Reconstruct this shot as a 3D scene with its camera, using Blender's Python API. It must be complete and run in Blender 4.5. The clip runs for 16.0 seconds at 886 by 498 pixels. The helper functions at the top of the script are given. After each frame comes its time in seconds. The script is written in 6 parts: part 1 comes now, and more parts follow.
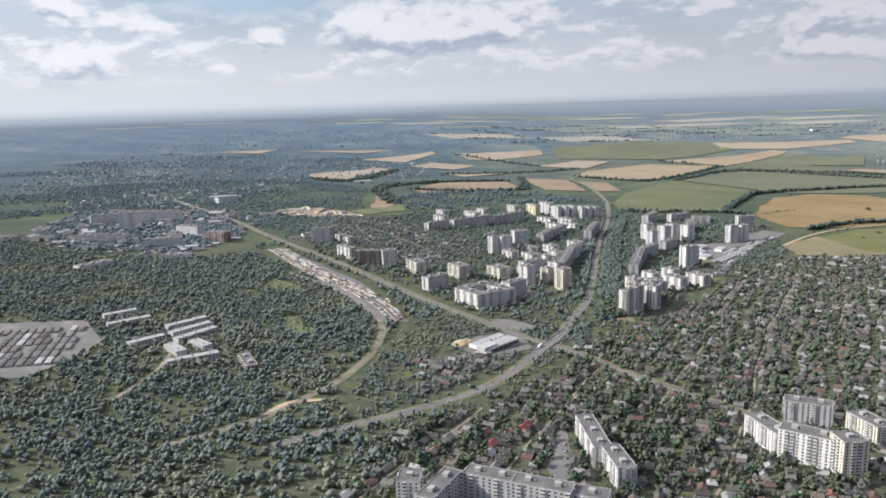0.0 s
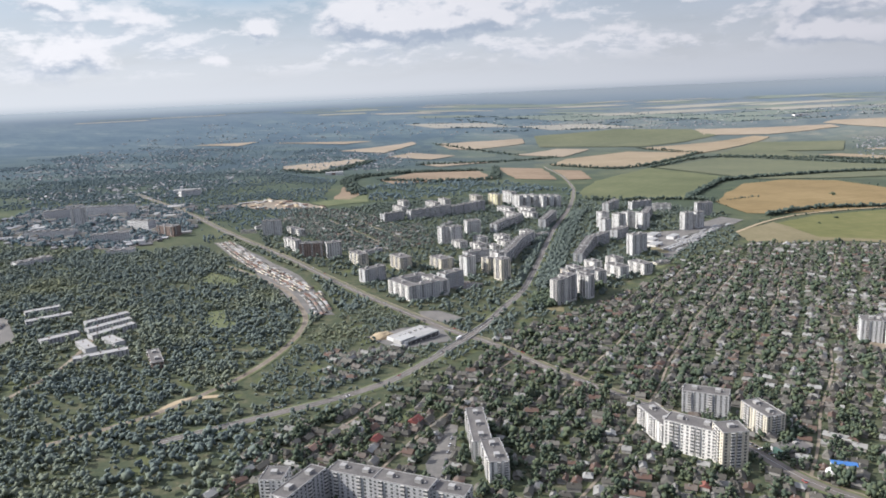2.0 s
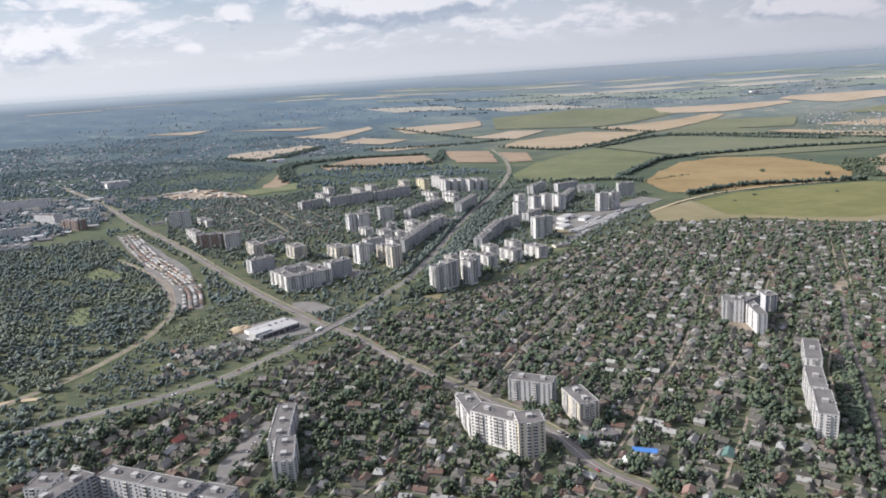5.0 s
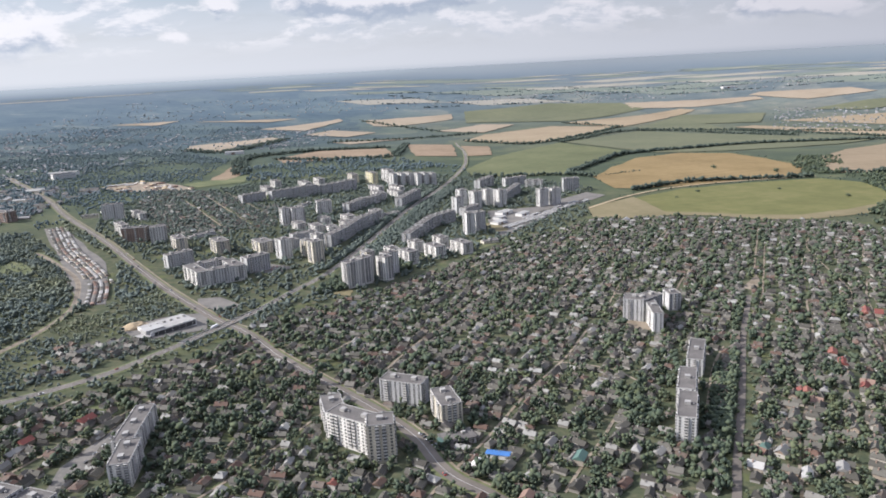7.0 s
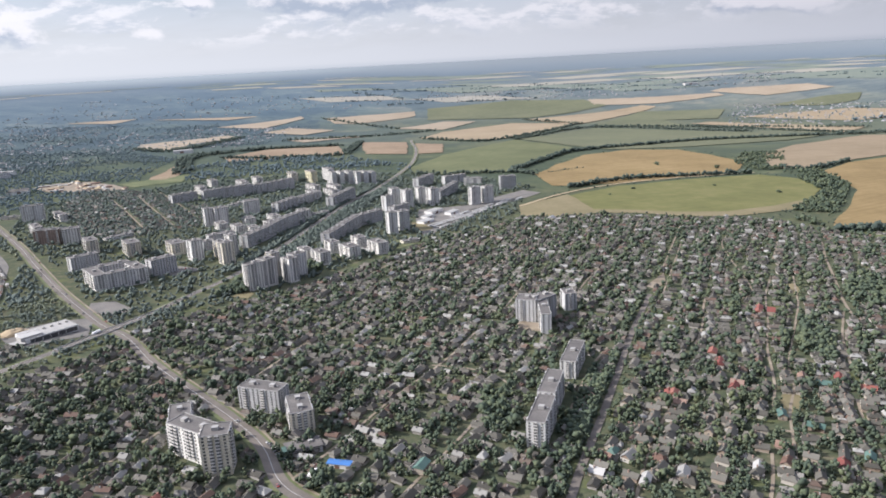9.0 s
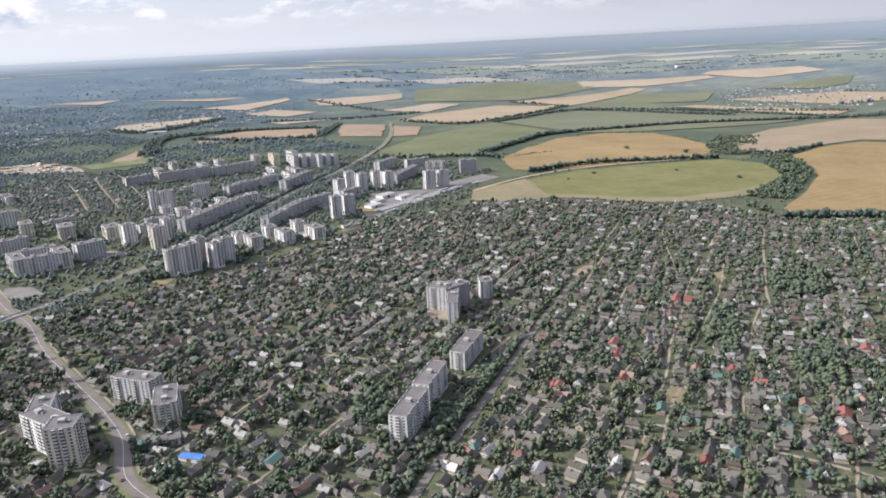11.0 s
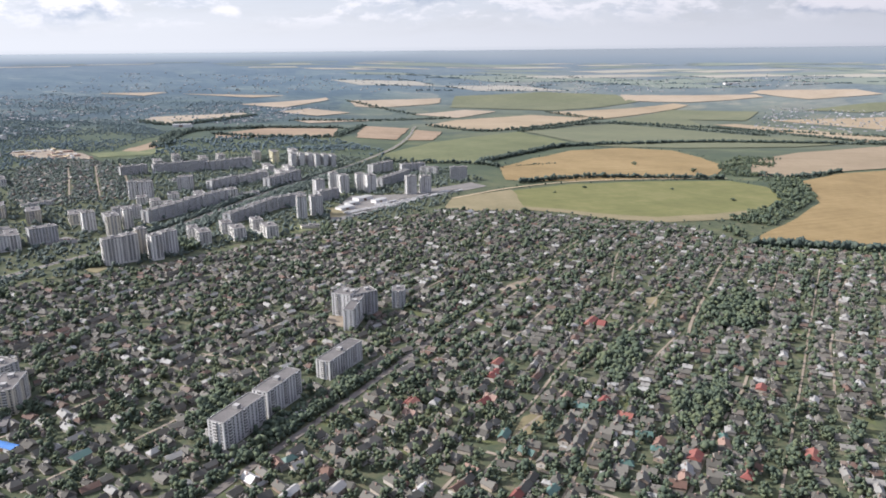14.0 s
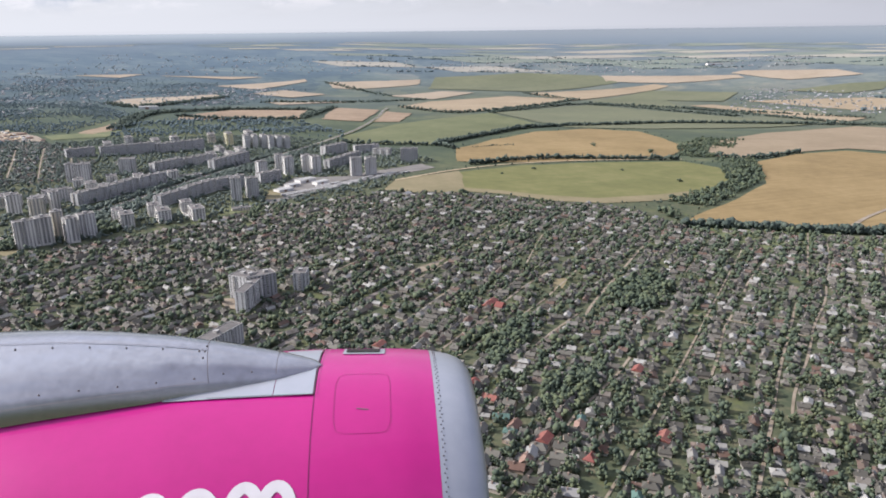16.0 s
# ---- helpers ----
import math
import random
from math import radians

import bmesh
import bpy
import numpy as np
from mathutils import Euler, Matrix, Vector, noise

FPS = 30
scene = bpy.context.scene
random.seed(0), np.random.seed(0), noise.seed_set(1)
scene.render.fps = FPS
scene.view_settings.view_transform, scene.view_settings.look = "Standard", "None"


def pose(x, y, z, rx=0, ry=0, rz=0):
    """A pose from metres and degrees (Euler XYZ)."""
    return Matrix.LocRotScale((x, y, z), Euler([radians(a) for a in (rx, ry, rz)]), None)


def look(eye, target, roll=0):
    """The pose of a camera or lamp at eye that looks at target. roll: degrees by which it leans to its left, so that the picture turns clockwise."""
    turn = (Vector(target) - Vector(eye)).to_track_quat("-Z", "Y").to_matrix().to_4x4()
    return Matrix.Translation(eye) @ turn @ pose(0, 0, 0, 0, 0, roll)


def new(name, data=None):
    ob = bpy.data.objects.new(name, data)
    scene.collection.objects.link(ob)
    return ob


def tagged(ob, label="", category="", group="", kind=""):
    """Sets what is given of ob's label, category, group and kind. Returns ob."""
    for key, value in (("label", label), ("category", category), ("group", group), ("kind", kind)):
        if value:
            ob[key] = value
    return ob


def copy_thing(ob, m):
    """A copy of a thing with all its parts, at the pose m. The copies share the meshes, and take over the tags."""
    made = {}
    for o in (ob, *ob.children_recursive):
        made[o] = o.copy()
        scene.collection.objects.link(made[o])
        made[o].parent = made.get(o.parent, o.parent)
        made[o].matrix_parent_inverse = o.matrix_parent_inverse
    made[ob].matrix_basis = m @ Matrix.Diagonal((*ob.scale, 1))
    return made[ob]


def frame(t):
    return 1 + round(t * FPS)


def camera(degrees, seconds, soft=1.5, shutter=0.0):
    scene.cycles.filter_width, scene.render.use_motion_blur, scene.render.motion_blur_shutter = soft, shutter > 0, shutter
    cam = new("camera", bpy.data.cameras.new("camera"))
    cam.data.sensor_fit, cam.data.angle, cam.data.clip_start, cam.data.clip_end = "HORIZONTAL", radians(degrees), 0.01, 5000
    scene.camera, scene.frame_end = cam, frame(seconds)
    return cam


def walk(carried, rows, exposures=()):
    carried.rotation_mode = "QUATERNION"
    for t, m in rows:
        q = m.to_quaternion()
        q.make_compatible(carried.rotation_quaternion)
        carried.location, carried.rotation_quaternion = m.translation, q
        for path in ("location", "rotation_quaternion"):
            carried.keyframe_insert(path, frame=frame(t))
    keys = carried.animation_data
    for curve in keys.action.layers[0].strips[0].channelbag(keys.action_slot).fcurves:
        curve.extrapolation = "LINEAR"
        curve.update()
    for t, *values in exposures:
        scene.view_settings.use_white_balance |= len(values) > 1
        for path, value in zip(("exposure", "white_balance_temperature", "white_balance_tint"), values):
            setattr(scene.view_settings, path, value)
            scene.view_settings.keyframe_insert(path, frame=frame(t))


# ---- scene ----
cam = camera(63.28, 16.0, soft=1.8)
# seconds, eye (x, y, z), turn (rx, ry, rz)
PATH = [
    (0, 14.18, 4.09, 199.74, 78.545, 1.738, 2.061),
    (0.5, 31.50, 6.79, 198.99, 78.786, 1.895, 2.055),
    (1, 48.85, 9.47, 198.24, 78.179, 2.125, 1.751),
    (1.5, 66.22, 12.12, 197.49, 77.711, 1.989, 1.671),
    (2, 83.64, 14.74, 196.74, 77.739, 2.476, 1.674),
    (2.5, 101.11, 17.34, 195.99, 77.712, 2.800, 1.765),
    (3, 118.64, 19.91, 195.23, 77.462, 3.179, 1.460),
    (3.5, 136.24, 22.45, 194.46, 77.227, 3.445, 1.303),
    (4, 153.92, 24.95, 193.69, 76.784, 3.722, 1.064),
    (4.5, 171.70, 27.41, 192.92, 76.501, 3.825, 0.704),
    (5, 189.61, 29.80, 192.13, 76.361, 3.603, -0.027),
    (5.2, 196.84, 30.73, 191.82, 76.212, 3.277, -0.452),
    (7.5, 280.75, 40.92, 188.02, 75.726, 3.089, -1.203),
    (8, 299.30, 43.13, 187.21, 75.839, 3.299, -1.581),
    (8.5, 318.00, 45.33, 186.39, 75.660, 2.927, -2.507),
    (9, 336.85, 47.54, 185.57, 75.408, 3.030, -2.738),
    (11.5, 432.27, 58.72, 181.36, 73.872, 2.769, -2.320),
    (12, 451.49, 60.99, 180.53, 73.838, 2.263, -2.571),
    (12.5, 470.76, 63.29, 179.70, 73.682, 1.620, -2.824),
    (13, 490.07, 65.63, 178.86, 73.981, 1.418, -1.848),
    (13.5, 509.41, 67.97, 178.02, 74.522, 0.741, 0.217),
    (14, 528.77, 70.30, 177.19, 74.638, 0.565, 2.624),
    (14.5, 548.15, 72.59, 176.35, 78.776, 0.830, 4.665),
    (15, 567.58, 74.83, 175.52, 76.300, 0.393, 5.511),
    (15.5, 587.02, 77.03, 174.68, 75.170, 1.034, 5.243),
    (16, 606.47, 79.21, 173.85, 73.248, 0.697, 2.343),
]
walk(cam, [(t, pose(*p)) for t, *p in PATH], [(0.0, 0.0, 6150, 13), (5.0, 0.04, 6160, 15), (9.0, 0.11, 6160, 16), (11.5, 0.23, 6150, 17), (13.5, 0.28, 6150, 17), (14.5, 0.08, 6180, 16), (15.0, -0.06, 6200, 16), (15.5, 0.02, 6200, 17), (16.0, 0.12, 6220, 17)])

# ---- sky, sun ----
SUN_AZ, SUN_EL = radians(-91), radians(34)      # azimuth from +y towards +x
scene.view_settings.exposure = 0.0


class Nodes:
    """Short hand for building a node tree."""

    def __init__(self, tree):
        self.tree, self.nodes, self.links = tree, tree.nodes, tree.links
        self.nodes.clear()

    def add(self, kind, **props):
        n = self.nodes.new(kind)
        inputs = props.pop("inputs", {})
        for key, value in props.items():
            setattr(n, key, value)
        for key, value in inputs.items():
            if isinstance(value, bpy.types.NodeSocket):
                self.links.new(value, n.inputs[key])
            else:
                n.inputs[key].default_value = value
        return n

    def math(self, op, a, b=0.0, clamp=False):
        return self.add("ShaderNodeMath", operation=op, use_clamp=clamp, inputs={0: a, 1: b}).outputs[0]

    def noise(self, vec, scale, detail=4.0, rough=0.55, distort=0.0):
        return self.add("ShaderNodeTexNoise", inputs={"Vector": vec, "Scale": scale, "Detail": detail, "Roughness": rough, "Distortion": distort}).outputs["Fac"]

    def ramp(self, fac, stops):
        n = self.add("ShaderNodeValToRGB", inputs={"Fac": fac})
        while len(n.color_ramp.elements) < len(stops):
            n.color_ramp.elements.new(0.5)
        for e, (p, c) in zip(n.color_ramp.elements, stops):
            e.position = p
            e.color = (*c, 1.0) if len(c) == 3 else c
        return n.outputs["Color"]

    def mix(self, fac, a, b, mode="MIX"):
        n = self.add("ShaderNodeMix", data_type="RGBA", blend_type=mode)
        for key, value in ((0, fac), (6, a), (7, b)):
            if isinstance(value, bpy.types.NodeSocket):
                self.links.new(value, n.inputs[key])
            else:
                n.inputs[key].default_value = (*value, 1.0) if isinstance(value, tuple) and len(value) == 3 else value
        return n.outputs[2]

    def span(self, v, a, b, c=0.0, d=1.0):
        return self.add("ShaderNodeMapRange", interpolation_type="SMOOTHSTEP", inputs={0: v, 1: a, 2: b, 3: c, 4: d}).outputs[0]


def make_world():
    w = bpy.data.worlds.new("world")
    scene.world = w
    w.use_nodes = True
    k = Nodes(w.node_tree)
    way = k.add("ShaderNodeTexCoord").outputs["Generated"]
    sep = k.add("ShaderNodeSeparateXYZ", inputs={0: way})
    x, y, z = sep.outputs
    az = k.math("ARCTAN2", x, y)
    el = k.math("ARCSINE", z)
    sky = k.add("ShaderNodeTexSky", sky_type="NISHITA", sun_disc=False, sun_elevation=SUN_EL, sun_rotation=SUN_AZ % (2 * math.pi),
                air_density=1.2, dust_density=3.0, ozone_density=1.2).outputs[0]
    sky = k.mix(1.0, sky, (0.10, 0.10, 0.10), "MULTIPLY")
    # thin high veil, thicker towards the horizon, open blue overhead
    flow = k.add("ShaderNodeCombineXYZ", inputs={0: k.math("MULTIPLY", az, 5.0), 1: k.math("MULTIPLY", el, 22.0), 2: 1.3}).outputs[0]
    streak = k.noise(flow, 1.0, 6.0, 0.6, 0.4)
    gap = k.math("EXPONENT", k.math("MULTIPLY", k.math("ADD", k.math("POWER", k.math("DIVIDE", k.math("ADD", az, 0.285), 0.15), 2.0), k.math("POWER", k.math("DIVIDE", k.math("SUBTRACT", el, 0.135), 0.030), 2.0)), -1.0))
    veil = k.math("MULTIPLY", k.span(el, 0.02, 0.55, 1.0, 0.25), k.span(streak, 0.25, 0.62, 0.84, 0.97))
    veil = k.math("MULTIPLY", veil, k.math("SUBTRACT", 1.0, k.math("MULTIPLY", gap, 0.85)))
    sky = k.mix(veil, sky, k.mix(k.span(el, 0.02, 0.14), (0.75, 0.78, 0.785), (0.60, 0.69, 0.765)))
    sky = k.mix(k.math("MULTIPLY", gap, 0.8), sky, (0.52, 0.68, 0.80))

    def field(daz, dele):
        a0, e0 = k.math("ADD", az, daz), k.math("ADD", el, dele)
        v = k.add("ShaderNodeCombineXYZ", inputs={0: k.math("MULTIPLY", a0, 10.0), 1: k.math("MULTIPLY", e0, 17.0), 2: 3.7}).outputs[0]
        big = k.noise(v, 0.7, 2.0, 0.5)
        fine = k.noise(v, 3.1, 9.0, 0.55, 0.15)
        d = k.math("ADD", k.math("MULTIPLY", big, 0.55), k.math("MULTIPLY", fine, 0.62))
        # the heaped clouds and a clear patch
        for ca, ce, ra, re, amount in ((-0.150, 0.104, 0.060, 0.034, 0.32), (-0.075, 0.092, 0.085, 0.026, 0.34), (0.060, 0.112, 0.080, 0.030, 0.32), (0.025, 0.088, 0.06, 0.016, 0.2), (-0.485, 0.062, 0.050, 0.024, 0.34),
                                       (-0.267, 0.092, 0.024, 0.013, 0.30), (-0.383, 0.107, 0.075, 0.011, 0.22), (-0.366, 0.074, 0.045, 0.007, 0.16), (-0.325, 0.054, 0.024, 0.011, 0.26), (-0.26, 0.040, 0.030, 0.009, 0.2),
                                       (0.406, 0.057, 0.022, 0.022, 0.34), (0.457, 0.051, 0.032, 0.013, 0.32), (0.498, 0.042, 0.020, 0.009, 0.28), (0.46, 0.094, 0.055, 0.022, 0.32), (0.194, 0.072, 0.045, 0.010, 0.2),
                                       (0.258, 0.056, 0.045, 0.008, 0.14), (0.054, 0.046, 0.085, 0.010, 0.16), (-0.50, 0.127, 0.047, 0.013, 0.22), (-0.278, 0.128, 0.105, 0.024, -0.3)):
            p = k.math("POWER", k.math("DIVIDE", k.math("SUBTRACT", a0, ca), ra), 2.0)
            q = k.math("POWER", k.math("DIVIDE", k.math("SUBTRACT", e0, ce), re), 2.0)
            g = k.math("EXPONENT", k.math("MULTIPLY", k.math("ADD", p, q), -1.0))
            d = k.math("ADD", d, k.math("MULTIPLY", g, amount))
        return d

    # low rows of small puffs
    puff_v = k.add("ShaderNodeCombineXYZ", inputs={0: k.math("MULTIPLY", az, 11.0), 1: k.math("MULTIPLY", el, 30.0), 2: 8.1}).outputs[0]
    puff = k.noise(puff_v, 1.0, 10.0, 0.62, 0.2)
    puff_lit = k.noise(k.add("ShaderNodeVectorMath", operation="ADD", inputs={0: puff_v, 1: (-0.05, 0.35, 0.0)}).outputs[0], 1.0, 10.0, 0.62, 0.2)
    tone2 = k.mix(k.span(k.math("SUBTRACT", puff, puff_lit), -0.10, 0.10), (0.60, 0.66, 0.71), (0.93, 0.93, 0.92))
    sky = k.mix(k.math("MULTIPLY", k.span(puff, 0.47, 0.58), k.math("MULTIPLY", k.span(el, 0.02, 0.055, 0.0, 0.85), k.math("SUBTRACT", 1.0, gap))), sky, tone2)
    d0 = field(0.0, 0.0)
    d1 = field(0.004, 0.016)
    cover = k.math("MULTIPLY", k.span(d0, 0.66, 0.84), k.span(el, 0.012, 0.05))
    lit = k.span(k.math("SUBTRACT", d0, d1), -0.13, 0.10)
    cloud = k.mix(lit, (0.46, 0.53, 0.61), (0.93, 0.925, 0.915))
    sky = k.mix(k.math("MULTIPLY", cover, 0.92), sky, cloud)
    # the bright broken cloud overhead
    sky = k.mix(k.span(el, 0.22, 0.5), sky, k.mix(k.span(streak, 0.3, 0.7), (0.85, 0.99, 1.28), (1.28, 1.30, 1.36)))
    # brighter towards the sun's side
    side = k.math("ADD", 0.73, k.math("MULTIPLY", k.math("COSINE", k.math("SUBTRACT", az, -1.10)), 0.32))
    tone = k.add("ShaderNodeCombineXYZ", inputs={0: side, 1: side, 2: k.math("ADD", k.math("MULTIPLY", side, 0.9), 0.1)}).outputs[0]
    sky = k.mix(1.0, sky, tone, "MULTIPLY")
    # pale band above the land and blue distance below it
    sky = k.mix(k.span(el, 0.050, 0.010), sky, k.mix(1.0, tone, (0.74, 0.77, 0.78), "MULTIPLY"))
    sky = k.mix(k.span(el, 0.008, -0.010), sky, k.mix(1.0, tone, (0.46, 0.53, 0.58), "MULTIPLY"))
    out = k.add("ShaderNodeOutputWorld")
    bg = k.add("ShaderNodeBackground", inputs={"Color": sky, "Strength": 1.0})
    k.links.new(bg.outputs[0], out.inputs[0])


make_world()
sun = new("sun", bpy.data.lights.new("sun", "SUN"))
sun.data.energy, sun.data.angle, sun.data.color = 7.2, radians(0.6), (1.0, 0.94, 0.84)
sun.matrix_world = look((0, 0, 600), (-math.sin(SUN_AZ) * 100, -math.cos(SUN_AZ) * 100, 600 - 100 * math.tan(SUN_EL)))


# ---- materials ----
MATERIALS = {}


def material(name, stops, scale=1.0, fine=8.0, rough=0.9, bump=0.0, vary="", vary_amount=0.35, metal=0.0, spec=0.3, coat=0.0):
    """Surface whose colour runs through stops by noise at two scales (noise scale per metre). vary: 'object' or 'island'."""
    m = bpy.data.materials.new(name)
    m.use_nodes = True
    k = Nodes(m.node_tree)
    pos = k.add("ShaderNodeNewGeometry")
    v = pos.outputs["Position"]
    n = k.noise(v, scale, 5.0, 0.6)
    f = k.noise(v, fine, 3.0, 0.6)
    fac = k.math("ADD", k.math("MULTIPLY", n, 0.65), k.math("MULTIPLY", f, 0.35))
    if vary:
        r = pos.outputs["Random Per Island"] if vary == "island" else k.add("ShaderNodeObjectInfo").outputs["Random"]
        fac = k.math("ADD", k.math("MULTIPLY", fac, 1.0 - vary_amount), k.math("MULTIPLY", r, vary_amount))
    lo, hi = (0.33, 0.67) if vary_amount < 0.5 or not vary else (0.12, 0.88)
    fac = k.add("ShaderNodeMapRange", inputs={0: fac, 1: lo, 2: hi}).outputs[0]
    col = k.ramp(fac, stops)
    shader = k.add("ShaderNodeBsdfPrincipled", inputs={"Base Color": col, "Roughness": rough, "Metallic": metal, "Specular IOR Level": spec, "Coat Weight": coat})
    if bump:
        b = k.add("ShaderNodeBump", inputs={"Strength": bump, "Distance": 0.3, "Height": f})
        k.links.new(b.outputs[0], shader.inputs["Normal"])
    out = k.add("ShaderNodeOutputMaterial")
    k.links.new(shader.outputs[0], out.inputs[0])
    MATERIALS[name] = m
    return m


def even(*cols):
    return [(i / max(1, len(cols) - 1), c) for i, c in enumerate(cols)]


def stand_patches(m, other, scale, lo, hi):
    """Mixes a second leaf colour in, in patches as wide as a stand of trees."""
    k = m.node_tree
    bsdf = next(n for n in k.nodes if n.type == "BSDF_PRINCIPLED")
    src = bsdf.inputs["Base Color"].links[0].from_socket
    geo = k.nodes.new("ShaderNodeNewGeometry")
    n = k.nodes.new("ShaderNodeTexNoise")
    n.inputs["Scale"].default_value, n.inputs["Detail"].default_value = scale, 4.0
    k.links.new(geo.outputs["Position"], n.inputs["Vector"])
    r = k.nodes.new("ShaderNodeMapRange")
    r.inputs[1].default_value, r.inputs[2].default_value = lo, hi
    k.links.new(n.outputs["Fac"], r.inputs[0])
    x = k.nodes.new("ShaderNodeMix")
    x.data_type, x.blend_type = "RGBA", "MULTIPLY"
    x.inputs[7].default_value = (*other, 1.0)
    k.links.new(r.outputs[0], x.inputs[0])
    k.links.new(src, x.inputs[6])
    k.links.new(x.outputs[2], bsdf.inputs["Base Color"])


leaf = material("foliage", even((0.054, 0.073, 0.055), (0.063, 0.084, 0.060), (0.073, 0.095, 0.064), (0.092, 0.112, 0.070)), 0.35, 3.2, 0.9, 0.3, "island", 0.45, spec=0.1)
# far leaves: distance haze put into the colour, paler and bluer
leaf_far = material("hazed_far_foliage", even((0.108, 0.142, 0.154), (0.114, 0.150, 0.160), (0.122, 0.157, 0.162)), 0.02, 0.2, 1.0, 0.0, "island", 0.2, spec=0.0)
leaf_belt = material("belt_foliage", even((0.052, 0.070, 0.062), (0.062, 0.082, 0.068), (0.076, 0.096, 0.076)), 0.1, 0.6, 0.9, 0.4, "island", 0.4, spec=0.1)
# two leaf colours for greater distances, painted haze included
leaf_deep = material("hazed_deep_foliage", even((0.106, 0.139, 0.156), (0.113, 0.147, 0.162), (0.124, 0.157, 0.165)), 0.006, 0.1, 1.0, 0.0, "island", 0.15, spec=0.0)
leaf_haze = material("hazed_distant_foliage", even((0.110, 0.149, 0.162), (0.127, 0.165, 0.175)), 0.05, 0.3, 0.95, 0.2, "island", 0.4, spec=0.0)
stand_patches(leaf, (1.22, 1.14, 1.0), 0.02, 0.48, 0.7)
# woodland and yard leaves carry painted haze: paler, bluer than garden trees
leaf_wood = material("hazed_woodland_foliage", even((0.096, 0.122, 0.118), (0.112, 0.140, 0.128), (0.126, 0.154, 0.136), (0.146, 0.174, 0.144)), 0.25, 1.2, 0.9, 0.2, "island", 0.35, spec=0.1)
leaf_yard = material("hazed_yard_foliage", even((0.088, 0.110, 0.102), (0.102, 0.127, 0.111), (0.118, 0.143, 0.119)), 0.25, 2.0, 0.9, 0.3, "island", 0.4, spec=0.1)
stand_patches(leaf_wood, (1.42, 1.27, 0.95), 0.011, 0.47, 0.68)
bark = material("bark", even((0.06, 0.045, 0.03), (0.14, 0.11, 0.08)), 2.0, 12.0)
asphalt = material("asphalt", even((0.096, 0.086, 0.076), (0.135, 0.120, 0.104), (0.176, 0.153, 0.132)), 0.05, 1.2, 0.9)
dirt = material("dirt_road", even((0.132, 0.109, 0.074), (0.217, 0.181, 0.136), (0.278, 0.241, 0.186)), 0.08, 1.5)
concrete = material("concrete", even((0.246, 0.246, 0.238), (0.344, 0.336, 0.320)), 0.2, 3.0)
sand = material("sand", even((0.290, 0.228, 0.145), (0.415, 0.335, 0.220)), 0.2, 2.0)
paving = material("paving", even((0.096, 0.096, 0.088), (0.140, 0.133, 0.122), (0.199, 0.184, 0.162)), 0.06, 0.6)
roof_grey = material("bitumen_roof", even((0.074, 0.070, 0.067), (0.113, 0.107, 0.102), (0.158, 0.149, 0.138)), 0.12, 1.5)
white_panel = material("white_panel", even((0.60, 0.585, 0.545), (0.70, 0.685, 0.645), (0.77, 0.755, 0.715)), 0.12, 2.0, 0.8, vary="object", vary_amount=0.25)
cream_panel = material("cream_panel", even((0.515, 0.468, 0.374), (0.618, 0.571, 0.459), (0.693, 0.646, 0.543)), 0.12, 2.0, 0.8, vary="object", vary_amount=0.25)
grey_panel = material("grey_panel", even((0.345, 0.350, 0.355), (0.415, 0.420, 0.420), (0.480, 0.484, 0.480)), 0.12, 2.0, 0.8, vary="object", vary_amount=0.25)
pale_panel = material("pale_panel", even((0.50, 0.50, 0.485), (0.595, 0.592, 0.575), (0.67, 0.665, 0.645)), 0.12, 2.0, 0.8, vary="object", vary_amount=0.25)
yellow_panel = material("yellow_panel", even((0.62, 0.57, 0.34), (0.72, 0.68, 0.45)), 0.12, 2.0, 0.8)
brick_wall = material("brick_wall", even((0.190, 0.135, 0.112), (0.250, 0.185, 0.152), (0.295, 0.228, 0.190)), 0.2, 3.0, 0.85)
glass_dark = material("window_glass", even((0.050, 0.052, 0.055), (0.10, 0.105, 0.11)), 0.5, 3.0, 0.25, vary="object", vary_amount=0.4, spec=0.5)
balcony_mat = material("balcony_panel", even((0.38, 0.378, 0.368), (0.50, 0.49, 0.47), (0.62, 0.595, 0.545)), 0.3, 2.0, 0.75, vary="object", vary_amount=0.5)
slate = material("slate_roof", even((0.044, 0.042, 0.035), (0.074, 0.071, 0.060), (0.106, 0.102, 0.087), (0.146, 0.141, 0.122)), 0.1, 2.0, 0.85, vary="object", vary_amount=0.6)
tile_red = material("red_tile_roof", even((0.135, 0.045, 0.038), (0.180, 0.060, 0.050), (0.215, 0.096, 0.074)), 0.2, 3.0, 0.8, vary="object", vary_amount=0.4)
tin_white = material("white_tin_roof", even((0.205, 0.203, 0.193), (0.270, 0.267, 0.250), (0.355, 0.352, 0.337)), 0.2, 2.0, 0.5, vary="object", vary_amount=0.4)
tile_brown = material("brown_roof", even((0.10, 0.06, 0.045), (0.17, 0.105, 0.08), (0.22, 0.15, 0.12)), 0.2, 3.0, 0.8, vary="object", vary_amount=0.4)
tin_green = material("green_tin_roof", even((0.056, 0.104, 0.088), (0.088, 0.152, 0.128)), 0.2, 2.0, 0.6, vary="object", vary_amount=0.4)
tin_blue = material("blue_tin_roof", even((0.04, 0.13, 0.34), (0.06, 0.17, 0.40)), 0.2, 2.0, 0.5)
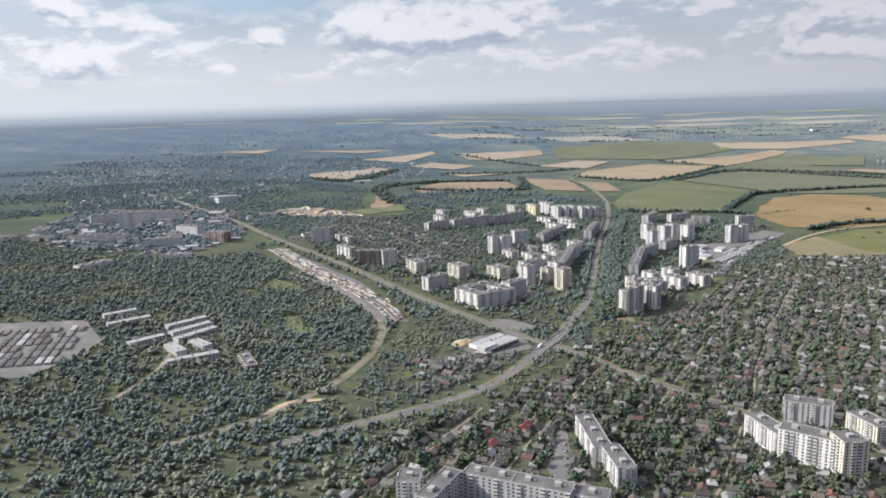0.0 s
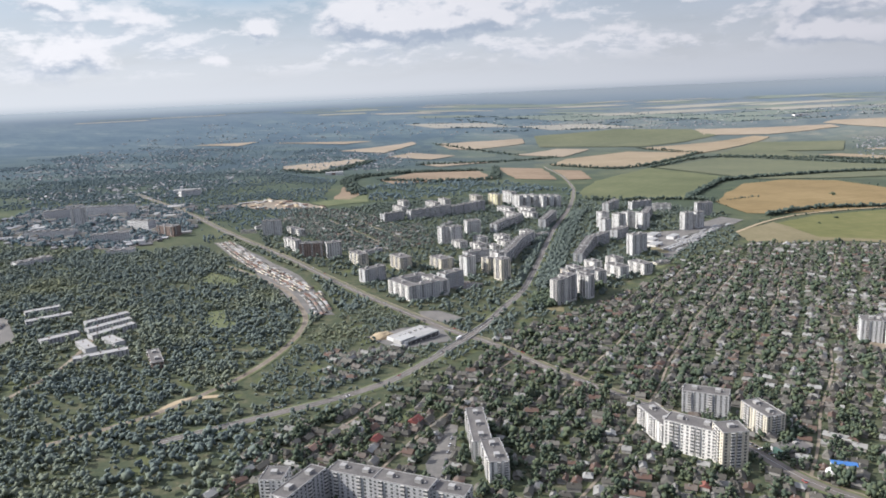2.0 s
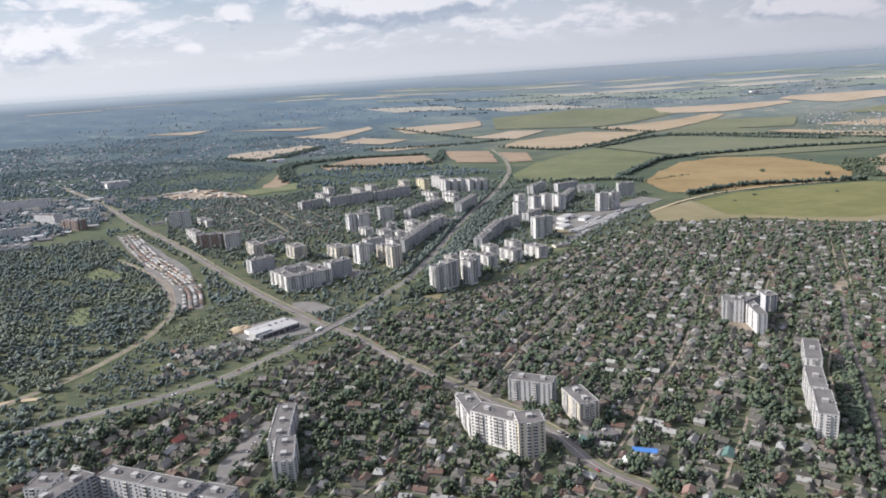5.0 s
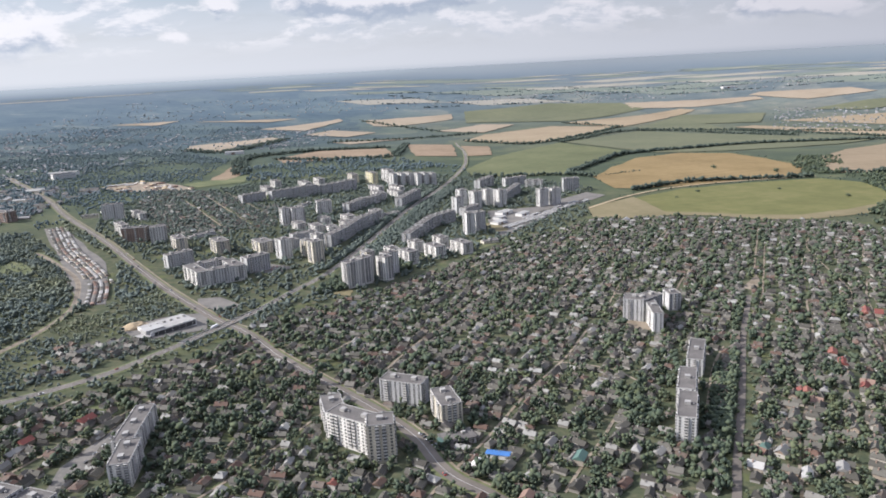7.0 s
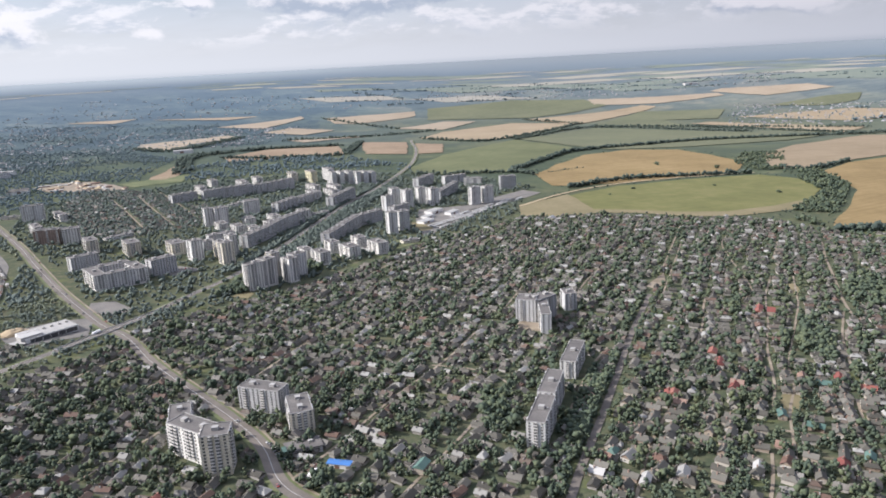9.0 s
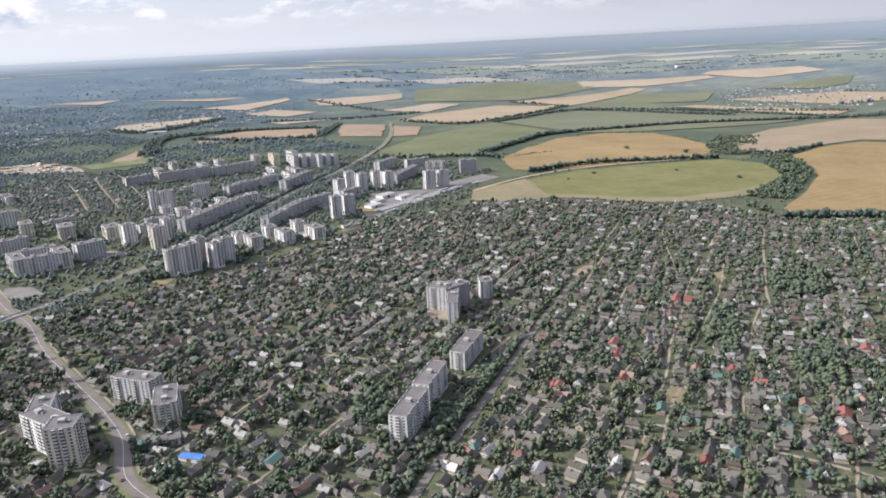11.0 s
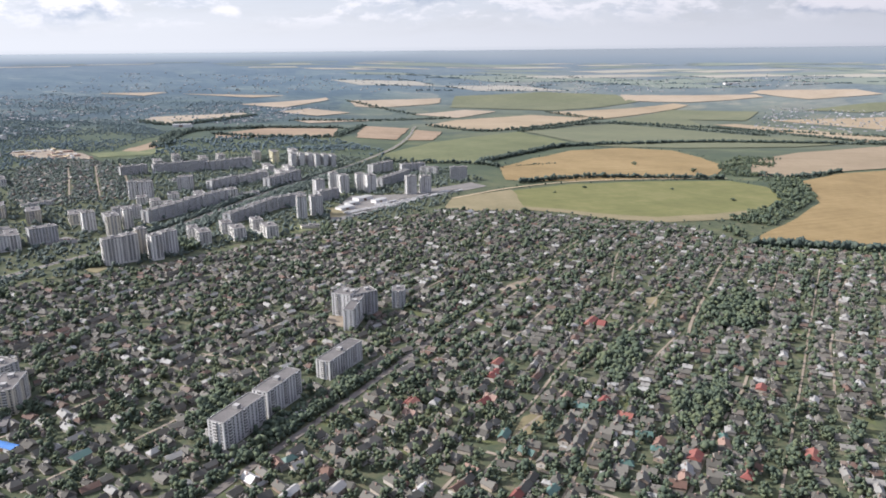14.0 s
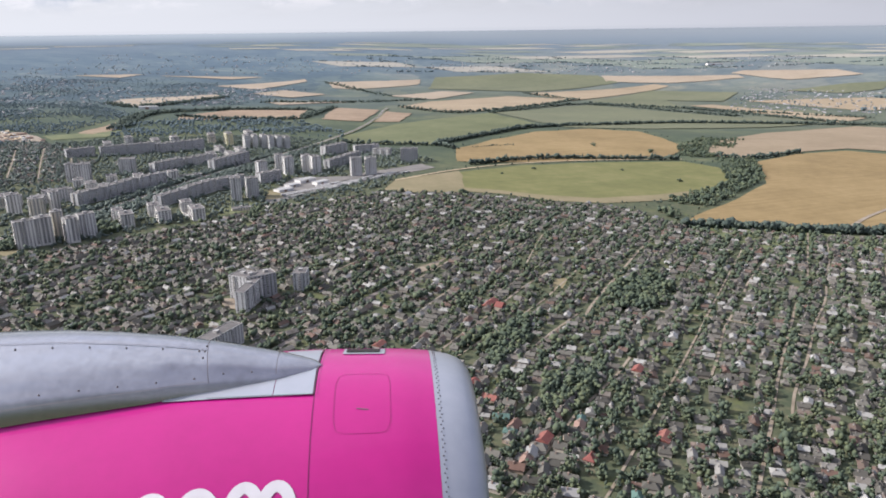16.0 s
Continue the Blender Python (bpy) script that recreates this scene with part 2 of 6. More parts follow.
roofs_mixed = material("mixed_roofs", [(0.0, (0.042, 0.040, 0.034)), (0.25, (0.066, 0.063, 0.053)), (0.5, (0.096, 0.092, 0.078)), (0.66, (0.130, 0.124, 0.106)), (0.72, (0.104, 0.062, 0.047)),
                                      (0.78, (0.088, 0.066, 0.052)), (0.87, (0.155, 0.150, 0.134)), (1.0, (0.260, 0.260, 0.244))], 0.12, 2.0, 0.8, vary="island", vary_amount=0.8)
walls_mixed = material("mixed_walls", even((0.165, 0.145, 0.125), (0.215, 0.202, 0.180), (0.262, 0.250, 0.230), (0.320, 0.310, 0.290)), 0.2, 2.0, 0.85, vary="island", vary_amount=0.7)
roofs_far = material("far_roofs", even((0.16, 0.17, 0.18), (0.22, 0.225, 0.23), (0.27, 0.26, 0.26), (0.42, 0.43, 0.44)), 0.05, 0.5, 0.8, vary="island", vary_amount=0.7)
works_roofs = material("works_roofs", even((0.10, 0.105, 0.108), (0.16, 0.164, 0.166), (0.22, 0.222, 0.222), (0.36, 0.365, 0.37)), 0.05, 0.5, 0.8, vary="island", vary_amount=0.7)
house_wall = material("house_wall", even((0.209, 0.153, 0.118), (0.292, 0.251, 0.202), (0.362, 0.335, 0.292), (0.432, 0.418, 0.383)), 0.2, 2.0, 0.85, vary="object", vary_amount=0.7)
wheat = material("ripe_wheat", even((0.162, 0.116, 0.050), (0.210, 0.152, 0.068), (0.248, 0.184, 0.088)), 0.008, 0.08, 0.95)
stubble = material("stubble", even((0.251, 0.184, 0.111), (0.325, 0.244, 0.155), (0.369, 0.288, 0.192)), 0.005, 0.06, 0.95)
crop = material("green_crop", even((0.078, 0.088, 0.040), (0.102, 0.112, 0.052), (0.130, 0.134, 0.066)), 0.006, 0.05, 0.95)
olive = material("olive_meadow", even((0.092, 0.094, 0.032), (0.122, 0.122, 0.042), (0.160, 0.146, 0.060)), 0.012, 0.06, 0.95)
soil = material("ploughed_soil", even((0.152, 0.110, 0.072), (0.210, 0.156, 0.102), (0.248, 0.188, 0.127)), 0.01, 0.08, 0.95)
# further fields: same crops with distance haze painted into the colour
wheat_far = material("hazed_far_wheat", even((0.212, 0.169, 0.110), (0.253, 0.203, 0.133), (0.286, 0.232, 0.159)), 0.004, 0.05, 0.95)
stubble_far = material("hazed_far_stubble", even((0.228, 0.188, 0.136), (0.273, 0.228, 0.168), (0.299, 0.254, 0.194)), 0.004, 0.05, 0.95)
crop_far = material("hazed_far_crop", even((0.086, 0.096, 0.056), (0.110, 0.118, 0.069), (0.134, 0.137, 0.080)), 0.004, 0.04, 0.95)
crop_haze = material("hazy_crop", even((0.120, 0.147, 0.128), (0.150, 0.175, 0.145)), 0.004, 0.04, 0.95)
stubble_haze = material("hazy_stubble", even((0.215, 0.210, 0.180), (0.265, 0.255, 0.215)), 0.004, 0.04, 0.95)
dry_grass = material("dry_grass", even((0.125, 0.112, 0.058), (0.165, 0.142, 0.078), (0.200, 0.168, 0.098)), 0.02, 0.15, 0.95)
meadow = material("meadow", even((0.072, 0.090, 0.041), (0.106, 0.122, 0.056), (0.153, 0.158, 0.081)), 0.03, 0.3, 0.95)


def drill_lines(m, angle, across, along, tone, amount):
    """Faint long streaks along one direction: drilled rows, wheel tracks and uneven ripeness."""
    k = m.node_tree
    bsdf = next(n for n in k.nodes if n.type == "BSDF_PRINCIPLED")
    src = bsdf.inputs["Base Color"].links[0].from_socket
    geo = k.nodes.new("ShaderNodeNewGeometry")
    way = k.nodes.new("ShaderNodeMapping")
    way.vector_type = "TEXTURE"
    way.inputs["Rotation"].default_value = (0, 0, radians(angle))
    way.inputs["Scale"].default_value = (along, across, 1000.0)
    n = k.nodes.new("ShaderNodeTexNoise")
    n.inputs["Scale"].default_value, n.inputs["Detail"].default_value, n.inputs["Roughness"].default_value = 1.0, 5.0, 0.65
    r = k.nodes.new("ShaderNodeMapRange")
    r.inputs[1].default_value, r.inputs[2].default_value, r.inputs[4].default_value = 0.42, 0.64, amount
    x = k.nodes.new("ShaderNodeMix")
    x.data_type, x.blend_type = "RGBA", "MULTIPLY"
    x.inputs[7].default_value = (*tone, 1.0)
    for a, b in ((geo.outputs["Position"], way.inputs["Vector"]), (way.outputs[0], n.inputs["Vector"]), (n.outputs["Fac"], r.inputs[0]), (r.outputs[0], x.inputs[0]), (src, x.inputs[6]), (x.outputs[2], bsdf.inputs["Base Color"])):
        k.links.new(a, b)


fallow = material("fallow_stubble", even((0.180, 0.140, 0.088), (0.215, 0.170, 0.110), (0.250, 0.200, 0.132)), 0.006, 0.07, 0.95)
for m, angle, across, along, tone, amount in ((wheat, 28, 7, 260, (0.80, 0.78, 0.70), 0.8), (wheat_far, 35, 14, 300, (0.86, 0.84, 0.78), 0.7), (stubble_far, 20, 14, 300, (0.88, 0.86, 0.80), 0.7),
                                              (olive, 25, 6, 160, (0.84, 0.90, 0.85), 0.7), (crop, 62, 9, 300, (0.82, 0.88, 0.84), 0.7), (crop_far, 35, 14, 300, (0.86, 0.90, 0.86), 0.7), (fallow, 12, 8, 240, (0.84, 0.82, 0.78), 0.7)):
    drill_lines(m, angle, across, along, tone, amount)


def ground_material():
    """Gardens and bare soil near the town, woods and meadows further off, painted haze towards the horizon."""
    m = bpy.data.materials.new("land")
    m.use_nodes = True
    k = Nodes(m.node_tree)
    v = k.add("ShaderNodeNewGeometry").outputs["Position"]
    flat = k.add("ShaderNodeVectorMath", operation="MULTIPLY", inputs={0: v, 1: (1.0, 1.0, 0.0)}).outputs[0]
    near = k.ramp(k.noise(flat, 0.10, 7.0, 0.72), [(0.3, (0.046, 0.058, 0.038)), (0.45, (0.060, 0.073, 0.044)), (0.56, (0.084, 0.089, 0.053)), (0.70, (0.15, 0.130, 0.090))])
    near = k.mix(k.span(k.noise(flat, 0.035, 5.0, 0.6), 0.56, 0.66, 0.0, 0.75), near, (0.100, 0.112, 0.048))
    mid = k.ramp(k.noise(flat, 0.006, 8.0, 0.68), [(0.34, (0.044, 0.060, 0.044)), (0.48, (0.058, 0.076, 0.050)), (0.57, (0.080, 0.096, 0.056)), (0.70, (0.135, 0.132, 0.078))])
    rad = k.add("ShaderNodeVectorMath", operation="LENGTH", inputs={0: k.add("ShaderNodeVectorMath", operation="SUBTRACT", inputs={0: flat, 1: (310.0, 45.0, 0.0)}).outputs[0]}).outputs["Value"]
    # far land: long narrow woods and fields, blue haze put into their colours
    ang = k.add("ShaderNodeSeparateXYZ", inputs={0: flat})
    far_v = k.add("ShaderNodeCombineXYZ", inputs={0: k.math("MULTIPLY", ang.outputs[0], 0.0026), 1: k.math("MULTIPLY", ang.outputs[1], 0.0042)}).outputs[0]
    n1 = k.noise(far_v, 1.3, 7.0, 0.62)
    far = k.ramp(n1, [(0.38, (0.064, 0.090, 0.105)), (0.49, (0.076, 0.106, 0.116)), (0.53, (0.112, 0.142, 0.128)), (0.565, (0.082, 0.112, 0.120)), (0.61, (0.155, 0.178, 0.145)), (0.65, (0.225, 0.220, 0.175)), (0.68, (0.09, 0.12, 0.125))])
    n2 = k.noise(far_v, 1.3, 7.0, 0.62)
    # patchwork of fields among the woods
    bent = k.add("ShaderNodeVectorMath", operation="ADD", inputs={0: flat, 1: k.add("ShaderNodeVectorMath", operation="SCALE", inputs={0: k.add("ShaderNodeTexNoise", inputs={"Vector": flat, "Scale": 0.01}).outputs["Color"], "Scale": 35.0}).outputs[0]}).outputs[0]
    cell = k.add("ShaderNodeTexVoronoi", voronoi_dimensions="2D", distance="MANHATTAN", inputs={"Vector": bent, "Scale": 0.0062}).outputs["Color"]
    pick = k.add("ShaderNodeSeparateColor", inputs={0: cell}).outputs[0]
    east = k.span(ang.outputs[0], -500.0, 900.0, -0.34, 0.10)
    pick = k.math("ADD", pick, east)
    grain = k.noise(flat, 0.02, 4.0, 0.6)
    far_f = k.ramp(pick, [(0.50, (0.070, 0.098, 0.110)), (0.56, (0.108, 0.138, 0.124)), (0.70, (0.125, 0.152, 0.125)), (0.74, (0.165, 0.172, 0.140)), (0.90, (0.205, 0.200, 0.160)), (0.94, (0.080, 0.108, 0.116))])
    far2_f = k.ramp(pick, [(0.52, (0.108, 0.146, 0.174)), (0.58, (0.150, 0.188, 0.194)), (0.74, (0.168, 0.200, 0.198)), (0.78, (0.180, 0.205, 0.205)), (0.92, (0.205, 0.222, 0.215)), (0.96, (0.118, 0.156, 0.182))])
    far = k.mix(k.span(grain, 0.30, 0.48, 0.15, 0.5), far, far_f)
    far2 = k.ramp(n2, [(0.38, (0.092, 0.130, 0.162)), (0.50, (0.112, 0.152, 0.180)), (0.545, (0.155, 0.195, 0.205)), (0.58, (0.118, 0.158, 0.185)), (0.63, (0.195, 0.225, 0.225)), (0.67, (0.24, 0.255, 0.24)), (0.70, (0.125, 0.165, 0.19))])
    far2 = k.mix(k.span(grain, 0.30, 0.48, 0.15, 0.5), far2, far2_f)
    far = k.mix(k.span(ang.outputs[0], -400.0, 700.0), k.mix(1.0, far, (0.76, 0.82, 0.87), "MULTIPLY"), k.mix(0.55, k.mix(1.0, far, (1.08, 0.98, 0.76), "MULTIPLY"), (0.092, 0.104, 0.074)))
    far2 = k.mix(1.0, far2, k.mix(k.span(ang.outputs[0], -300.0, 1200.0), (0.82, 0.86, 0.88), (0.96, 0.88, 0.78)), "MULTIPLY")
    # small woods, hedges and clearings
    speck_v = k.add("ShaderNodeVectorMath", operation="MULTIPLY", inputs={0: flat, 1: (0.011, 0.030, 0.0)}).outputs[0]
    speck = k.noise(speck_v, 1.0, 6.0, 0.7)
    dark_bits, pale_bits = k.span(speck, 0.50, 0.40, 0.0, 0.55), k.span(speck, 0.60, 0.70, 0.0, 0.5)
    far = k.mix(pale_bits, k.mix(dark_bits, far, k.mix(1.0, far, (0.62, 0.68, 0.74), "MULTIPLY")), k.mix(1.0, far, (1.5, 1.45, 1.25), "MULTIPLY"))
    far2 = k.mix(pale_bits, k.mix(dark_bits, far2, k.mix(1.0, far2, (0.68, 0.74, 0.80), "MULTIPLY")), k.mix(1.0, far2, (1.4, 1.35, 1.2), "MULTIPLY"))
    # distance haze painted into the land's colour, bluer and paler outwards
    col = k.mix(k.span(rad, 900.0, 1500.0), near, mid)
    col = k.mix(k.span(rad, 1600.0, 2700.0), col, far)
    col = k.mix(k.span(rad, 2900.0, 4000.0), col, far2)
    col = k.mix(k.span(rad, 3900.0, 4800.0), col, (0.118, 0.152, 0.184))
    # pale hazy rim painted along the horizon, lighter in the west
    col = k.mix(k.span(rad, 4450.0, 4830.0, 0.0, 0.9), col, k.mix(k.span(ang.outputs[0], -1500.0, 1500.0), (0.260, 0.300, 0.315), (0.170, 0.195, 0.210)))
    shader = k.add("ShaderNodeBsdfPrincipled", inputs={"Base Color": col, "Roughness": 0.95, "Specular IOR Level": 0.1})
    out = k.add("ShaderNodeOutputMaterial")
    k.links.new(shader.outputs[0], out.inputs[0])
    return m


land_mat = ground_material()

# ---- the lie of the land ----
MID = (310.0, 45.0, 188.0)
NEAR_R, FAR_R = 2400.0, 2450.0


def ease(v):
    v = np.clip(v, 0.0, 1.0)
    return v * v * (3 - 2 * v)


def ground_z(x, y):
    """Height of the land: it falls gently away from the town; the far distance is drawn together towards the horizon."""
    x, y = np.asarray(x, float), np.asarray(y, float)
    dx, dy = x - MID[0], y - MID[1]
    d = np.maximum(np.hypot(dx, dy), 1e-6)
    k = np.minimum(np.maximum(d - NEAR_R, 0) / FAR_R, 0.992)
    far = np.where(d > NEAR_R, NEAR_R + FAR_R * k / (1 - k), d)
    fx, fy = MID[0] + dx * far / d, np.minimum(MID[1] + dy * far / d, 4000.0)
    z = -60 * np.tanh(fx / 1450.0) - 0.0150 * fy - 0.012 * np.maximum(0, fy - 1600)
    # a shallow hollow under the estate, a low swell under the eastern fields
    east = ease((fx - 330) / 250)
    z += -3.5 * np.exp(-((fx - 100) / 260) ** 2 - ((fy - 860) / 230) ** 2)
    z += 6 * east * ease((fy - 500) / 500) * (1 - 0.6 * ease((fx - 1000) / 800)) + 4 * ease((fy - 1500) / 600) * (1 - east)
    return MID[2] + (z - MID[2]) * d / far


def gz(x, y):
    return float(ground_z(x, y))


def mesh_np(name, verts, faces, mats, index=None, smooth=False):
    """A mesh from numpy arrays; faces all triangles or all quads."""
    me = bpy.data.meshes.new(name)
    n, w = faces.shape
    me.vertices.add(len(verts))
    me.vertices.foreach_set("co", np.ascontiguousarray(verts, dtype=np.float32).ravel())
    me.loops.add(n * w)
    me.loops.foreach_set("vertex_index", np.ascontiguousarray(faces, dtype=np.int32).ravel())
    me.polygons.add(n)
    me.polygons.foreach_set("loop_start", np.arange(0, n * w, w, dtype=np.int32))
    for m in mats:
        me.materials.append(m)
    if index is not None:
        me.polygons.foreach_set("material_index", np.ascontiguousarray(index, dtype=np.int32))
    me.polygons.foreach_set("use_smooth", np.full(n, smooth, dtype=bool))
    me.update(calc_edges=True)
    return me


def part(name, bm, mat, parent=None, label="", m=None):
    me = bpy.data.meshes.new(name)
    bm.to_mesh(me)
    bm.free()
    me.materials.append(mat)
    ob = new(name, me)
    if parent is not None:
        ob.parent = parent
    if m is not None:
        ob.matrix_basis = m
    return tagged(ob, label)


def box(bm, x0, y0, z0, x1, y1, z1):
    vs = [bm.verts.new(p) for p in ((x0, y0, z0), (x1, y0, z0), (x1, y1, z0), (x0, y1, z0), (x0, y0, z1), (x1, y0, z1), (x1, y1, z1), (x0, y1, z1))]
    for f in ((3, 2, 1, 0), (4, 5, 6, 7), (0, 1, 5, 4), (1, 2, 6, 5), (2, 3, 7, 6), (3, 0, 4, 7)):
        bm.faces.new([vs[i] for i in f])


def box_part(name, size, mat, parent, label="", bevel=0.0):
    bm = bmesh.new()
    box(bm, *size)
    if bevel:
        bmesh.ops.bevel(bm, geom=bm.edges[:], offset=bevel, segments=1, affect="EDGES")
    return part(name, bm, mat, parent, label)


def make_ground():
    radii = np.concatenate([[0.0], np.linspace(40, 2400, 120), np.linspace(2430, 4840, 110)])
    seg = 360
    a = np.linspace(0, 2 * math.pi, seg, endpoint=False)
    r, t = np.meshgrid(radii[1:], a, indexing="ij")
    x, y = MID[0] + r * np.sin(t), MID[1] + r * np.cos(t)
    v = np.concatenate([[[MID[0], MID[1], gz(MID[0], MID[1])]], np.stack([x.ravel(), y.ravel(), ground_z(x, y).ravel()], 1)])
    n = len(radii) - 1
    i, j = np.meshgrid(np.arange(n - 1), np.arange(seg), indexing="ij")
    p = 1 + i * seg + j
    q = 1 + i * seg + (j + 1) % seg
    up = np.concatenate([np.stack([p, q, q + seg], -1).reshape(-1, 3), np.stack([p, q + seg, p + seg], -1).reshape(-1, 3),
                         np.stack([np.zeros(seg, int), 1 + (np.arange(seg) + 1) % seg, 1 + np.arange(seg)], -1)])
    up = up[:, ::-1]
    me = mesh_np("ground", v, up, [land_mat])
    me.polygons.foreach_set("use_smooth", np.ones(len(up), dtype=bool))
    tagged(new("ground", me), "wide green plain of gardens, woods and meadows with painted distance haze", "ground", kind="structure")


make_ground()
HOLES = []          # outlines of fields, kept free of trees
ROADS = []          # middle lines and half widths of roads


def inside(px, py, poly):
    px, py = np.asarray(px, float), np.asarray(py, float)
    hit = np.zeros(px.shape, bool)
    for (x0, y0), (x1, y1) in zip(poly, poly[1:] + poly[:1]):
        with np.errstate(divide="ignore", invalid="ignore"):
            hit ^= ((y0 > py) != (y1 > py)) & (px < (x1 - x0) * (py - y0) / (y1 - y0 + 1e-12) + x0)
    return hit


def spline(pts, step):
    """Smooth line through the points, about step metres between samples."""
    p = [Vector((*q, 0)) for q in pts]
    p = [2 * p[0] - p[1], *p, 2 * p[-1] - p[-2]]
    out = []
    for a, b, c, d in zip(p, p[1:], p[2:], p[3:]):
        n = max(1, int((c - b).length / step))
        for i in range(n):
            t = i / n
            out.append(0.5 * (2 * b + (c - a) * t + (2 * a - 5 * b + 4 * c - d) * t * t + (3 * b - a - 3 * c + d) * t ** 3))
    return out + [p[-2]]


def ragged(pts, amount):
    """The outline with its sides broken up a little."""
    out = []
    for (x0, y0), (x1, y1) in zip(pts, pts[1:] + pts[:1]):
        n = max(1, int(math.hypot(x1 - x0, y1 - y0) / 40))
        for i in range(n):
            t = i / n
            j = amount if i else 0
            out.append((x0 + (x1 - x0) * t + random.uniform(-j, j), y0 + (y1 - y0) * t + random.uniform(-j, j)))
    return out


def sheet(name, pts, mat, lift=0.25, label="", category="field", jitter=4.0, keep=True):
    """A field, yard or meadow that follows the land."""
    if keep:
        HOLES.append(list(pts))
    bm = bmesh.new()
    bm.faces.new([bm.verts.new((x, y, 0)) for x, y in ragged(list(pts), jitter)])
    bmesh.ops.triangulate(bm, faces=bm.faces[:])
    for _ in range(4):
        long = [e for e in bm.edges if e.calc_length() > 70]
        if not long:
            break
        bmesh.ops.subdivide_edges(bm, edges=long, cuts=1)
        bmesh.ops.triangulate(bm, faces=bm.faces[:])
    for v in bm.verts:
        far = math.hypot(v.co.x - MID[0], v.co.y - MID[1])
        v.co.z = gz(v.co.x, v.co.y) + lift + min(2.0, max(0, far - 900) * 0.0012)
    bmesh.ops.recalc_face_normals(bm, faces=bm.faces[:])
    if sum(f.normal.z for f in bm.faces) < 0:
        bmesh.ops.reverse_faces(bm, faces=bm.faces[:])
    return tagged(part(name, bm, mat), label, category, kind="structure")


def strip(name, pts, width, mat, lift=0.35, label="", category="road", keep=True, shift=0.0, step=8.0, thick=0.0):
    """A road, verge or painted line along a smooth line."""
    line = spline(pts, step)
    if keep:
        ROADS.append((np.array([(p.x, p.y) for p in line]), width / 2))
    bm = bmesh.new()
    rows = []
    for i, p in enumerate(line):
        d = (line[min(i + 1, len(line) - 1)] - line[max(i - 1, 0)]).normalized()
        s = Vector((-d.y, d.x, 0))
        row = []
        for k in (-0.5, 0.5):
            q = p + s * (shift + k * width)
            far = math.hypot(q.x - MID[0], q.y - MID[1])
            row.append(bm.verts.new((q.x, q.y, gz(q.x, q.y) + lift + max(0, far - 900) * 0.0016)))
        rows.append(row)
    for a, b in zip(rows, rows[1:]):
        bm.faces.new((a[0], a[1], b[1], b[0]))
    bmesh.ops.recalc_face_normals(bm, faces=bm.faces[:])
    if sum(f.normal.z for f in bm.faces) < 0:
        bmesh.ops.reverse_faces(bm, faces=bm.faces[:])
    return tagged(part(name, bm, mat), label, category, kind="structure")


# ---- fields ----
sheet('field_olive', [(487, 1046), (492, 1106), (583, 1184), (686, 1268), (830, 1322), (976, 1352), (1018, 1294), (1000, 1181), (934, 1087), (863, 1014), (774, 985), (703, 991), (648, 1025), (595, 1035), (534, 1024)], olive, 0.25, 'mown olive-green meadow with dry edges', 'field', 4.0)
sheet('field_dry', [(483, 1038), (492, 1110), (583, 1195), (595, 1035), (534, 1017)], dry_grass, 0.4, 'dry brown strip of meadow beside the town', 'field', 4.0)
sheet('field_dry_edge', [(534, 1024), (595, 1035), (648, 1025), (703, 991), (774, 985), (863, 1014), (934, 1087), (900, 1075), (850, 1045), (770, 1015), (700, 1025), (640, 1050), (590, 1060)], dry_grass, 0.45, 'parched sandy margin of the meadow', 'field', 3.0)
sheet('field_wheat', [(573, 1445), (629, 1554), (749, 1772), (887, 1869), (1001, 1831), (1026, 1688), (1028, 1511), (958, 1407), (783, 1332), (621, 1284), (578, 1293)], wheat, 0.25, 'ripe golden wheat field', 'field', 4.0)
sheet('field_gold', [(1125, 1655), (1303, 1848), (1630, 2064), (1900, 1900), (1560, 1480), (1366, 1572), (1233, 1503), (1110, 1417), (1050, 1421), (1069, 1517)], fallow, 0.25, 'broad brownish stubble field on a slope', 'field', 4.0)
sheet('field_gold', [(1112, 1372), (1219, 1472), (1348, 1539), (1520, 1420), (1330, 860), (994, 870), (847, 886), (871, 927), (929, 996), (1044, 1155), (1072, 1238)], wheat, 0.25, 'broad golden wheat field beside a wooded gully', 'field', 4.0)
sheet('field_green', [(329, 1638), (412, 1880), (656, 2282), (768, 1983), (725, 1834), (534, 1494), (395, 1506), (329, 1528)], crop, 0.25, 'flat green crop field bounded by tree belts', 'field', 4.0)
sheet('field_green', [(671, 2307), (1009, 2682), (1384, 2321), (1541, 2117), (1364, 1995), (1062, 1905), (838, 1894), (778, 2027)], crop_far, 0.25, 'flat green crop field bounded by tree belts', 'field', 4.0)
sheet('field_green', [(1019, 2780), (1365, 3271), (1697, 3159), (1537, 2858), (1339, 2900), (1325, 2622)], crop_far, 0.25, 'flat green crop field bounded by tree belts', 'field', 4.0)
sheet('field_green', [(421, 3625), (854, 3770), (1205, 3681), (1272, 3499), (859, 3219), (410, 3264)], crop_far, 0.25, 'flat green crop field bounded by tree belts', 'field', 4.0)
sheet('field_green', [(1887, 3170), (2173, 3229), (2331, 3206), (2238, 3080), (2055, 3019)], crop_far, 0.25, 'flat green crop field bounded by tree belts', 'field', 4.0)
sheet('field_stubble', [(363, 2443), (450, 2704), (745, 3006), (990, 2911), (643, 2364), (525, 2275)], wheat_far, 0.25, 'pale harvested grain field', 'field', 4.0)
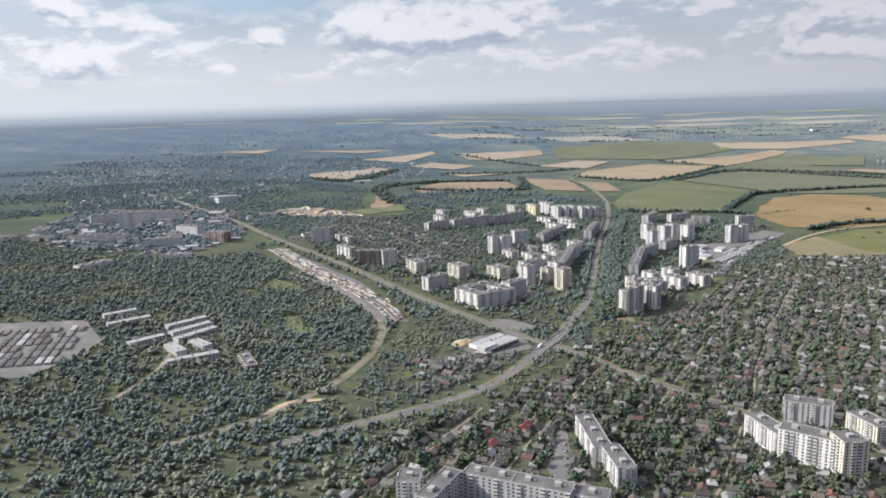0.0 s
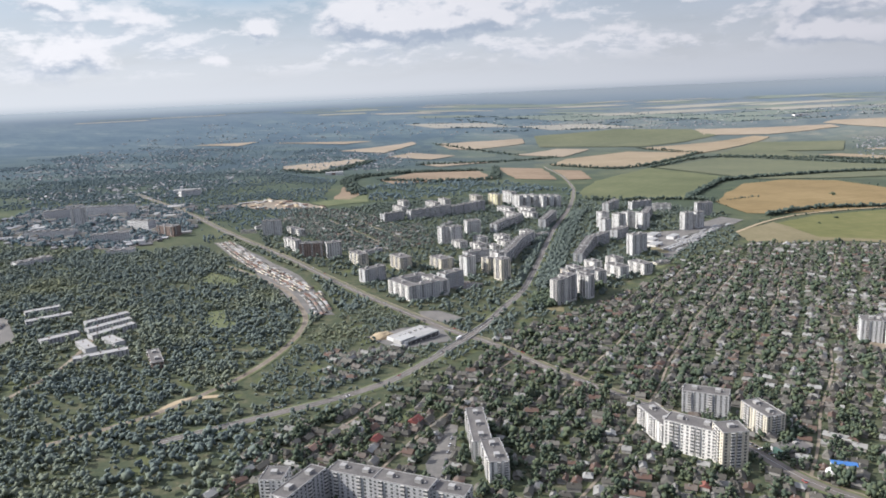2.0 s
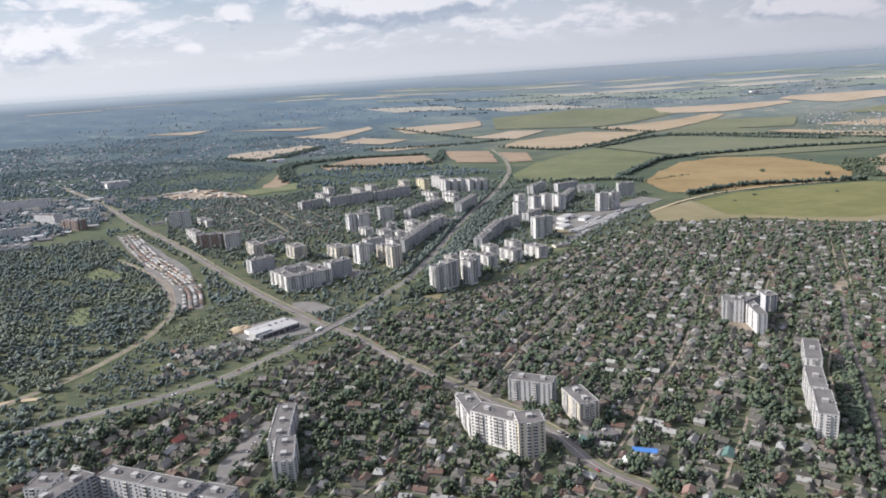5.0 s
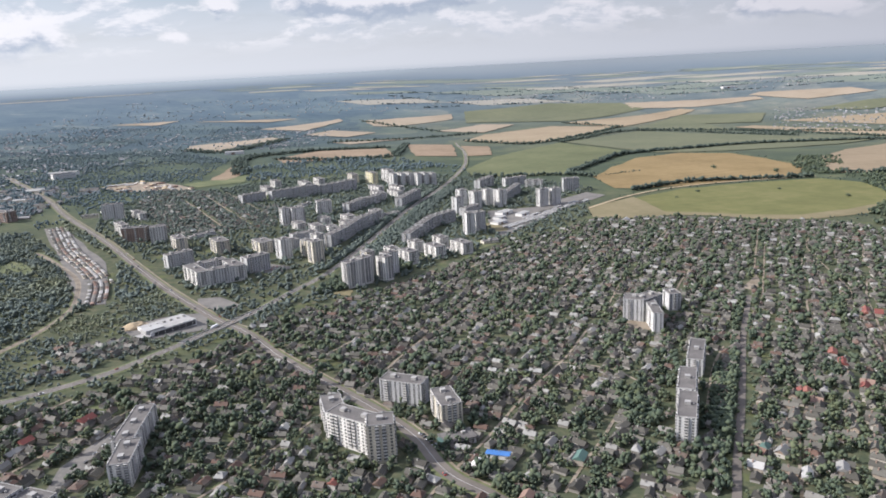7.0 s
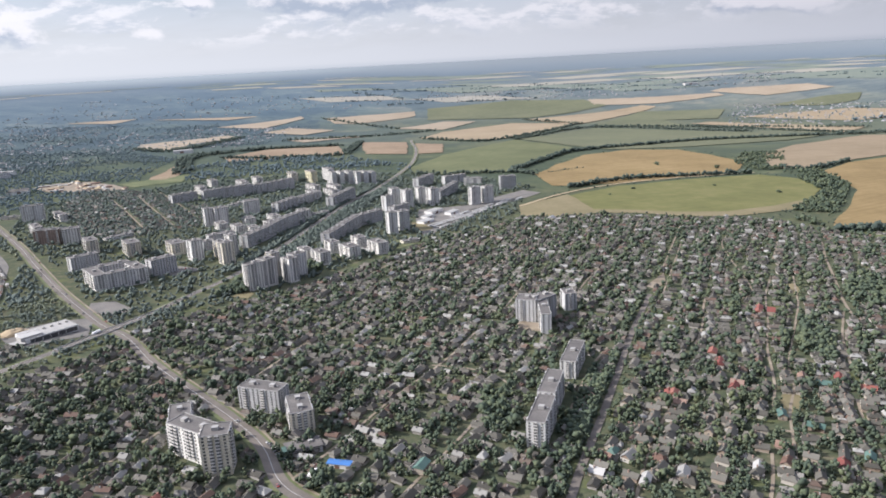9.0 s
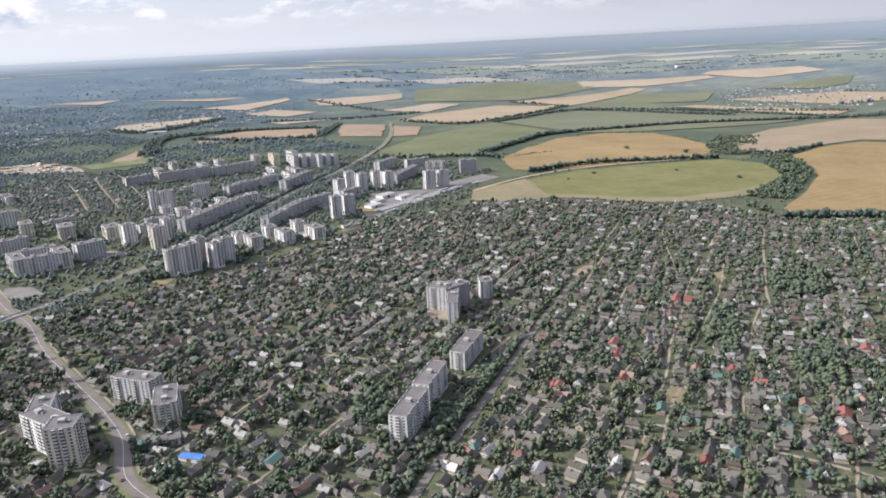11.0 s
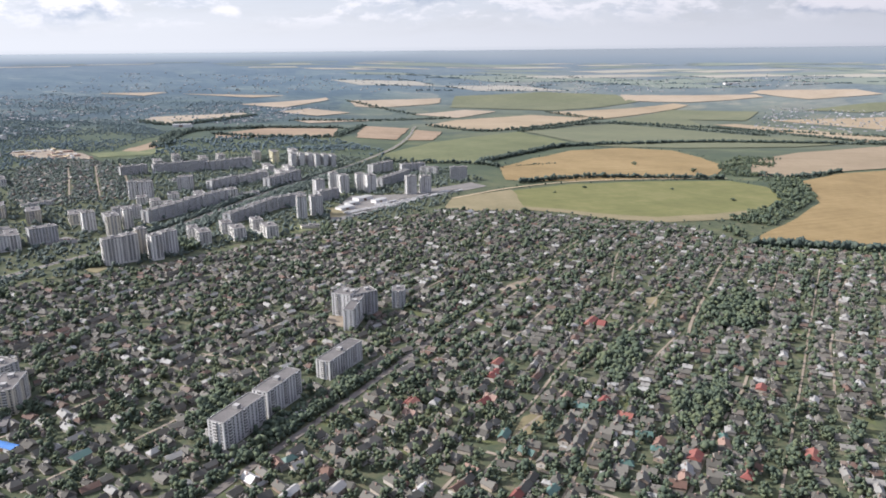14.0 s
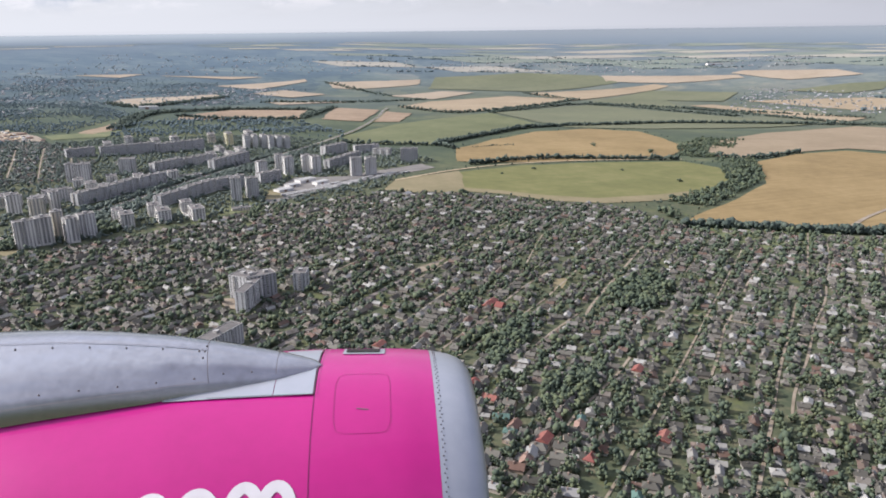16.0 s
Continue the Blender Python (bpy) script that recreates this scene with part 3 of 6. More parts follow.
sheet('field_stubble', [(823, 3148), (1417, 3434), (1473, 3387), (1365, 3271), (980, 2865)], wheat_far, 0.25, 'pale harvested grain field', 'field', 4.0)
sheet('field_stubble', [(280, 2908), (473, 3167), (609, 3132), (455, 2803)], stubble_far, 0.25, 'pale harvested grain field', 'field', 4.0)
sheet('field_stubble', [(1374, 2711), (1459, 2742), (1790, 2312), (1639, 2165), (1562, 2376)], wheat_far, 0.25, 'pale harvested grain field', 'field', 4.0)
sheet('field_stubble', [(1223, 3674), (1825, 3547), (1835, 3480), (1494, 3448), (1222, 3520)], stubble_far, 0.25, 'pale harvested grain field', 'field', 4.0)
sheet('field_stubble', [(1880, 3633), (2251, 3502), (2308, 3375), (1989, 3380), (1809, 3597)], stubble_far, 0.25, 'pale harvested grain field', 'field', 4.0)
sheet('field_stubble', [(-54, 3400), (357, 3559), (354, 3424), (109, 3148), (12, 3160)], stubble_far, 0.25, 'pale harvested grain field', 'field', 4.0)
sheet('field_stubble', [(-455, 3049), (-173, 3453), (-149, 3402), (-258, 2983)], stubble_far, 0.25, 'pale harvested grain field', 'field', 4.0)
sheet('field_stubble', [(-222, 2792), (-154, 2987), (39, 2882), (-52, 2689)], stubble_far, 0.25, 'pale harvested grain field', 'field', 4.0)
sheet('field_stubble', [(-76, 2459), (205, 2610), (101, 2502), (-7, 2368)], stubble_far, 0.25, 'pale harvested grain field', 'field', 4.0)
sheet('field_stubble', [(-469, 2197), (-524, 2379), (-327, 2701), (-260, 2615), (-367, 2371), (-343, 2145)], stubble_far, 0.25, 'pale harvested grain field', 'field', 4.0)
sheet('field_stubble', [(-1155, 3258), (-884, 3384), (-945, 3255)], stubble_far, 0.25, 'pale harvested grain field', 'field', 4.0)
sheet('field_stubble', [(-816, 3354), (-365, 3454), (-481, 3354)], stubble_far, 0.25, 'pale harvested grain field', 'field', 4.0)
sheet('field_soil', [(-147, 1915), (-79, 2116), (117, 2202), (160, 1960), (22, 1885), (-114, 1818)], soil, 0.25, 'reddish-brown ploughed field', 'field', 4.0)
sheet('field_soil', [(176, 2329), (320, 2297), (321, 1929), (211, 1950)], soil, 0.25, 'reddish-brown ploughed field', 'field', 4.0)
sheet('field_soil', [(345, 2248), (427, 2201), (415, 1940), (345, 1924)], soil, 0.25, 'reddish-brown ploughed field', 'field', 4.0)
sheet('field_soil', [(-201, 1518), (-228, 1930), (-157, 1597), (-169, 1513)], soil, 0.25, 'reddish-brown ploughed field', 'field', 4.0)
sheet('meadow', [(-240, 1461), (-193, 1517), (-140, 1595), (-122, 1480), (-194, 1416)], meadow, 0.25, 'light green meadow at the edge of the estate', 'meadow', 4.0)

# ---- roads ----
HIGHWAY = [(-110, 405), (-66, 437), (-44, 453), (-11, 477), (25, 514), (57, 571), (90, 639), (115, 712), (138, 775), (155, 850), (176, 950), (219, 1159), (272, 1371), (314, 1590), (337, 1776), (345, 2038), (335, 2261), (334, 2366)]
strip('verge', HIGHWAY, 12.5, meadow, 0.25, 'grassy verge along the curving highway', 'verge', keep=False)
strip('road_highway', HIGHWAY, 6.6, asphalt, 0.45, 'pale grey asphalt highway curving across the valley', 'road')
strip('road_median', HIGHWAY, 0.5, concrete, 0.6, 'pale concrete divider along the highway', 'road marking', keep=False)
strip('road_edge', HIGHWAY, 0.5, concrete, 0.6, 'pale kerb of the highway', 'kerb', keep=False, shift=-3.2)
strip('road_edge', HIGHWAY, 0.5, concrete, 0.6, 'pale kerb of the highway', 'kerb', keep=False, shift=3.2)
AVENUE = [(330, 290), (287, 345), (260, 373), (243, 412), (218, 447), (191, 479), (141, 538), (99, 598), (65, 632), (-12, 730), (-80, 825), (-165, 945), (-307, 1130), (-430, 1307), (-655, 1592)]
strip('verge', AVENUE, 13, meadow, 0.3, 'dry grass verge of the avenue', 'verge', keep=False)
strip('road_avenue', AVENUE, 8.4, asphalt, 0.4, 'straight grey asphalt avenue past the blocks', 'road')
strip('pavement', AVENUE, 1.5, dirt, 0.45, 'sandy footpath beside the avenue', 'pavement', keep=False, shift=-6.6)
strip('road_line', AVENUE, 0.35, tin_white, 0.5, 'white centre line of the avenue', 'road marking', keep=False)
strip('railway', [(-175, 400), (-128, 446), (-102, 490), (-85, 529), (-73, 588), (-73, 653), (-91, 710), (-125, 777), (-194, 858), (-225, 888)], 5.0, dirt, 0.4, 'sandy railway bed curving through the woods', 'railway')
strip('railway_verge', [(-175, 400), (-128, 446), (-102, 490), (-85, 529), (-73, 588), (-73, 653), (-91, 710), (-125, 777), (-194, 858), (-225, 888)], 9.0, meadow, 0.3, 'grassy bank of the railway', 'verge', keep=False)
strip('rail', [(-175, 400), (-128, 446), (-102, 490), (-85, 529), (-73, 588), (-73, 653), (-91, 710), (-125, 777), (-194, 858), (-225, 888)], 0.3, roof_grey, 0.6, 'worn steel rail on the sandy bed', 'rail', keep=False, shift=-0.8)
strip('rail', [(-175, 400), (-128, 446), (-102, 490), (-85, 529), (-73, 588), (-73, 653), (-91, 710), (-125, 777), (-194, 858), (-225, 888)], 0.3, roof_grey, 0.6, 'worn steel rail on the sandy bed', 'rail', keep=False, shift=0.8)
strip('street', [(380, 300), (403, 352), (413, 376), (441, 437), (469, 501), (500, 572), (545, 665)], 4.6, asphalt, 0.35, 'narrow asphalt street between garden plots', 'road')
strip('dirt_lane', [(534, 409), (546, 404), (573, 386), (612, 361), (650, 330)], 2.4, dirt, 0.35, 'pale unpaved lane between garden plots', 'road')
strip('dirt_lane', [(525, 370), (540, 404), (554, 433), (574, 466), (591, 505), (656, 614), (673, 648), (700, 705)], 1.7, dirt, 0.35, 'pale unpaved lane between garden plots', 'road')
strip('dirt_lane', [(690, 590), (704, 627), (739, 703), (769, 769), (800, 830)], 2.4, dirt, 0.35, 'pale unpaved lane between garden plots', 'road')
for line, width in (([(665, 360), (685, 399), (714, 457), (749, 527), (794, 619), (878, 788)], 1.5), ([(730, 355), (768, 433), (793, 487), (813, 528), (838, 577), (870, 640)], 2.0),
                    ([(550, 650), (611, 780), (642, 848)], 1.8), ([(610, 640), (641, 667), (681, 824), (717, 888)], 1.6), ([(586, 748), (622, 825), (674, 936)], 1.8), ([(712, 622), (758, 608), (790, 600), (816, 587), (847, 569)], 2.0)):
    strip('dirt_lane', line, width, dirt, 0.4, 'pale unpaved lane between garden plots', 'road')
sheet('lawn', [(548, 426), (556, 450), (566, 458), (572, 452), (559, 430)], dry_grass, 0.3, 'small dry lawn beside the lane', 'lawn', 1.0)
sheet('lawn', [(672, 653), (677, 678), (690, 684), (682, 656)], dry_grass, 0.3, 'small mown lawn between the gardens', 'lawn', 1.0)
strip('dirt_lane', [(340, 520), (365, 512), (382, 500), (392, 480)], 1.8, dirt, 0.35, 'pale unpaved lane between garden plots', 'road')
strip('dirt_lane', [(905, 700), (940, 780), (975, 860)], 1.8, dirt, 0.35, 'pale unpaved lane between garden plots', 'road')
strip('dirt_lane', [(-130, 440), (-118, 470), (-95, 478)], 5, sand, 0.35, 'sandy lane to the level crossing', 'road')
for lane in ([(-43, 1038), (-110, 1158), (-179, 1278)], [(-6, 1052), (-77, 1180), (-148, 1311)], [(10, 1105), (-55, 1230), (-121, 1345)]):
    strip('lane', lane, 2.2, dirt, 0.35, 'pale lane between the old garden plots', 'lane')
strip('forest_track', [(-240, 470), (-235, 530), (-250, 620), (-262, 680)], 3.5, dirt, 0.35, 'pale track through the woods', 'road')
strip('field_track', [(1010, 860), (1100, 960), (1250, 1090), (1420, 1200)], 5.0, dirt, 0.6, 'dark rutted track through the wheat', 'track')
strip('field_track', [(492, 1110), (590, 1215), (690, 1290), (830, 1345), (980, 1375)], 5.0, sand, 0.6, 'pale sandy track along the meadow', 'track')
sheet('yard', [(38, 668), (66, 655), (78, 672), (50, 700), (30, 695)], paving, 0.35, 'grey paved yard by the junction', 'yard', 2.0)
sheet('yard', [(-10, 612), (20, 578), (66, 604), (52, 652), (20, 640)], paving, 0.38, 'pale concrete yard round the shop hall', 'yard', 1.0)
sheet('parking_lot', [(55, 790), (85, 790), (100, 815), (70, 830)], paving, 0.35, 'grey parking lot before the towers', 'parking lot', 1.0)
sheet('yard', [(60, 350), (70, 390), (72, 436), (66, 438), (54, 385)], paving, 0.35, 'grey yard beside the long slab', 'yard', 1.0)
DEPOT = [(-387, 1432), (-364, 1490), (-305, 1506), (-215, 1420), (-190, 1385), (-234, 1369), (-321, 1368)]
MARKET = [(345, 941), (334, 1010), (340, 1127), (413, 1144), (519, 1258), (545, 1222), (441, 1094), (371, 984)]
sheet('yard', MARKET, paving, 0.35, 'grey market ground with rows of sheds', 'yard', 4.0)
sheet('yard', [(-50, 680), (-74, 676), (-162, 826), (-291, 1035), (-266, 1040), (-120, 840)], paving, 0.35, 'trampled market strip along the railway', 'yard', 2.0)
sheet('yard', [(-440, 640), (-361, 660), (-308, 590), (-325, 505), (-365, 500)], paving, 0.35, 'grey yard full of garage rows', 'yard', 2.0)
sheet('yard', DEPOT, dirt, 0.35, 'pale dusty depot ground beyond the old plots', 'yard', 6.0)
sheet('yard', [(404, 604), (418, 584), (432, 580), (440, 596), (420, 606)], dirt, 0.35, 'sandy building ground round the stepped blocks', 'yard', 2.0)
sheet('meadow', [(-176, 690), (-160, 690), (-150, 660), (-128, 640), (-140, 624), (-158, 634), (-170, 655)], meadow, 0.3, 'patch of rough yellow-green grass', 'meadow', 8.0, keep=True)
sheet('meadow', [(-230, 850), (-190, 820), (-180, 790), (-230, 800)], meadow, 0.3, 'patch of rough yellow-green grass', 'meadow', 4.0, keep=True)
sheet('field_dry', [(327, 1035), (366, 1023), (360, 984), (338, 974)], dry_grass, 0.4, 'dry yellow sports ground beside the market', 'field', 2.0)
sheet('yard', [(157, 704), (164, 727), (176, 714), (174, 697)], dry_grass, 0.3, 'dry trampled grass before the towers', 'yard', 2.0)
sheet('yard', [(548, 688), (581, 731), (570, 695), (554, 680)], dirt, 0.35, 'bare sandy ground between garden plots', 'yard', 2.0)
sheet('meadow', [(34, 436), (52, 440), (60, 452), (48, 462), (36, 470), (24, 452)], meadow, 0.3, 'patch of rough yellow-green grass', 'meadow', 6.0, keep=False)
sheet('meadow', [(330, 950), (290, 920), (310, 880), (345, 920)], meadow, 0.3, 'patch of rough yellow-green grass', 'meadow', 4.0, keep=False)
sheet('meadow', [(860, 880), (990, 865), (960, 800), (890, 790)], meadow, 0.3, 'patch of rough yellow-green grass', 'meadow', 4.0, keep=False)
sheet('meadow', [(990, 860), (1080, 830), (1040, 700), (960, 740)], meadow, 0.3, 'patch of rough yellow-green grass', 'meadow', 4.0, keep=False)

sheet('yard', [(-700, 1130), (-740, 1370), (-480, 1430), (-365, 1140), (-400, 990), (-560, 1005)], paving, 0.3, 'grey works yard between halls', 'yard', 12.0, keep=False)


# ---- blocks of flats and halls ----
FOOT = []           # footprints: corner, direction, length, depth
STYLES = {
    "white": (white_panel, "white concrete-panel block of flats with balconies"),
    "cream": (cream_panel, "cream-coloured panel block of flats with balconies"),
    "grey": (grey_panel, "grey concrete-panel block of flats"),
    "pale": (pale_panel, "pale grey panel tower of flats"),
    "yellow": (yellow_panel, "yellow panel block of flats"),
    "brick": (brick_wall, "brown brick building with a flat roof"),
    "low": (grey_panel, "long low grey slab among trees"),
    "hall": (pale_panel, "pale works hall with a flat roof"),
}
SHARED = {}


def shared(key, make):
    if key not in SHARED:
        SHARED[key] = make()
    return SHARED[key]


def raw(name, bm, *mats):
    me = bpy.data.meshes.new(name)
    bm.to_mesh(me)
    bm.free()
    for m in mats:
        me.materials.append(m)
    return me


def window_mesh(w, h):
    """One window facing -y: a pale frame with the pane set back in it."""
    bm = bmesh.new()
    box(bm, -w / 2, -0.08, 0, w / 2, 0.06, h)
    front = [f for f in bm.faces if f.normal.y < -0.9 or f.calc_center_median().y < -0.07]
    bmesh.ops.inset_region(bm, faces=front, thickness=0.09, depth=-0.06)
    for f in front:
        f.material_index = 1
    return raw("window", bm, white_panel, glass_dark)


def bay_mesh(w, storey, floors, d):
    """A projecting loggia bay: one body, banded by parapets and dark openings."""
    bm = bmesh.new()
    rings = []
    for i in range(floors):
        for z, k in ((0, 1), (.46, 1), (.46, .8), (1.0, .8)):
            rings.append([bm.verts.new(p + ((i + z) * storey,)) for p in ((0.04 if k < 1 else 0, 0), (0.04 if k < 1 else 0, -d * k), (w - (0.04 if k < 1 else 0), -d * k), (w - (0.04 if k < 1 else 0), 0))])
    for n, (a, b) in enumerate(zip(rings, rings[1:])):
        for i in range(3):
            bm.faces.new((a[i + 1], a[i], b[i], b[i + 1])).material_index = 1 if n % 4 == 2 else 0
    bm.faces.new(rings[-1])
    bmesh.ops.recalc_face_normals(bm, faces=bm.faces[:])
    return raw("loggia_bay", bm, balcony_mat, glass_dark)


def joint_mesh(length, depth, height, storeys, bays):
    """Thin dark joints between the wall panels, on all four sides."""
    bm = bmesh.new()
    e = 0.012
    for i in range(1, storeys):
        z = i * height / storeys
        box(bm, -e, -e, z - .04, length + e, depth + e, z + .04)
    return bm


def block(x, y, angle, length, depth, height, storeys, style):
    """A block of flats or a hall; its first corner, the direction of its front, and its size."""
    mat, label = STYLES[style]
    hall = style == "hall"
    name = "works_hall" if hall else "low_slab" if style == "low" else "apartment_block"
    FOOT.append((x, y, radians(angle), length, depth, height))
    a = radians(angle)
    z0 = gz(x + math.cos(a) * length / 2 - math.sin(a) * depth / 2, y + math.sin(a) * length / 2 + math.cos(a) * depth / 2)
    top = new(name)
    top.matrix_basis = pose(x, y, z0, 0, 0, angle)
    far = math.hypot(x - 300, y - 45)
    near = far < 560 and not hall
    look_words = f"{label}, {storeys} storeys" if not hall and style != "low" else label
    tagged(top, look_words, "hall" if hall else "apartment block", group="works buildings" if hall else "blocks of flats")
    storey = height / storeys
    # wall with a low parapet ring
    bm = bmesh.new()
    box(bm, 0, 0, -4, length, depth, height)
    part("wall", bm, mat, top)
    bm = bmesh.new()
    for q in ((0, 0, length, .3), (0, depth - .3, length, depth), (0, .3, .3, depth - .3), (length - .3, .3, length, depth - .3)):
        box(bm, q[0], q[1], height, q[2], q[3], height + 0.55)
    roof = box_part("roof", (.3, .3, height, length - .3, depth - .3, height + .15), concrete if style == "low" else roof_grey, top, "pale concrete flat roof" if style == "low" else "grey bitumen flat roof")
    part("parapet", bm, concrete, roof)
    if hall:
        for i in range(max(1, int(length // 14))):
            box_part("roof_light", (4 + i * 14, depth * .3, height + .15, 9 + i * 14, depth * .7, height + 1.6), tin_white, top)
    else:
        sections = max(1, round(length / 16))
        for i in range(sections):
            cx, cy = (i + .5) * length / sections, depth * .5
            if style != "low":
                box_part("lift_house", (cx - 1.7, cy - 1.5, height + .15, cx + 1.7, cy + 1.5, height + 2.0), concrete, roof)
            else:
                box_part("chimney", (cx - .4, cy - .4, height + .15, cx + .4, cy + .4, height + 1.2), brick_wall, roof)
            if near:
                box_part("vent", (cx + 3.0, cy - .4, height + .15, cx + 3.8, cy + .4, height + 1.0), concrete, roof)
    if not hall:
        part("storey_joint", joint_mesh(length, depth, height, storeys, 0), concrete if style in ("white", "cream", "pale", "yellow") else roof_grey, top)
    # windows and balconies on the four sides
    bay = 3.0
    sides = [(0, 0, 0, length), (length, 0, 90, depth), (length, depth, 180, length), (0, depth, 270, depth)]
    count = balconies = 0
    wv, wf, n = [], [], 0
    for si, (sx, sy, turn, run) in enumerate(sides):
        cols = int(run // bay)
        if cols < 1 or (si == 2 and far > 500):
            continue
        pitch = run / cols
        bal = set()
        if not hall and style != "low" and run > 9:
            bal = {c for c in range(cols) if c % 4 == 1 or (style in ("white", "cream") and c % 4 == 2)}
        m = pose(sx, sy, 0, 0, 0, turn)
        for c in sorted(bal):
            if near and si != 2 and balconies < 80:
                for f in range(1, storeys):
                    ob = new("balcony", shared(("balcony", round(storey, 2)), lambda: bay_mesh(2.3, storey, 1, 0.85)))
                    ob.parent = top
                    ob.matrix_basis = m @ pose(c * pitch + pitch / 2 - 1.15, 0, f * storey)
                    balconies += 1
            else:
                ob = new("loggia_bay", shared(("bay", round(storey, 2), storeys), lambda: bay_mesh(2.3, storey, storeys - 1, 0.8)))
                ob.parent = top
                ob.matrix_basis = m @ pose(c * pitch + pitch / 2 - 1.15, 0, storey)
        if si in (1, 3) and style in ("grey", "low") and not near:
            continue
        for c in range(cols):
            if c in bal:
                continue
            for f in range(storeys):
                p = m @ pose(c * pitch + pitch / 2, 0, (f + .32) * storey)
                if near and count < 66 and si != 2:
                    ob = new("window", shared("window", lambda: window_mesh(1.35, 1.1)))
                    ob.parent = top
                    ob.matrix_basis = p
                    count += 1
                else:
                    for q in ((-.7, -.04, 0), (.7, -.04, 0), (.7, -.04, storey * .52), (-.7, -.04, storey * .52), (-.7, .02, 0), (.7, .02, 0), (.7, .02, storey * .52), (-.7, .02, storey * .52)):
                        wv.append(p @ Vector(q))
                    wf += [(n, n + 1, n + 2, n + 3), (n + 1, n + 5, n + 6, n + 2), (n + 4, n, n + 3, n + 7), (n + 3, n + 2, n + 6, n + 7), (n + 4, n + 5, n + 1, n)]
                    n += 8
    if wv:
        ob = new("glazing", mesh_np("glazing", np.array([tuple(v) for v in wv]), np.array(wf), [glass_dark]))
        ob.parent = top
        tagged(ob, kind="stuff")
    return top


# five blocks beside the avenue
block(185.3, 439.2, -74.7, 31.5, 12, 14.1, 9, 'white')
block(193.5, 408.8, -34.5, 30.8, 13, 18.6, 9, 'white')
block(218.7, 382.8, 4.8, 14.7, 14, 22.6, 12, 'cream')
block(219.5, 461.4, -23.2, 29.0, 12, 15.1, 9, 'grey')
block(251.7, 444.8, -74.8, 24.9, 13, 15.0, 9, 'cream')
# long slabs near the gardens
block(77.0, 433.4, -84.5, 44.8, 11, 12.8, 9, 'white')
block(85.5, 390.5, -81.1, 26.8, 11, 13.1, 9, 'white')
# twin slabs by the street and the stepped group
block(389, 401, -21, 10.5, 34, 16.0, 9, 'pale')
block(401.5, 437, -21, 10.5, 33, 16.5, 9, 'pale')
block(426, 491, -23, 10.5, 39, 13, 9, 'pale')
block(413.3, 608.2, -20.0, 16.6, 16, 18.8, 12, 'grey')
block(428.8, 602.6, 34.5, 24.5, 14, 18.7, 10, 'grey')
block(428.5, 574.6, -5.1, 8.0, 40, 17.0, 9, 'pale')
block(458.9, 629.0, 2.9, 10.5, 16, 14.9, 10, 'grey')
# towers above the garden quarter
block(171, 721, 45, 20, 10, 26.5, 14, 'white')
block(184, 735, 45, 14, 14, 27.5, 14, 'white')
block(187, 757, 40, 10, 12, 29, 14, 'cream')
block(206, 747, 45, 11, 14, 25, 14, 'white')
block(207, 769, 45, 16, 12, 24, 12, 'pale')
# paired slabs along the edge of the gardens
block(207, 837, 30, 11, 20, 13, 7, 'white')
block(228, 813, 32, 13, 24, 14.5, 7, 'white')
block(234, 868, 30, 12, 20, 13, 7, 'white')
block(258, 837, 32, 14, 26, 14, 7, 'white')
block(264, 889, 30, 12, 20, 13, 7, 'white')
block(290, 854, 32, 14, 27, 13.5, 7, 'white')
# long curved slabs on both sides of the highway
block(129, 909, 71, 46, 12, 15.6, 9, 'grey')
block(144, 954, 76, 59, 12, 16.0, 9, 'grey')
block(158.5, 1013, 64, 45, 12, 16.3, 9, 'grey')
block(170, 1078, 32, 14, 20, 12, 6, 'white')
block(227, 918, 72, 47, 12, 13.5, 8, 'grey')
block(242, 964, 72, 58, 12, 15.5, 9, 'grey')
block(260, 1021, 50, 44, 12, 15.4, 9, 'grey')
block(304, 1075, 52, 37, 12, 14.6, 9, 'grey')
block(300, 960, 20, 12, 14, 29, 14, 'pale')
block(313, 982, 25, 15, 14, 25.5, 13, 'pale')
block(292, 1108, 39, 14, 12, 25, 13, 'grey')
block(300, 1173, 22, 13, 18, 25.6, 13, 'pale')
block(322, 1146, 30, 13, 18, 27, 13, 'pale')
block(342, 1174, 22, 13, 18, 25.6, 13, 'pale')
block(362, 1156, 30, 13, 18, 27, 13, 'pale')
# behind the market
block(377, 1208, 69, 100, 12, 14.6, 8, 'grey')
block(423, 1142, 22, 16, 12, 28, 14, 'pale')
block(444, 1153, 22, 16, 12, 26.5, 13, 'pale')
block(426, 1349, -10, 32, 12, 13.2, 6, 'white')
block(484, 1276, 3, 28, 14, 23, 12, 'grey')
block(343, 1344, 60, 60, 12, 17, 9, 'grey')
block(392, 1368, 25, 46, 12, 15.3, 8, 'grey')
# estate, middle rows
block(43, 1039, 30, 11, 13, 25, 13, 'pale')
block(57, 1040, 30, 19, 16, 25, 13, 'pale')
block(81, 1115, 20, 22, 18, 21, 11, 'pale')
block(69, 1008, 30, 13, 24, 9.5, 5, 'white')
block(96, 990, 30, 13, 25, 9.8, 5, 'white')
block(99, 1041, 30, 13, 22, 9.5, 5, 'white')
block(116, 986, 30, 12, 20, 9.0, 5, 'white')
block(134, 1014, 30, 13, 22, 9.0, 5, 'white')
block(132, 1053, 30, 13, 24, 9.8, 5, 'white')
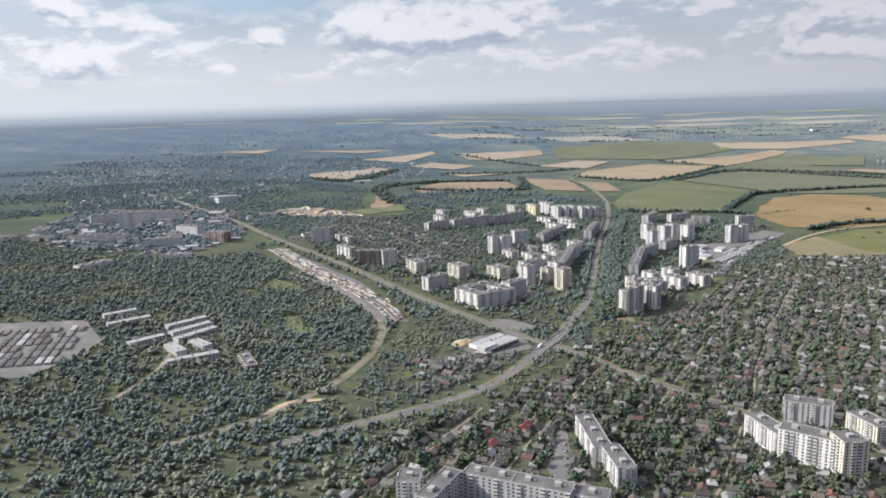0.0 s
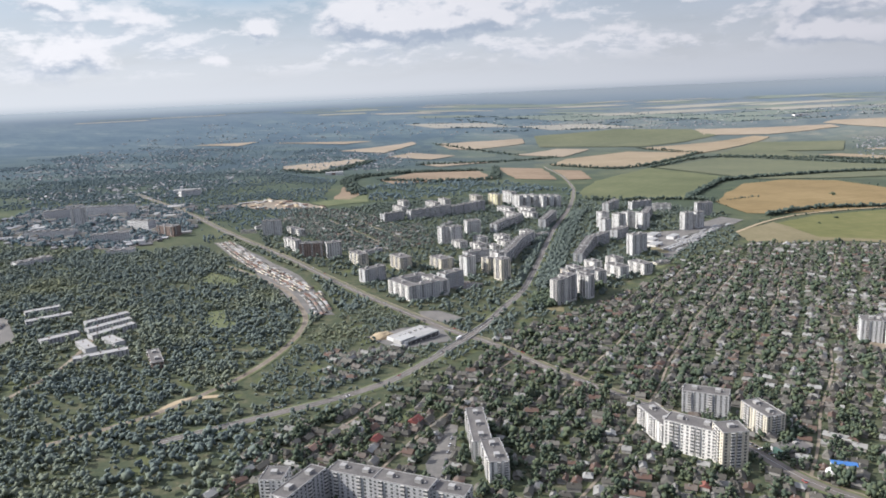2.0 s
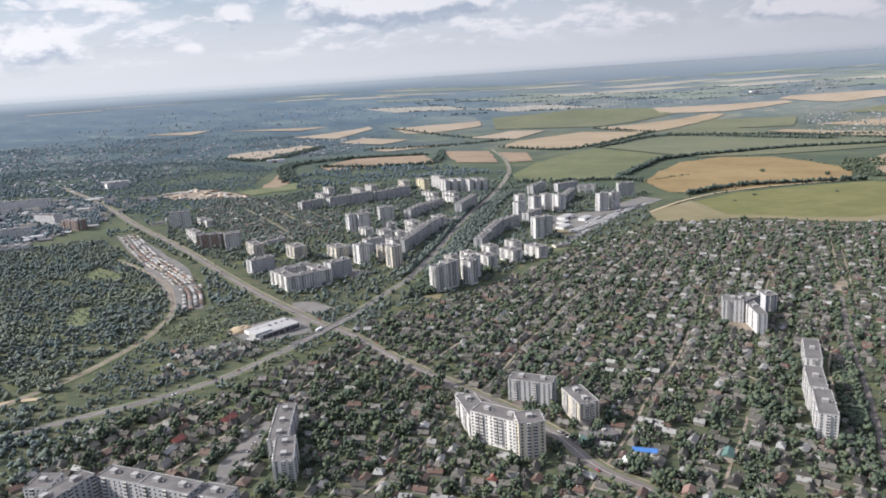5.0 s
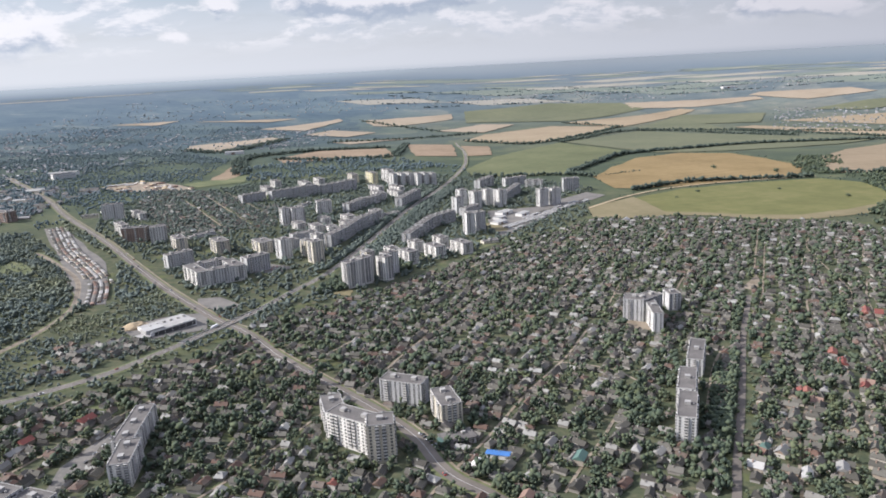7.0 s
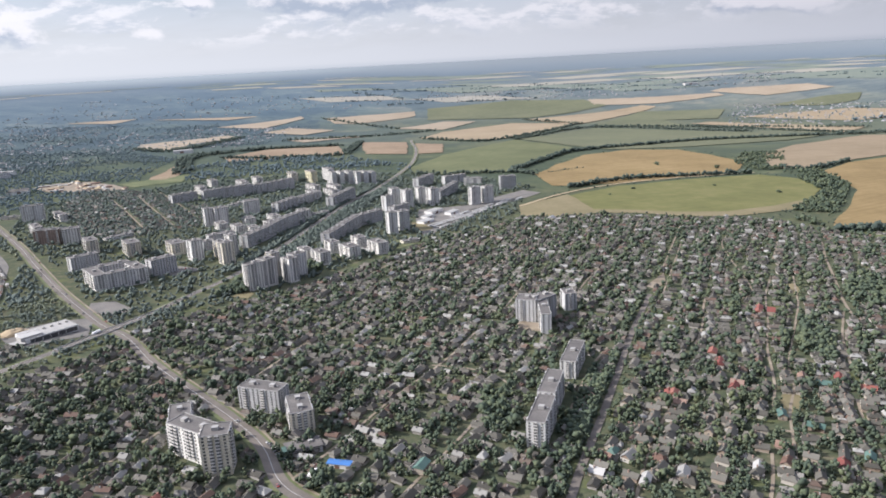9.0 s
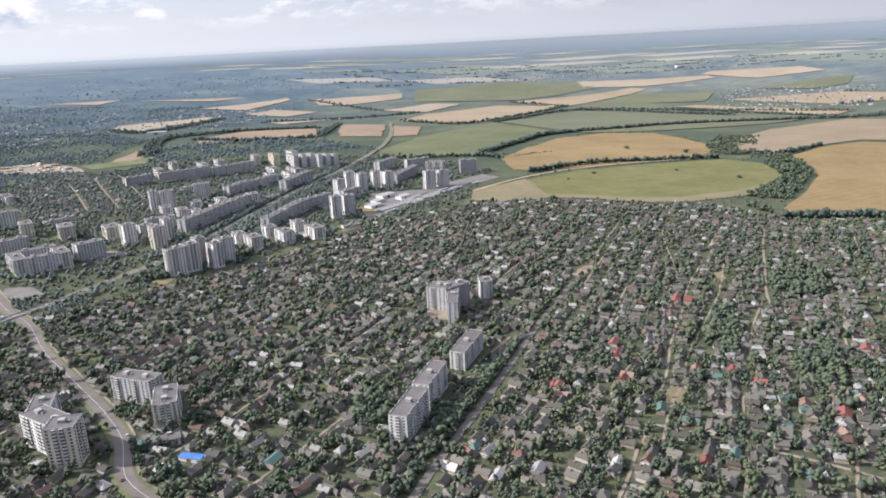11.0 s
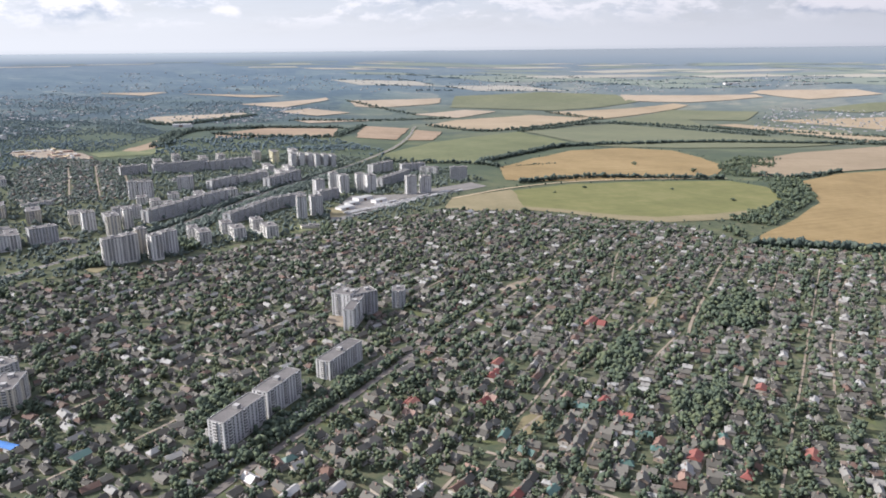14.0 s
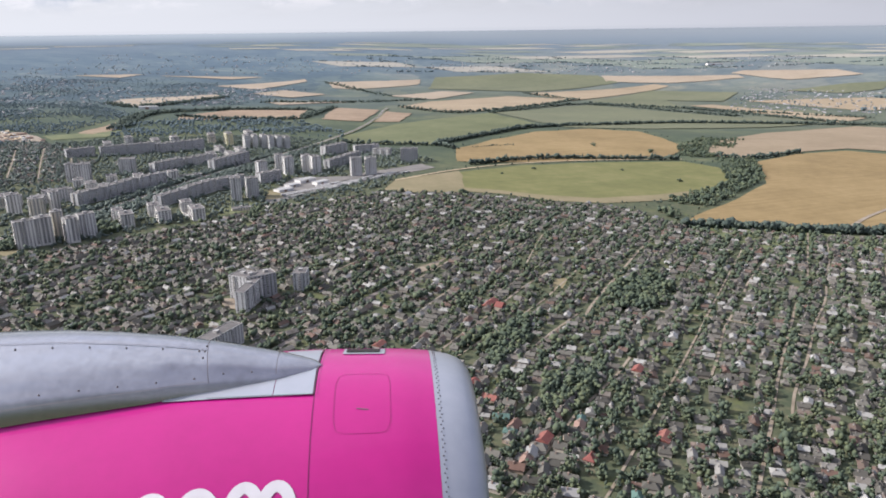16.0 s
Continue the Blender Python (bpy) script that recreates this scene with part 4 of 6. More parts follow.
# estate, front rows
block(51, 897, 25, 13, 12, 10.5, 5, 'grey')
block(79, 851, 40, 14, 14, 23, 12, 'pale')
block(78, 900, 40, 15, 12, 11.2, 6, 'grey')
block(105, 862, 36, 10, 14, 19, 10, 'cream')
block(119, 829, 36, 14, 14, 25, 13, 'cream')
block(117, 872, 36, 10, 16, 24, 12, 'white')
block(80, 918, 32, 34, 12, 15, 8, 'grey')
block(-2, 875, 33, 15, 30, 16, 8, 'cream')
block(47, 880, 33, 16, 28, 13.5, 7, 'cream')
block(-57, 895, 33, 13, 30, 15, 8, 'cream')
block(55, 788, 44, 28, 14, 17.2, 9, 'grey')
block(-38, 811, 43, 30, 12, 15.7, 8, 'grey')
# courtyard block
block(19, 734, 37.4, 12, 42, 15.5, 8, 'white')
block(28.7, 741.4, 37.4, 27, 12, 16, 8, 'pale')
block(50.3, 757.8, 37.4, 12, 36, 16, 8, 'white')
block(3.5, 769, 37.4, 37, 12, 15.4, 8, 'grey')
# estate, back rows
block(-61, 1227, 45, 45, 12, 14, 7, 'grey')
block(-18, 1255, 38, 88, 12, 17, 8, 'grey')
block(54, 1309, 46, 88, 12, 17, 8, 'grey')
block(-39, 1311, 31, 12, 38, 13, 6, 'white')
block(-42, 1397, 31, 12, 30, 12.8, 6, 'white')
block(20, 1375, 31, 12, 42, 12.6, 6, 'white')
block(38, 1415, 31, 12, 30, 14, 7, 'white')
block(101, 1436, 25, 12, 34, 18.7, 9, 'cream')
block(140, 1423, 28, 12, 34, 23, 10, 'yellow')
block(170, 1452, 28, 12, 36, 24, 10, 'pale')
block(158, 1323, 31, 12, 40, 10.2, 5, 'white')
block(167, 1255, 31, 12, 40, 9.7, 5, 'white')
block(195, 1269, 31, 12, 38, 9.8, 5, 'white')
block(196, 1318, 31, 12, 40, 10.2, 5, 'white')
block(127, 1132, 67, 58, 12, 14, 8, 'grey')
block(151, 1187, 64, 60, 12, 13, 8, 'grey')
block(207, 1162, 72, 92, 12, 17, 9, 'grey')
block(182, 1398, 28, 9, 26, 24, 12, 'pale')
block(197, 1403, 28, 9, 26, 24, 12, 'pale')
block(212, 1408, 28, 9, 26, 24, 12, 'pale')
block(228, 1398, 28, 9, 24, 24, 12, 'pale')
block(242, 1402, 28, 9, 24, 24, 12, 'pale')
block(256, 1406, 28, 9, 24, 23, 12, 'pale')
# blocks along the avenue
block(-235, 1095, 11, 29, 12, 23, 12, 'pale')
block(-157, 977, 37, 10, 38, 15, 7, 'white')
block(-144, 946, 2, 31, 12, 18.5, 8, 'brick')
block(-106, 941, 22, 20, 16, 20, 9, 'pale')
block(-177, 1089, 38, 10, 44, 10, 5, 'white')
# schools and low halls between the blocks
block(-62, 962, 50, 38, 10, 3.6, 2, 'pale')
block(43, 1185, 60, 30, 9, 3.6, 2, 'white')
block(180, 1090, 40, 34, 10, 4.0, 2, 'pale')
block(-275, 1112, 15, 24, 9, 4.0, 2, 'cream')
block(-262, 1150, 30, 20, 9, 4.5, 2, 'white')
block(268, 880, -45, 16, 10, 3.4, 2, 'pale')
block(318, 905, 25, 22, 9, 3.6, 2, 'cream')
# long low slabs in the woods
block(-279.4, 578.2, 46.1, 31.0, 9, 4.8, 3, 'low')
block(-230.7, 538.0, 30.2, 40.7, 9, 4.2, 3, 'low')
block(-268.0, 631.6, 48.0, 39.1, 9, 4.6, 3, 'low')
block(-256.3, 611.6, 50.8, 40.0, 9, 4.7, 3, 'low')
block(-244.4, 595.0, 53.9, 40.6, 9, 4.7, 3, 'low')
block(-251.5, 580.0, -46.5, 29.1, 9, 4.5, 3, 'low')
block(-234.6, 591.4, -40.9, 26.0, 9, 4.6, 3, 'low')
block(-326.9, 634.8, 38.9, 39.2, 9, 4.1, 3, 'low')
block(-344.6, 662.6, 38.8, 30.6, 9, 4.3, 3, 'low')
block(-180.4, 557.6, -60.3, 34.3, 9, 5.0, 2, 'brick')
# works and halls
block(-579.9, 1178.4, 4.1, 20.9, 16, 30.5, 15, 'pale')
block(-602.7, 1276.3, 11.1, 79.6, 16, 18.9, 9, 'hall')
block(-659.2, 1236.2, 32.6, 46.5, 16, 17.0, 8, 'hall')
block(-594.6, 1068.0, 4.0, 74.9, 16, 10.7, 5, 'hall')
block(-470.2, 1029.0, 21.5, 52.9, 16, 12.6, 6, 'hall')
block(-469.9, 1147.9, -20.7, 43.2, 16, 15.8, 8, 'hall')
block(-401.9, 1099.4, -24.0, 35.0, 16, 15.2, 8, 'brick')
block(-692.6, 1121.4, 34.1, 21.7, 16, 8.7, 4, 'hall')
block(-407.8, 949.0, 13.2, 34.7, 16, 5.3, 3, 'hall')
block(-544.8, 1564.3, 43.5, 44.9, 16, 11.9, 6, 'hall')
block(-482.0, 871.1, 54.8, 44.8, 16, 5.9, 3, 'hall')
# slab with a corner wing above the street
block(6.1, 349.2, -21.2, 26.9, 11, 16, 8, 'grey')
block(30.6, 339.4, -21.9, 31.2, 11, 17, 8, 'grey')
block(-8.2, 321.0, 63.3, 31.6, 10, 16, 8, 'grey')
block(-28.6, 345.1, -4.8, 12.5, 14, 12, 6, 'pale')
block(60.5, 330.7, -21.7, 17.5, 11, 16, 8, 'grey')


# ---- scatter helpers ----
def off_roads(px, py, gap):
    ok = np.ones(px.shape, bool)
    for line, half in ROADS:
        lo, hi = line.min(0) - half - gap, line.max(0) + half + gap
        sel = np.where(ok & (px > lo[0]) & (px < hi[0]) & (py > lo[1]) & (py < hi[1]))[0]
        if not len(sel):
            continue
        a, b = line[:-1], line[1:]
        d = b - a
        L2 = (d ** 2).sum(1) + 1e-9
        for s in np.array_split(sel, max(1, len(sel) // 2000)):
            q = np.stack([px[s], py[s]], 1)[:, None, :]
            t = np.clip(((q - a) * d).sum(2) / L2, 0, 1)
            dist = np.sqrt((((a + t[..., None] * d) - q) ** 2).sum(2)).min(1)
            ok[s[dist < half + gap]] = False
    return ok


def off_blocks(px, py, gap):
    ok = np.ones(px.shape, bool)
    for x, y, a, length, depth, _ in FOOT:
        dx, dy = px - x, py - y
        u, v = dx * math.cos(a) + dy * math.sin(a), -dx * math.sin(a) + dy * math.cos(a)
        ok &= ~((u > -gap) & (u < length + gap) & (v > -gap) & (v < depth + gap))
    return ok


def off_fields(px, py):
    ok = np.ones(px.shape, bool)
    for poly in HOLES:
        ok &= ~inside(px, py, poly)
    return ok


# ---- houses of the garden quarter ----
QUARTER = [(-60, 300), (1300, 300), (1250, 760), (1100, 838), (990, 850), (850, 866), (800, 950), (760, 980), (700, 980), (640, 1010), (480, 1030), (420, 960), (350, 925),
           (290, 820), (225, 745), (160, 670), (110, 625), (84, 560), (30, 480), (-50, 420)]
OLD_PLOTS = [(-290, 1400), (-180, 1372), (-81, 1300), (-70, 1215), (5, 1200), (30, 1045), (-35, 985), (-95, 985), (-165, 1095), (-225, 1200)]
ALLOTMENTS = [(-25, 495), (40, 560), (5, 590), (-35, 570)]
U63 = (math.cos(radians(63)), math.sin(radians(63)))
V63 = (U63[1], -U63[0])
rs = np.random.RandomState(4)


def plots(poly, pitch_v, pitch_u, sheds):
    """Houses in rows along lanes: x, y, angle, width, length, wall height, kind."""
    out = []
    xs, ys = [p[0] for p in poly], [p[1] for p in poly]
    cx, cy = sum(xs) / len(xs), sum(ys) / len(ys)
    reach = max(max(xs) - min(xs), max(ys) - min(ys))
    for i in range(int(-reach / pitch_v), int(reach / pitch_v) + 1):
        for side in (-1, 1):
            u = -reach
            while u < reach:
                u += pitch_u * rs.uniform(0.72, 1.35)
                wob = 3.5 * math.sin(u * 0.013 + i * 0.9) + 1.2 * math.sin(u * 0.047 + i * 2.1)
                if rs.rand() < 0.10:
                    continue
                v = i * pitch_v + side * rs.uniform(4.0, 8.5) + wob
                n = [(u, v, 0)]
                if rs.rand() < sheds:
                    n.append((u + rs.uniform(-3, 3), v + side * rs.uniform(4.5, 7.5), 1))
                if rs.rand() < sheds * 0.45:
                    n.append((u + rs.uniform(-5, 5), v + side * rs.uniform(4.5, 9), 1))
                for uu, vv, kind in n:
                    out.append((cx + U63[0] * uu + V63[0] * vv, cy + U63[1] * uu + V63[1] * vv, 63 + 90 * rs.randint(2) + rs.normal(0, 6) + 14 * math.sin(uu * .006 + vv * .009), *((rs.uniform(3.8, 5.6), rs.uniform(5.0, 8.2), rs.uniform(1.8, 2.5)) if kind == 0 else
                                (rs.uniform(2.0, 3.4), rs.uniform(2.8, 5.6), rs.uniform(1.3, 1.9))), kind))
    a = np.array(out)
    ok = inside(a[:, 0], a[:, 1], poly)
    a = a[ok]
    ok = off_roads(a[:, 0], a[:, 1], 3.0) & off_blocks(a[:, 0], a[:, 1], 5.0) & off_fields(a[:, 0], a[:, 1])
    return a[ok]


# lanes of the quarter
QC = (sum(p[0] for p in QUARTER) / len(QUARTER), sum(p[1] for p in QUARTER) / len(QUARTER))


for i in range(-24, 25, 2):
    run = []
    for u in range(-900, 901, 30):
        w = i * 27.0 + 3.5 * math.sin(u * 0.013 + i * 0.9) + 1.2 * math.sin(u * 0.047 + i * 2.1)
        x, y = QC[0] + U63[0] * u + V63[0] * w, QC[1] + U63[1] * u + V63[1] * w
        free = bool(inside(np.array([x]), np.array([y]), QUARTER)[0] and off_blocks(np.array([x]), np.array([y]), 5)[0] and off_roads(np.array([x]), np.array([y]), 3)[0])
        if free and rs.rand() > 0.16:
            run.append((x, y))
        elif run:
            free = False
        if run and (not free or u == 900):
            if len(run) > 3:
                strip("lane", run, 1.8, dirt, 0.3, "pale unpaved lane between rows of houses", "lane")
            run = []


HOUSES = np.concatenate([plots(QUARTER, 27.0, 8.8, 0.75), plots(OLD_PLOTS, 28.0, 11.0, 0.5), plots(ALLOTMENTS, 20.0, 8.0, 0.6)])
HOUSES = HOUSES[rs.rand(len(HOUSES)) > 0.06]


def house_template(hip):
    """Walls and roof of a house, 1 x 1 x 1 with the ridge along x; triangles and their material."""
    w = np.array([(x, y, z) for z in (-0.6, 1.0) for x, y in ((-.5, -.5), (.5, -.5), (.5, .5), (-.5, .5))])
    wf = [(0, 1, 5), (0, 5, 4), (1, 2, 6), (1, 6, 5), (2, 3, 7), (2, 7, 6), (3, 0, 4), (3, 4, 7)]
    o, e = 0.57, (0.22 if hip else 0.55)
    r = np.array([(-o, -.6, .93), (o, -.6, .93), (o, .6, .93), (-o, .6, .93), (-e, 0, 1.72), (e, 0, 1.72)])
    rf = [(0, 1, 5), (0, 5, 4), (2, 3, 4), (2, 4, 5), (1, 2, 5), (3, 0, 4), (0, 3, 2), (0, 2, 1)]
    c = np.array([(.18 + x * .045, .16 + y * .06, z) for z in (1.3, 1.95) for x, y in ((-1, -1), (1, -1), (1, 1), (-1, 1))])
    cf = wf + [(4, 5, 6), (4, 6, 7)]
    v = np.concatenate([w, r, c])
    f = np.array(wf + [tuple(i + 8 for i in t) for t in rf] + [tuple(i + 14 for i in t) for t in cf])
    mi = np.array([0] * 8 + [1] * 8 + [0] * 10)
    return v, f, mi


def stamp(templates, choice, pos, angle, sx, sy, sz):
    """Many copies of the templates as one set of arrays."""
    vs, fs, ms, n = [], [], [], 0
    for i, (v, f, mi) in enumerate(templates):
        s = np.where(choice == i)[0]
        if not len(s):
            continue
        c, t = np.cos(angle[s]), np.sin(angle[s])
        x, y, z = v[None, :, 0] * sx[s, None], v[None, :, 1] * sy[s, None], v[None, :, 2] * sz[s, None]
        w = np.stack([x * c[:, None] - y * t[:, None] + pos[s, 0, None], x * t[:, None] + y * c[:, None] + pos[s, 1, None], z + pos[s, 2, None]], -1)
        vs.append(w.reshape(-1, 3))
        fs.append((f[None] + (np.arange(len(s)) * len(v))[:, None, None]).reshape(-1, 3) + n)
        ms.append(np.tile(mi, len(s)))
        n += len(s) * len(v)
    return np.concatenate(vs), np.concatenate(fs), np.concatenate(ms)


dist = np.hypot(HOUSES[:, 0] - 520, HOUSES[:, 1] - 250)
in_view = (HOUSES[:, 1] > 352) & (HOUSES[:, 0] > 420) & (HOUSES[:, 0] < 860) & (HOUSES[:, 6] == 0)
order = np.argsort(np.where(in_view, dist, 1e9))
NEAR_HOUSES, REST = HOUSES[order[:210]], HOUSES[order[210:]]
pos = np.stack([REST[:, 0], REST[:, 1], ground_z(REST[:, 0], REST[:, 1])], 1)
v, f, mi = stamp([house_template(False), house_template(True)], (rs.rand(len(REST)) < 0.22).astype(int), pos, np.radians(REST[:, 2]), REST[:, 4], REST[:, 3], REST[:, 5])
tagged(new("garden_houses", mesh_np("garden_houses", v, f, [walls_mixed, roofs_mixed], mi)), "low houses and sheds with grey and rusty roofs, in rows", "houses", kind="stuff")


def house(width, length, wall, roof_mat, hip, label):
    """One house: walls, pitched roof with eaves, chimney, door, windows and a porch."""
    top = tagged(new("house"), label, "house", group="houses of the garden quarter")
    L, W = length / 2, width / 2
    box_part("wall", (-L, -W, -1.2, L, W, wall), house_wall, top)
    bm = bmesh.new()
    h, o = width * 0.42, 0.45
    e = L * 0.5 if hip else L + o
    for dz in (0.0, 0.16):
        for p in ((-L - o, -W - o, wall - .12), (L + o, -W - o, wall - .12), (L + o, W + o, wall - .12), (-L - o, W + o, wall - .12), (-e, 0, wall + h), (e, 0, wall + h)):
            bm.verts.new((p[0], p[1], p[2] + dz))
    bm.verts.ensure_lookup_table()
    q = bm.verts
    for k, flip in ((6, 1), (0, -1)):
        for fc in ((0, 1, 5, 4), (2, 3, 4, 5), (1, 2, 5), (3, 0, 4)):
            if not hip and len(fc) == 3:
                continue
            bm.faces.new([q[i + k] for i in fc[::flip]])
    for a, b in ((0, 1), (2, 3)) + (((1, 2), (3, 0)) if hip else ((1, 5), (5, 2), (3, 4), (4, 0))):
        bm.faces.new((q[a], q[b], q[b + 6], q[a + 6]))
    roof = part("roof", bm, roof_mat, top)
    if not hip:
        for s in (-1, 1):
            bm = bmesh.new()
            a, b, c = bm.verts.new((s * L, -W, wall)), bm.verts.new((s * L, W, wall)), bm.verts.new((s * L, 0, wall + h - .1))
            bm.faces.new((a, b, c) if s > 0 else (b, a, c))
            r = bmesh.ops.extrude_face_region(bm, geom=bm.faces[:])
            bmesh.ops.translate(bm, verts=[g for g in r["geom"] if isinstance(g, bmesh.types.BMVert)], vec=(-s * .25, 0, 0))
            part("gable", bm, house_wall, top)
    bm = bmesh.new()
    box(bm, L * .35 - .3, W * .3 - .3, wall + h * .4, L * .35 + .3, W * .3 + .3, wall + h + .7)
    box(bm, L * .35 - .38, W * .3 - .38, wall + h + .7, L * .35 + .38, W * .3 + .38, wall + h + .85)
    part("chimney", bm, brick_wall, roof, "brick chimney")
    box_part("porch", (-L * .2 - 1.1, -W - 1.3, -1.0, -L * .2 + 1.1, -W, wall * .82), walls_mixed, top)
    for x, y, turn in ((L * .5, -W, 0), (L, 0, 90), (-L, 0, 270)):
        ob = new("window", shared("house_window", lambda: window_mesh(1.0, 0.95)))
        ob.parent = top
        ob.matrix_basis = pose(x, y, wall * .35, 0, 0, turn)
    return top


ROOFS = ((slate, "grey slate"), (slate, "grey slate"), (slate, "weathered grey slate"), (tile_red, "red tiled"), (tin_white, "white tin"), (tile_brown, "brown"), (tin_green, "green tin"), (slate, "dark slate"))
protos = []
for i, (rm, words) in enumerate(ROOFS):
    for hip in (False, True):
        protos.append(house(rs.uniform(4.4, 6.0), rs.uniform(5.8, 9.0), rs.uniform(2.0, 2.7), rm, hip, f"small house with {words} {'hipped' if hip else 'gabled'} roof among gardens"))
weights = np.array([6, 2.5, 6, 2.5, 5, 2, .8, .4, .8, .3, 1.8, .9, .8, .4, 5, 2])
picks = rs.choice(16, len(NEAR_HOUSES), p=weights / weights.sum())
placed = set()
for h, i in zip(NEAR_HOUSES, picks):
    m = pose(h[0], h[1], gz(h[0], h[1]), 0, 0, h[2])
    if i not in placed:
        protos[i].matrix_basis = m
        placed.add(i)
    else:
        copy_thing(protos[i], m)
for i, p in enumerate(protos):
    if i not in placed:
        p.matrix_basis = pose(560 + i * 15, 395, gz(560 + i * 15, 395), 0, 0, 63)


# ---- trees ----
OCTA_V = np.array([(1, 0, 0), (0, 1, 0), (-1, 0, 0), (0, -1, 0), (0, 0, 1), (0, 0, -1)], float)
OCTA_F = np.array([(0, 1, 4), (1, 2, 4), (2, 3, 4), (3, 0, 4), (1, 0, 5), (2, 1, 5), (3, 2, 5), (0, 3, 5)])


def crown(seed, clumps, spread=0.62, size=(.40, .68), trunk=True):
    """A crown of many uneven, tilted clumps, about 2 across and 1.9 high, on a tapered trunk."""
    rg = np.random.RandomState(seed)
    vs, fs, ms, n = [], [], [], 0
    for i in range(clumps):
        turn = np.array(Euler(rg.uniform(0, 6.28, 3)).to_matrix())
        v = (OCTA_V * rg.uniform(.6, 1.4, (6, 1)) * rg.uniform(*size)) @ turn
        a, t = rg.uniform(0, 6.28), rg.uniform(0, 1) ** .6
        vs.append(v * (1, 1, .9) + (math.cos(a) * spread * t, math.sin(a) * spread * t, rg.uniform(.6, 1.75) - .4 * t))
        fs.append(OCTA_F + n)
        ms += [0] * 8
        n += 6
    if trunk:
        vs.append(np.array([(-.07, -.06, -.3), (.07, -.06, -.3), (0, .08, -.3), (0, 0, .9)]))
        fs.append(np.array([(0, 1, 3), (1, 2, 3), (2, 0, 3)]) + n)
        ms += [1, 1, 1]
    return np.concatenate(vs), np.concatenate(fs), np.array(ms)


TREES_MID = [crown(s, 6) for s in range(10)]
TREES_NEAR = [crown(s + 120, 10, .74, (.25, .48)) for s in range(12)]
TREES_WOOD = [crown(s + 40, 4, .62, (.48, .78)) for s in range(10)]
TREES_SMALL = [crown(s + 80, 4, .6, (.42, .72), False) for s in range(10)]
TREES_FAR = [crown(s + 20, 3, .5, (.55, .85), False) for s in range(6)]


def spots(poly, area, gap_road=2.5, gap_block=2.5, clear=True, thin=0.0, scale=0.02):
    """Random tree places in an outline, one to so many square metres, thinned by drifts."""
    xs, ys = [p[0] for p in poly], [p[1] for p in poly]
    n = int((max(xs) - min(xs)) * (max(ys) - min(ys)) / area)
    px, py = rs.uniform(min(xs), max(xs), n), rs.uniform(min(ys), max(ys), n)
    ok = inside(px, py, poly)
    px, py = px[ok], py[ok]
    if thin:
        d = np.sin(px * scale * 1.7 + 2 * np.sin(py * scale)) + np.sin(py * scale * 2.1 + 1.3 * np.sin(px * scale * .8)) + rs.normal(0, .7, len(px))
        px, py = px[d > thin], py[d > thin]
    ok = off_roads(px, py, gap_road) & off_blocks(px, py, gap_block)
    if clear:
        ok &= off_fields(px, py)
    return px[ok], py[ok]


def belt(pts, width, step):
    """Tree places along a line."""
    line = spline(pts, step)
    px = np.array([p.x for p in line]) + rs.uniform(-width / 2, width / 2, len(line))
    py = np.array([p.y for p in line]) + rs.uniform(-width / 2, width / 2, len(line))
    return px, py


def off_houses(px, py, r):
    ok = np.ones(px.shape, bool)
    cell = {}
    for i, h in enumerate(HOUSES):
        cell.setdefault((int(h[0] // 8), int(h[1] // 8)), []).append((h[0], h[1], max(h[3], h[4]) * .5))
    for i, (x, y) in enumerate(zip(px, py)):
        a, b = int(x // 8), int(y // 8)
        ok[i] = all((x - q[0]) ** 2 + (y - q[1]) ** 2 > (r + q[2]) ** 2 for u in (a - 1, a, a + 1) for w in (b - 1, b, b + 1) for q in cell.get((u, w), ()))
    return ok


def plant(name, label, px, py, lo, hi, templates, mats):
    n = len(px)
    s = rs.uniform(lo, hi, n) * rs.uniform(.75, 1.2, n)
    pos = np.stack([px, py, ground_z(px, py)], 1)
    v, f, mi = stamp(templates, rs.randint(0, len(templates), n), pos, rs.uniform(0, 6.28, n), s, s * rs.uniform(.85, 1.15, n), s * rs.uniform(.85, 1.35, n))
    return tagged(new(name, mesh_np(name, v, f, mats, mi, True)), label, "trees", kind="stuff")


qx, qy = spots(QUARTER, 19.5, 0.5)
# fewer trees along the house rows than in the back gardens
qu = (qx - QC[0]) * U63[0] + (qy - QC[1]) * U63[1]
qv = (qx - QC[0]) * V63[0] + (qy - QC[1]) * V63[1]
qi = np.round(qv / 27.0)
off_lane = np.abs(qv - (qi * 27.0 + 3.5 * np.sin(qu * 0.013 + qi * 0.9) + 1.2 * np.sin(qu * 0.047 + qi * 2.1)))
ok = (off_lane > 8.5) | (rs.rand(len(qx)) < 0.38)
qx, qy = qx[ok], qy[ok]
for i in range(-24, 25):
    # taller rows along the lanes and garden backs
    n = rs.randint(90, 170)
    u = rs.uniform(-900, 900, n)
    u = u[np.sin(u * .021 + i * 1.7) + np.sin(u * .0083 + i * 2.9) > 0.1]
    w = (i + .5 * (i % 3 == 0)) * 27.0 + 3.5 * np.sin(u * 0.013 + i * 0.9) + 1.2 * np.sin(u * 0.047 + i * 2.1) + rs.normal(0, 2.6, len(u))
    px, py = QC[0] + U63[0] * u + V63[0] * w, QC[1] + U63[1] * u + V63[1] * w
    ok = inside(px, py, QUARTER) & off_roads(px, py, 0.2) & off_blocks(px, py, 2.0) & off_fields(px, py)
    if i == -24:
        lane_x, lane_y = [], []
    lane_x.append(px[ok]), lane_y.append(py[ok])
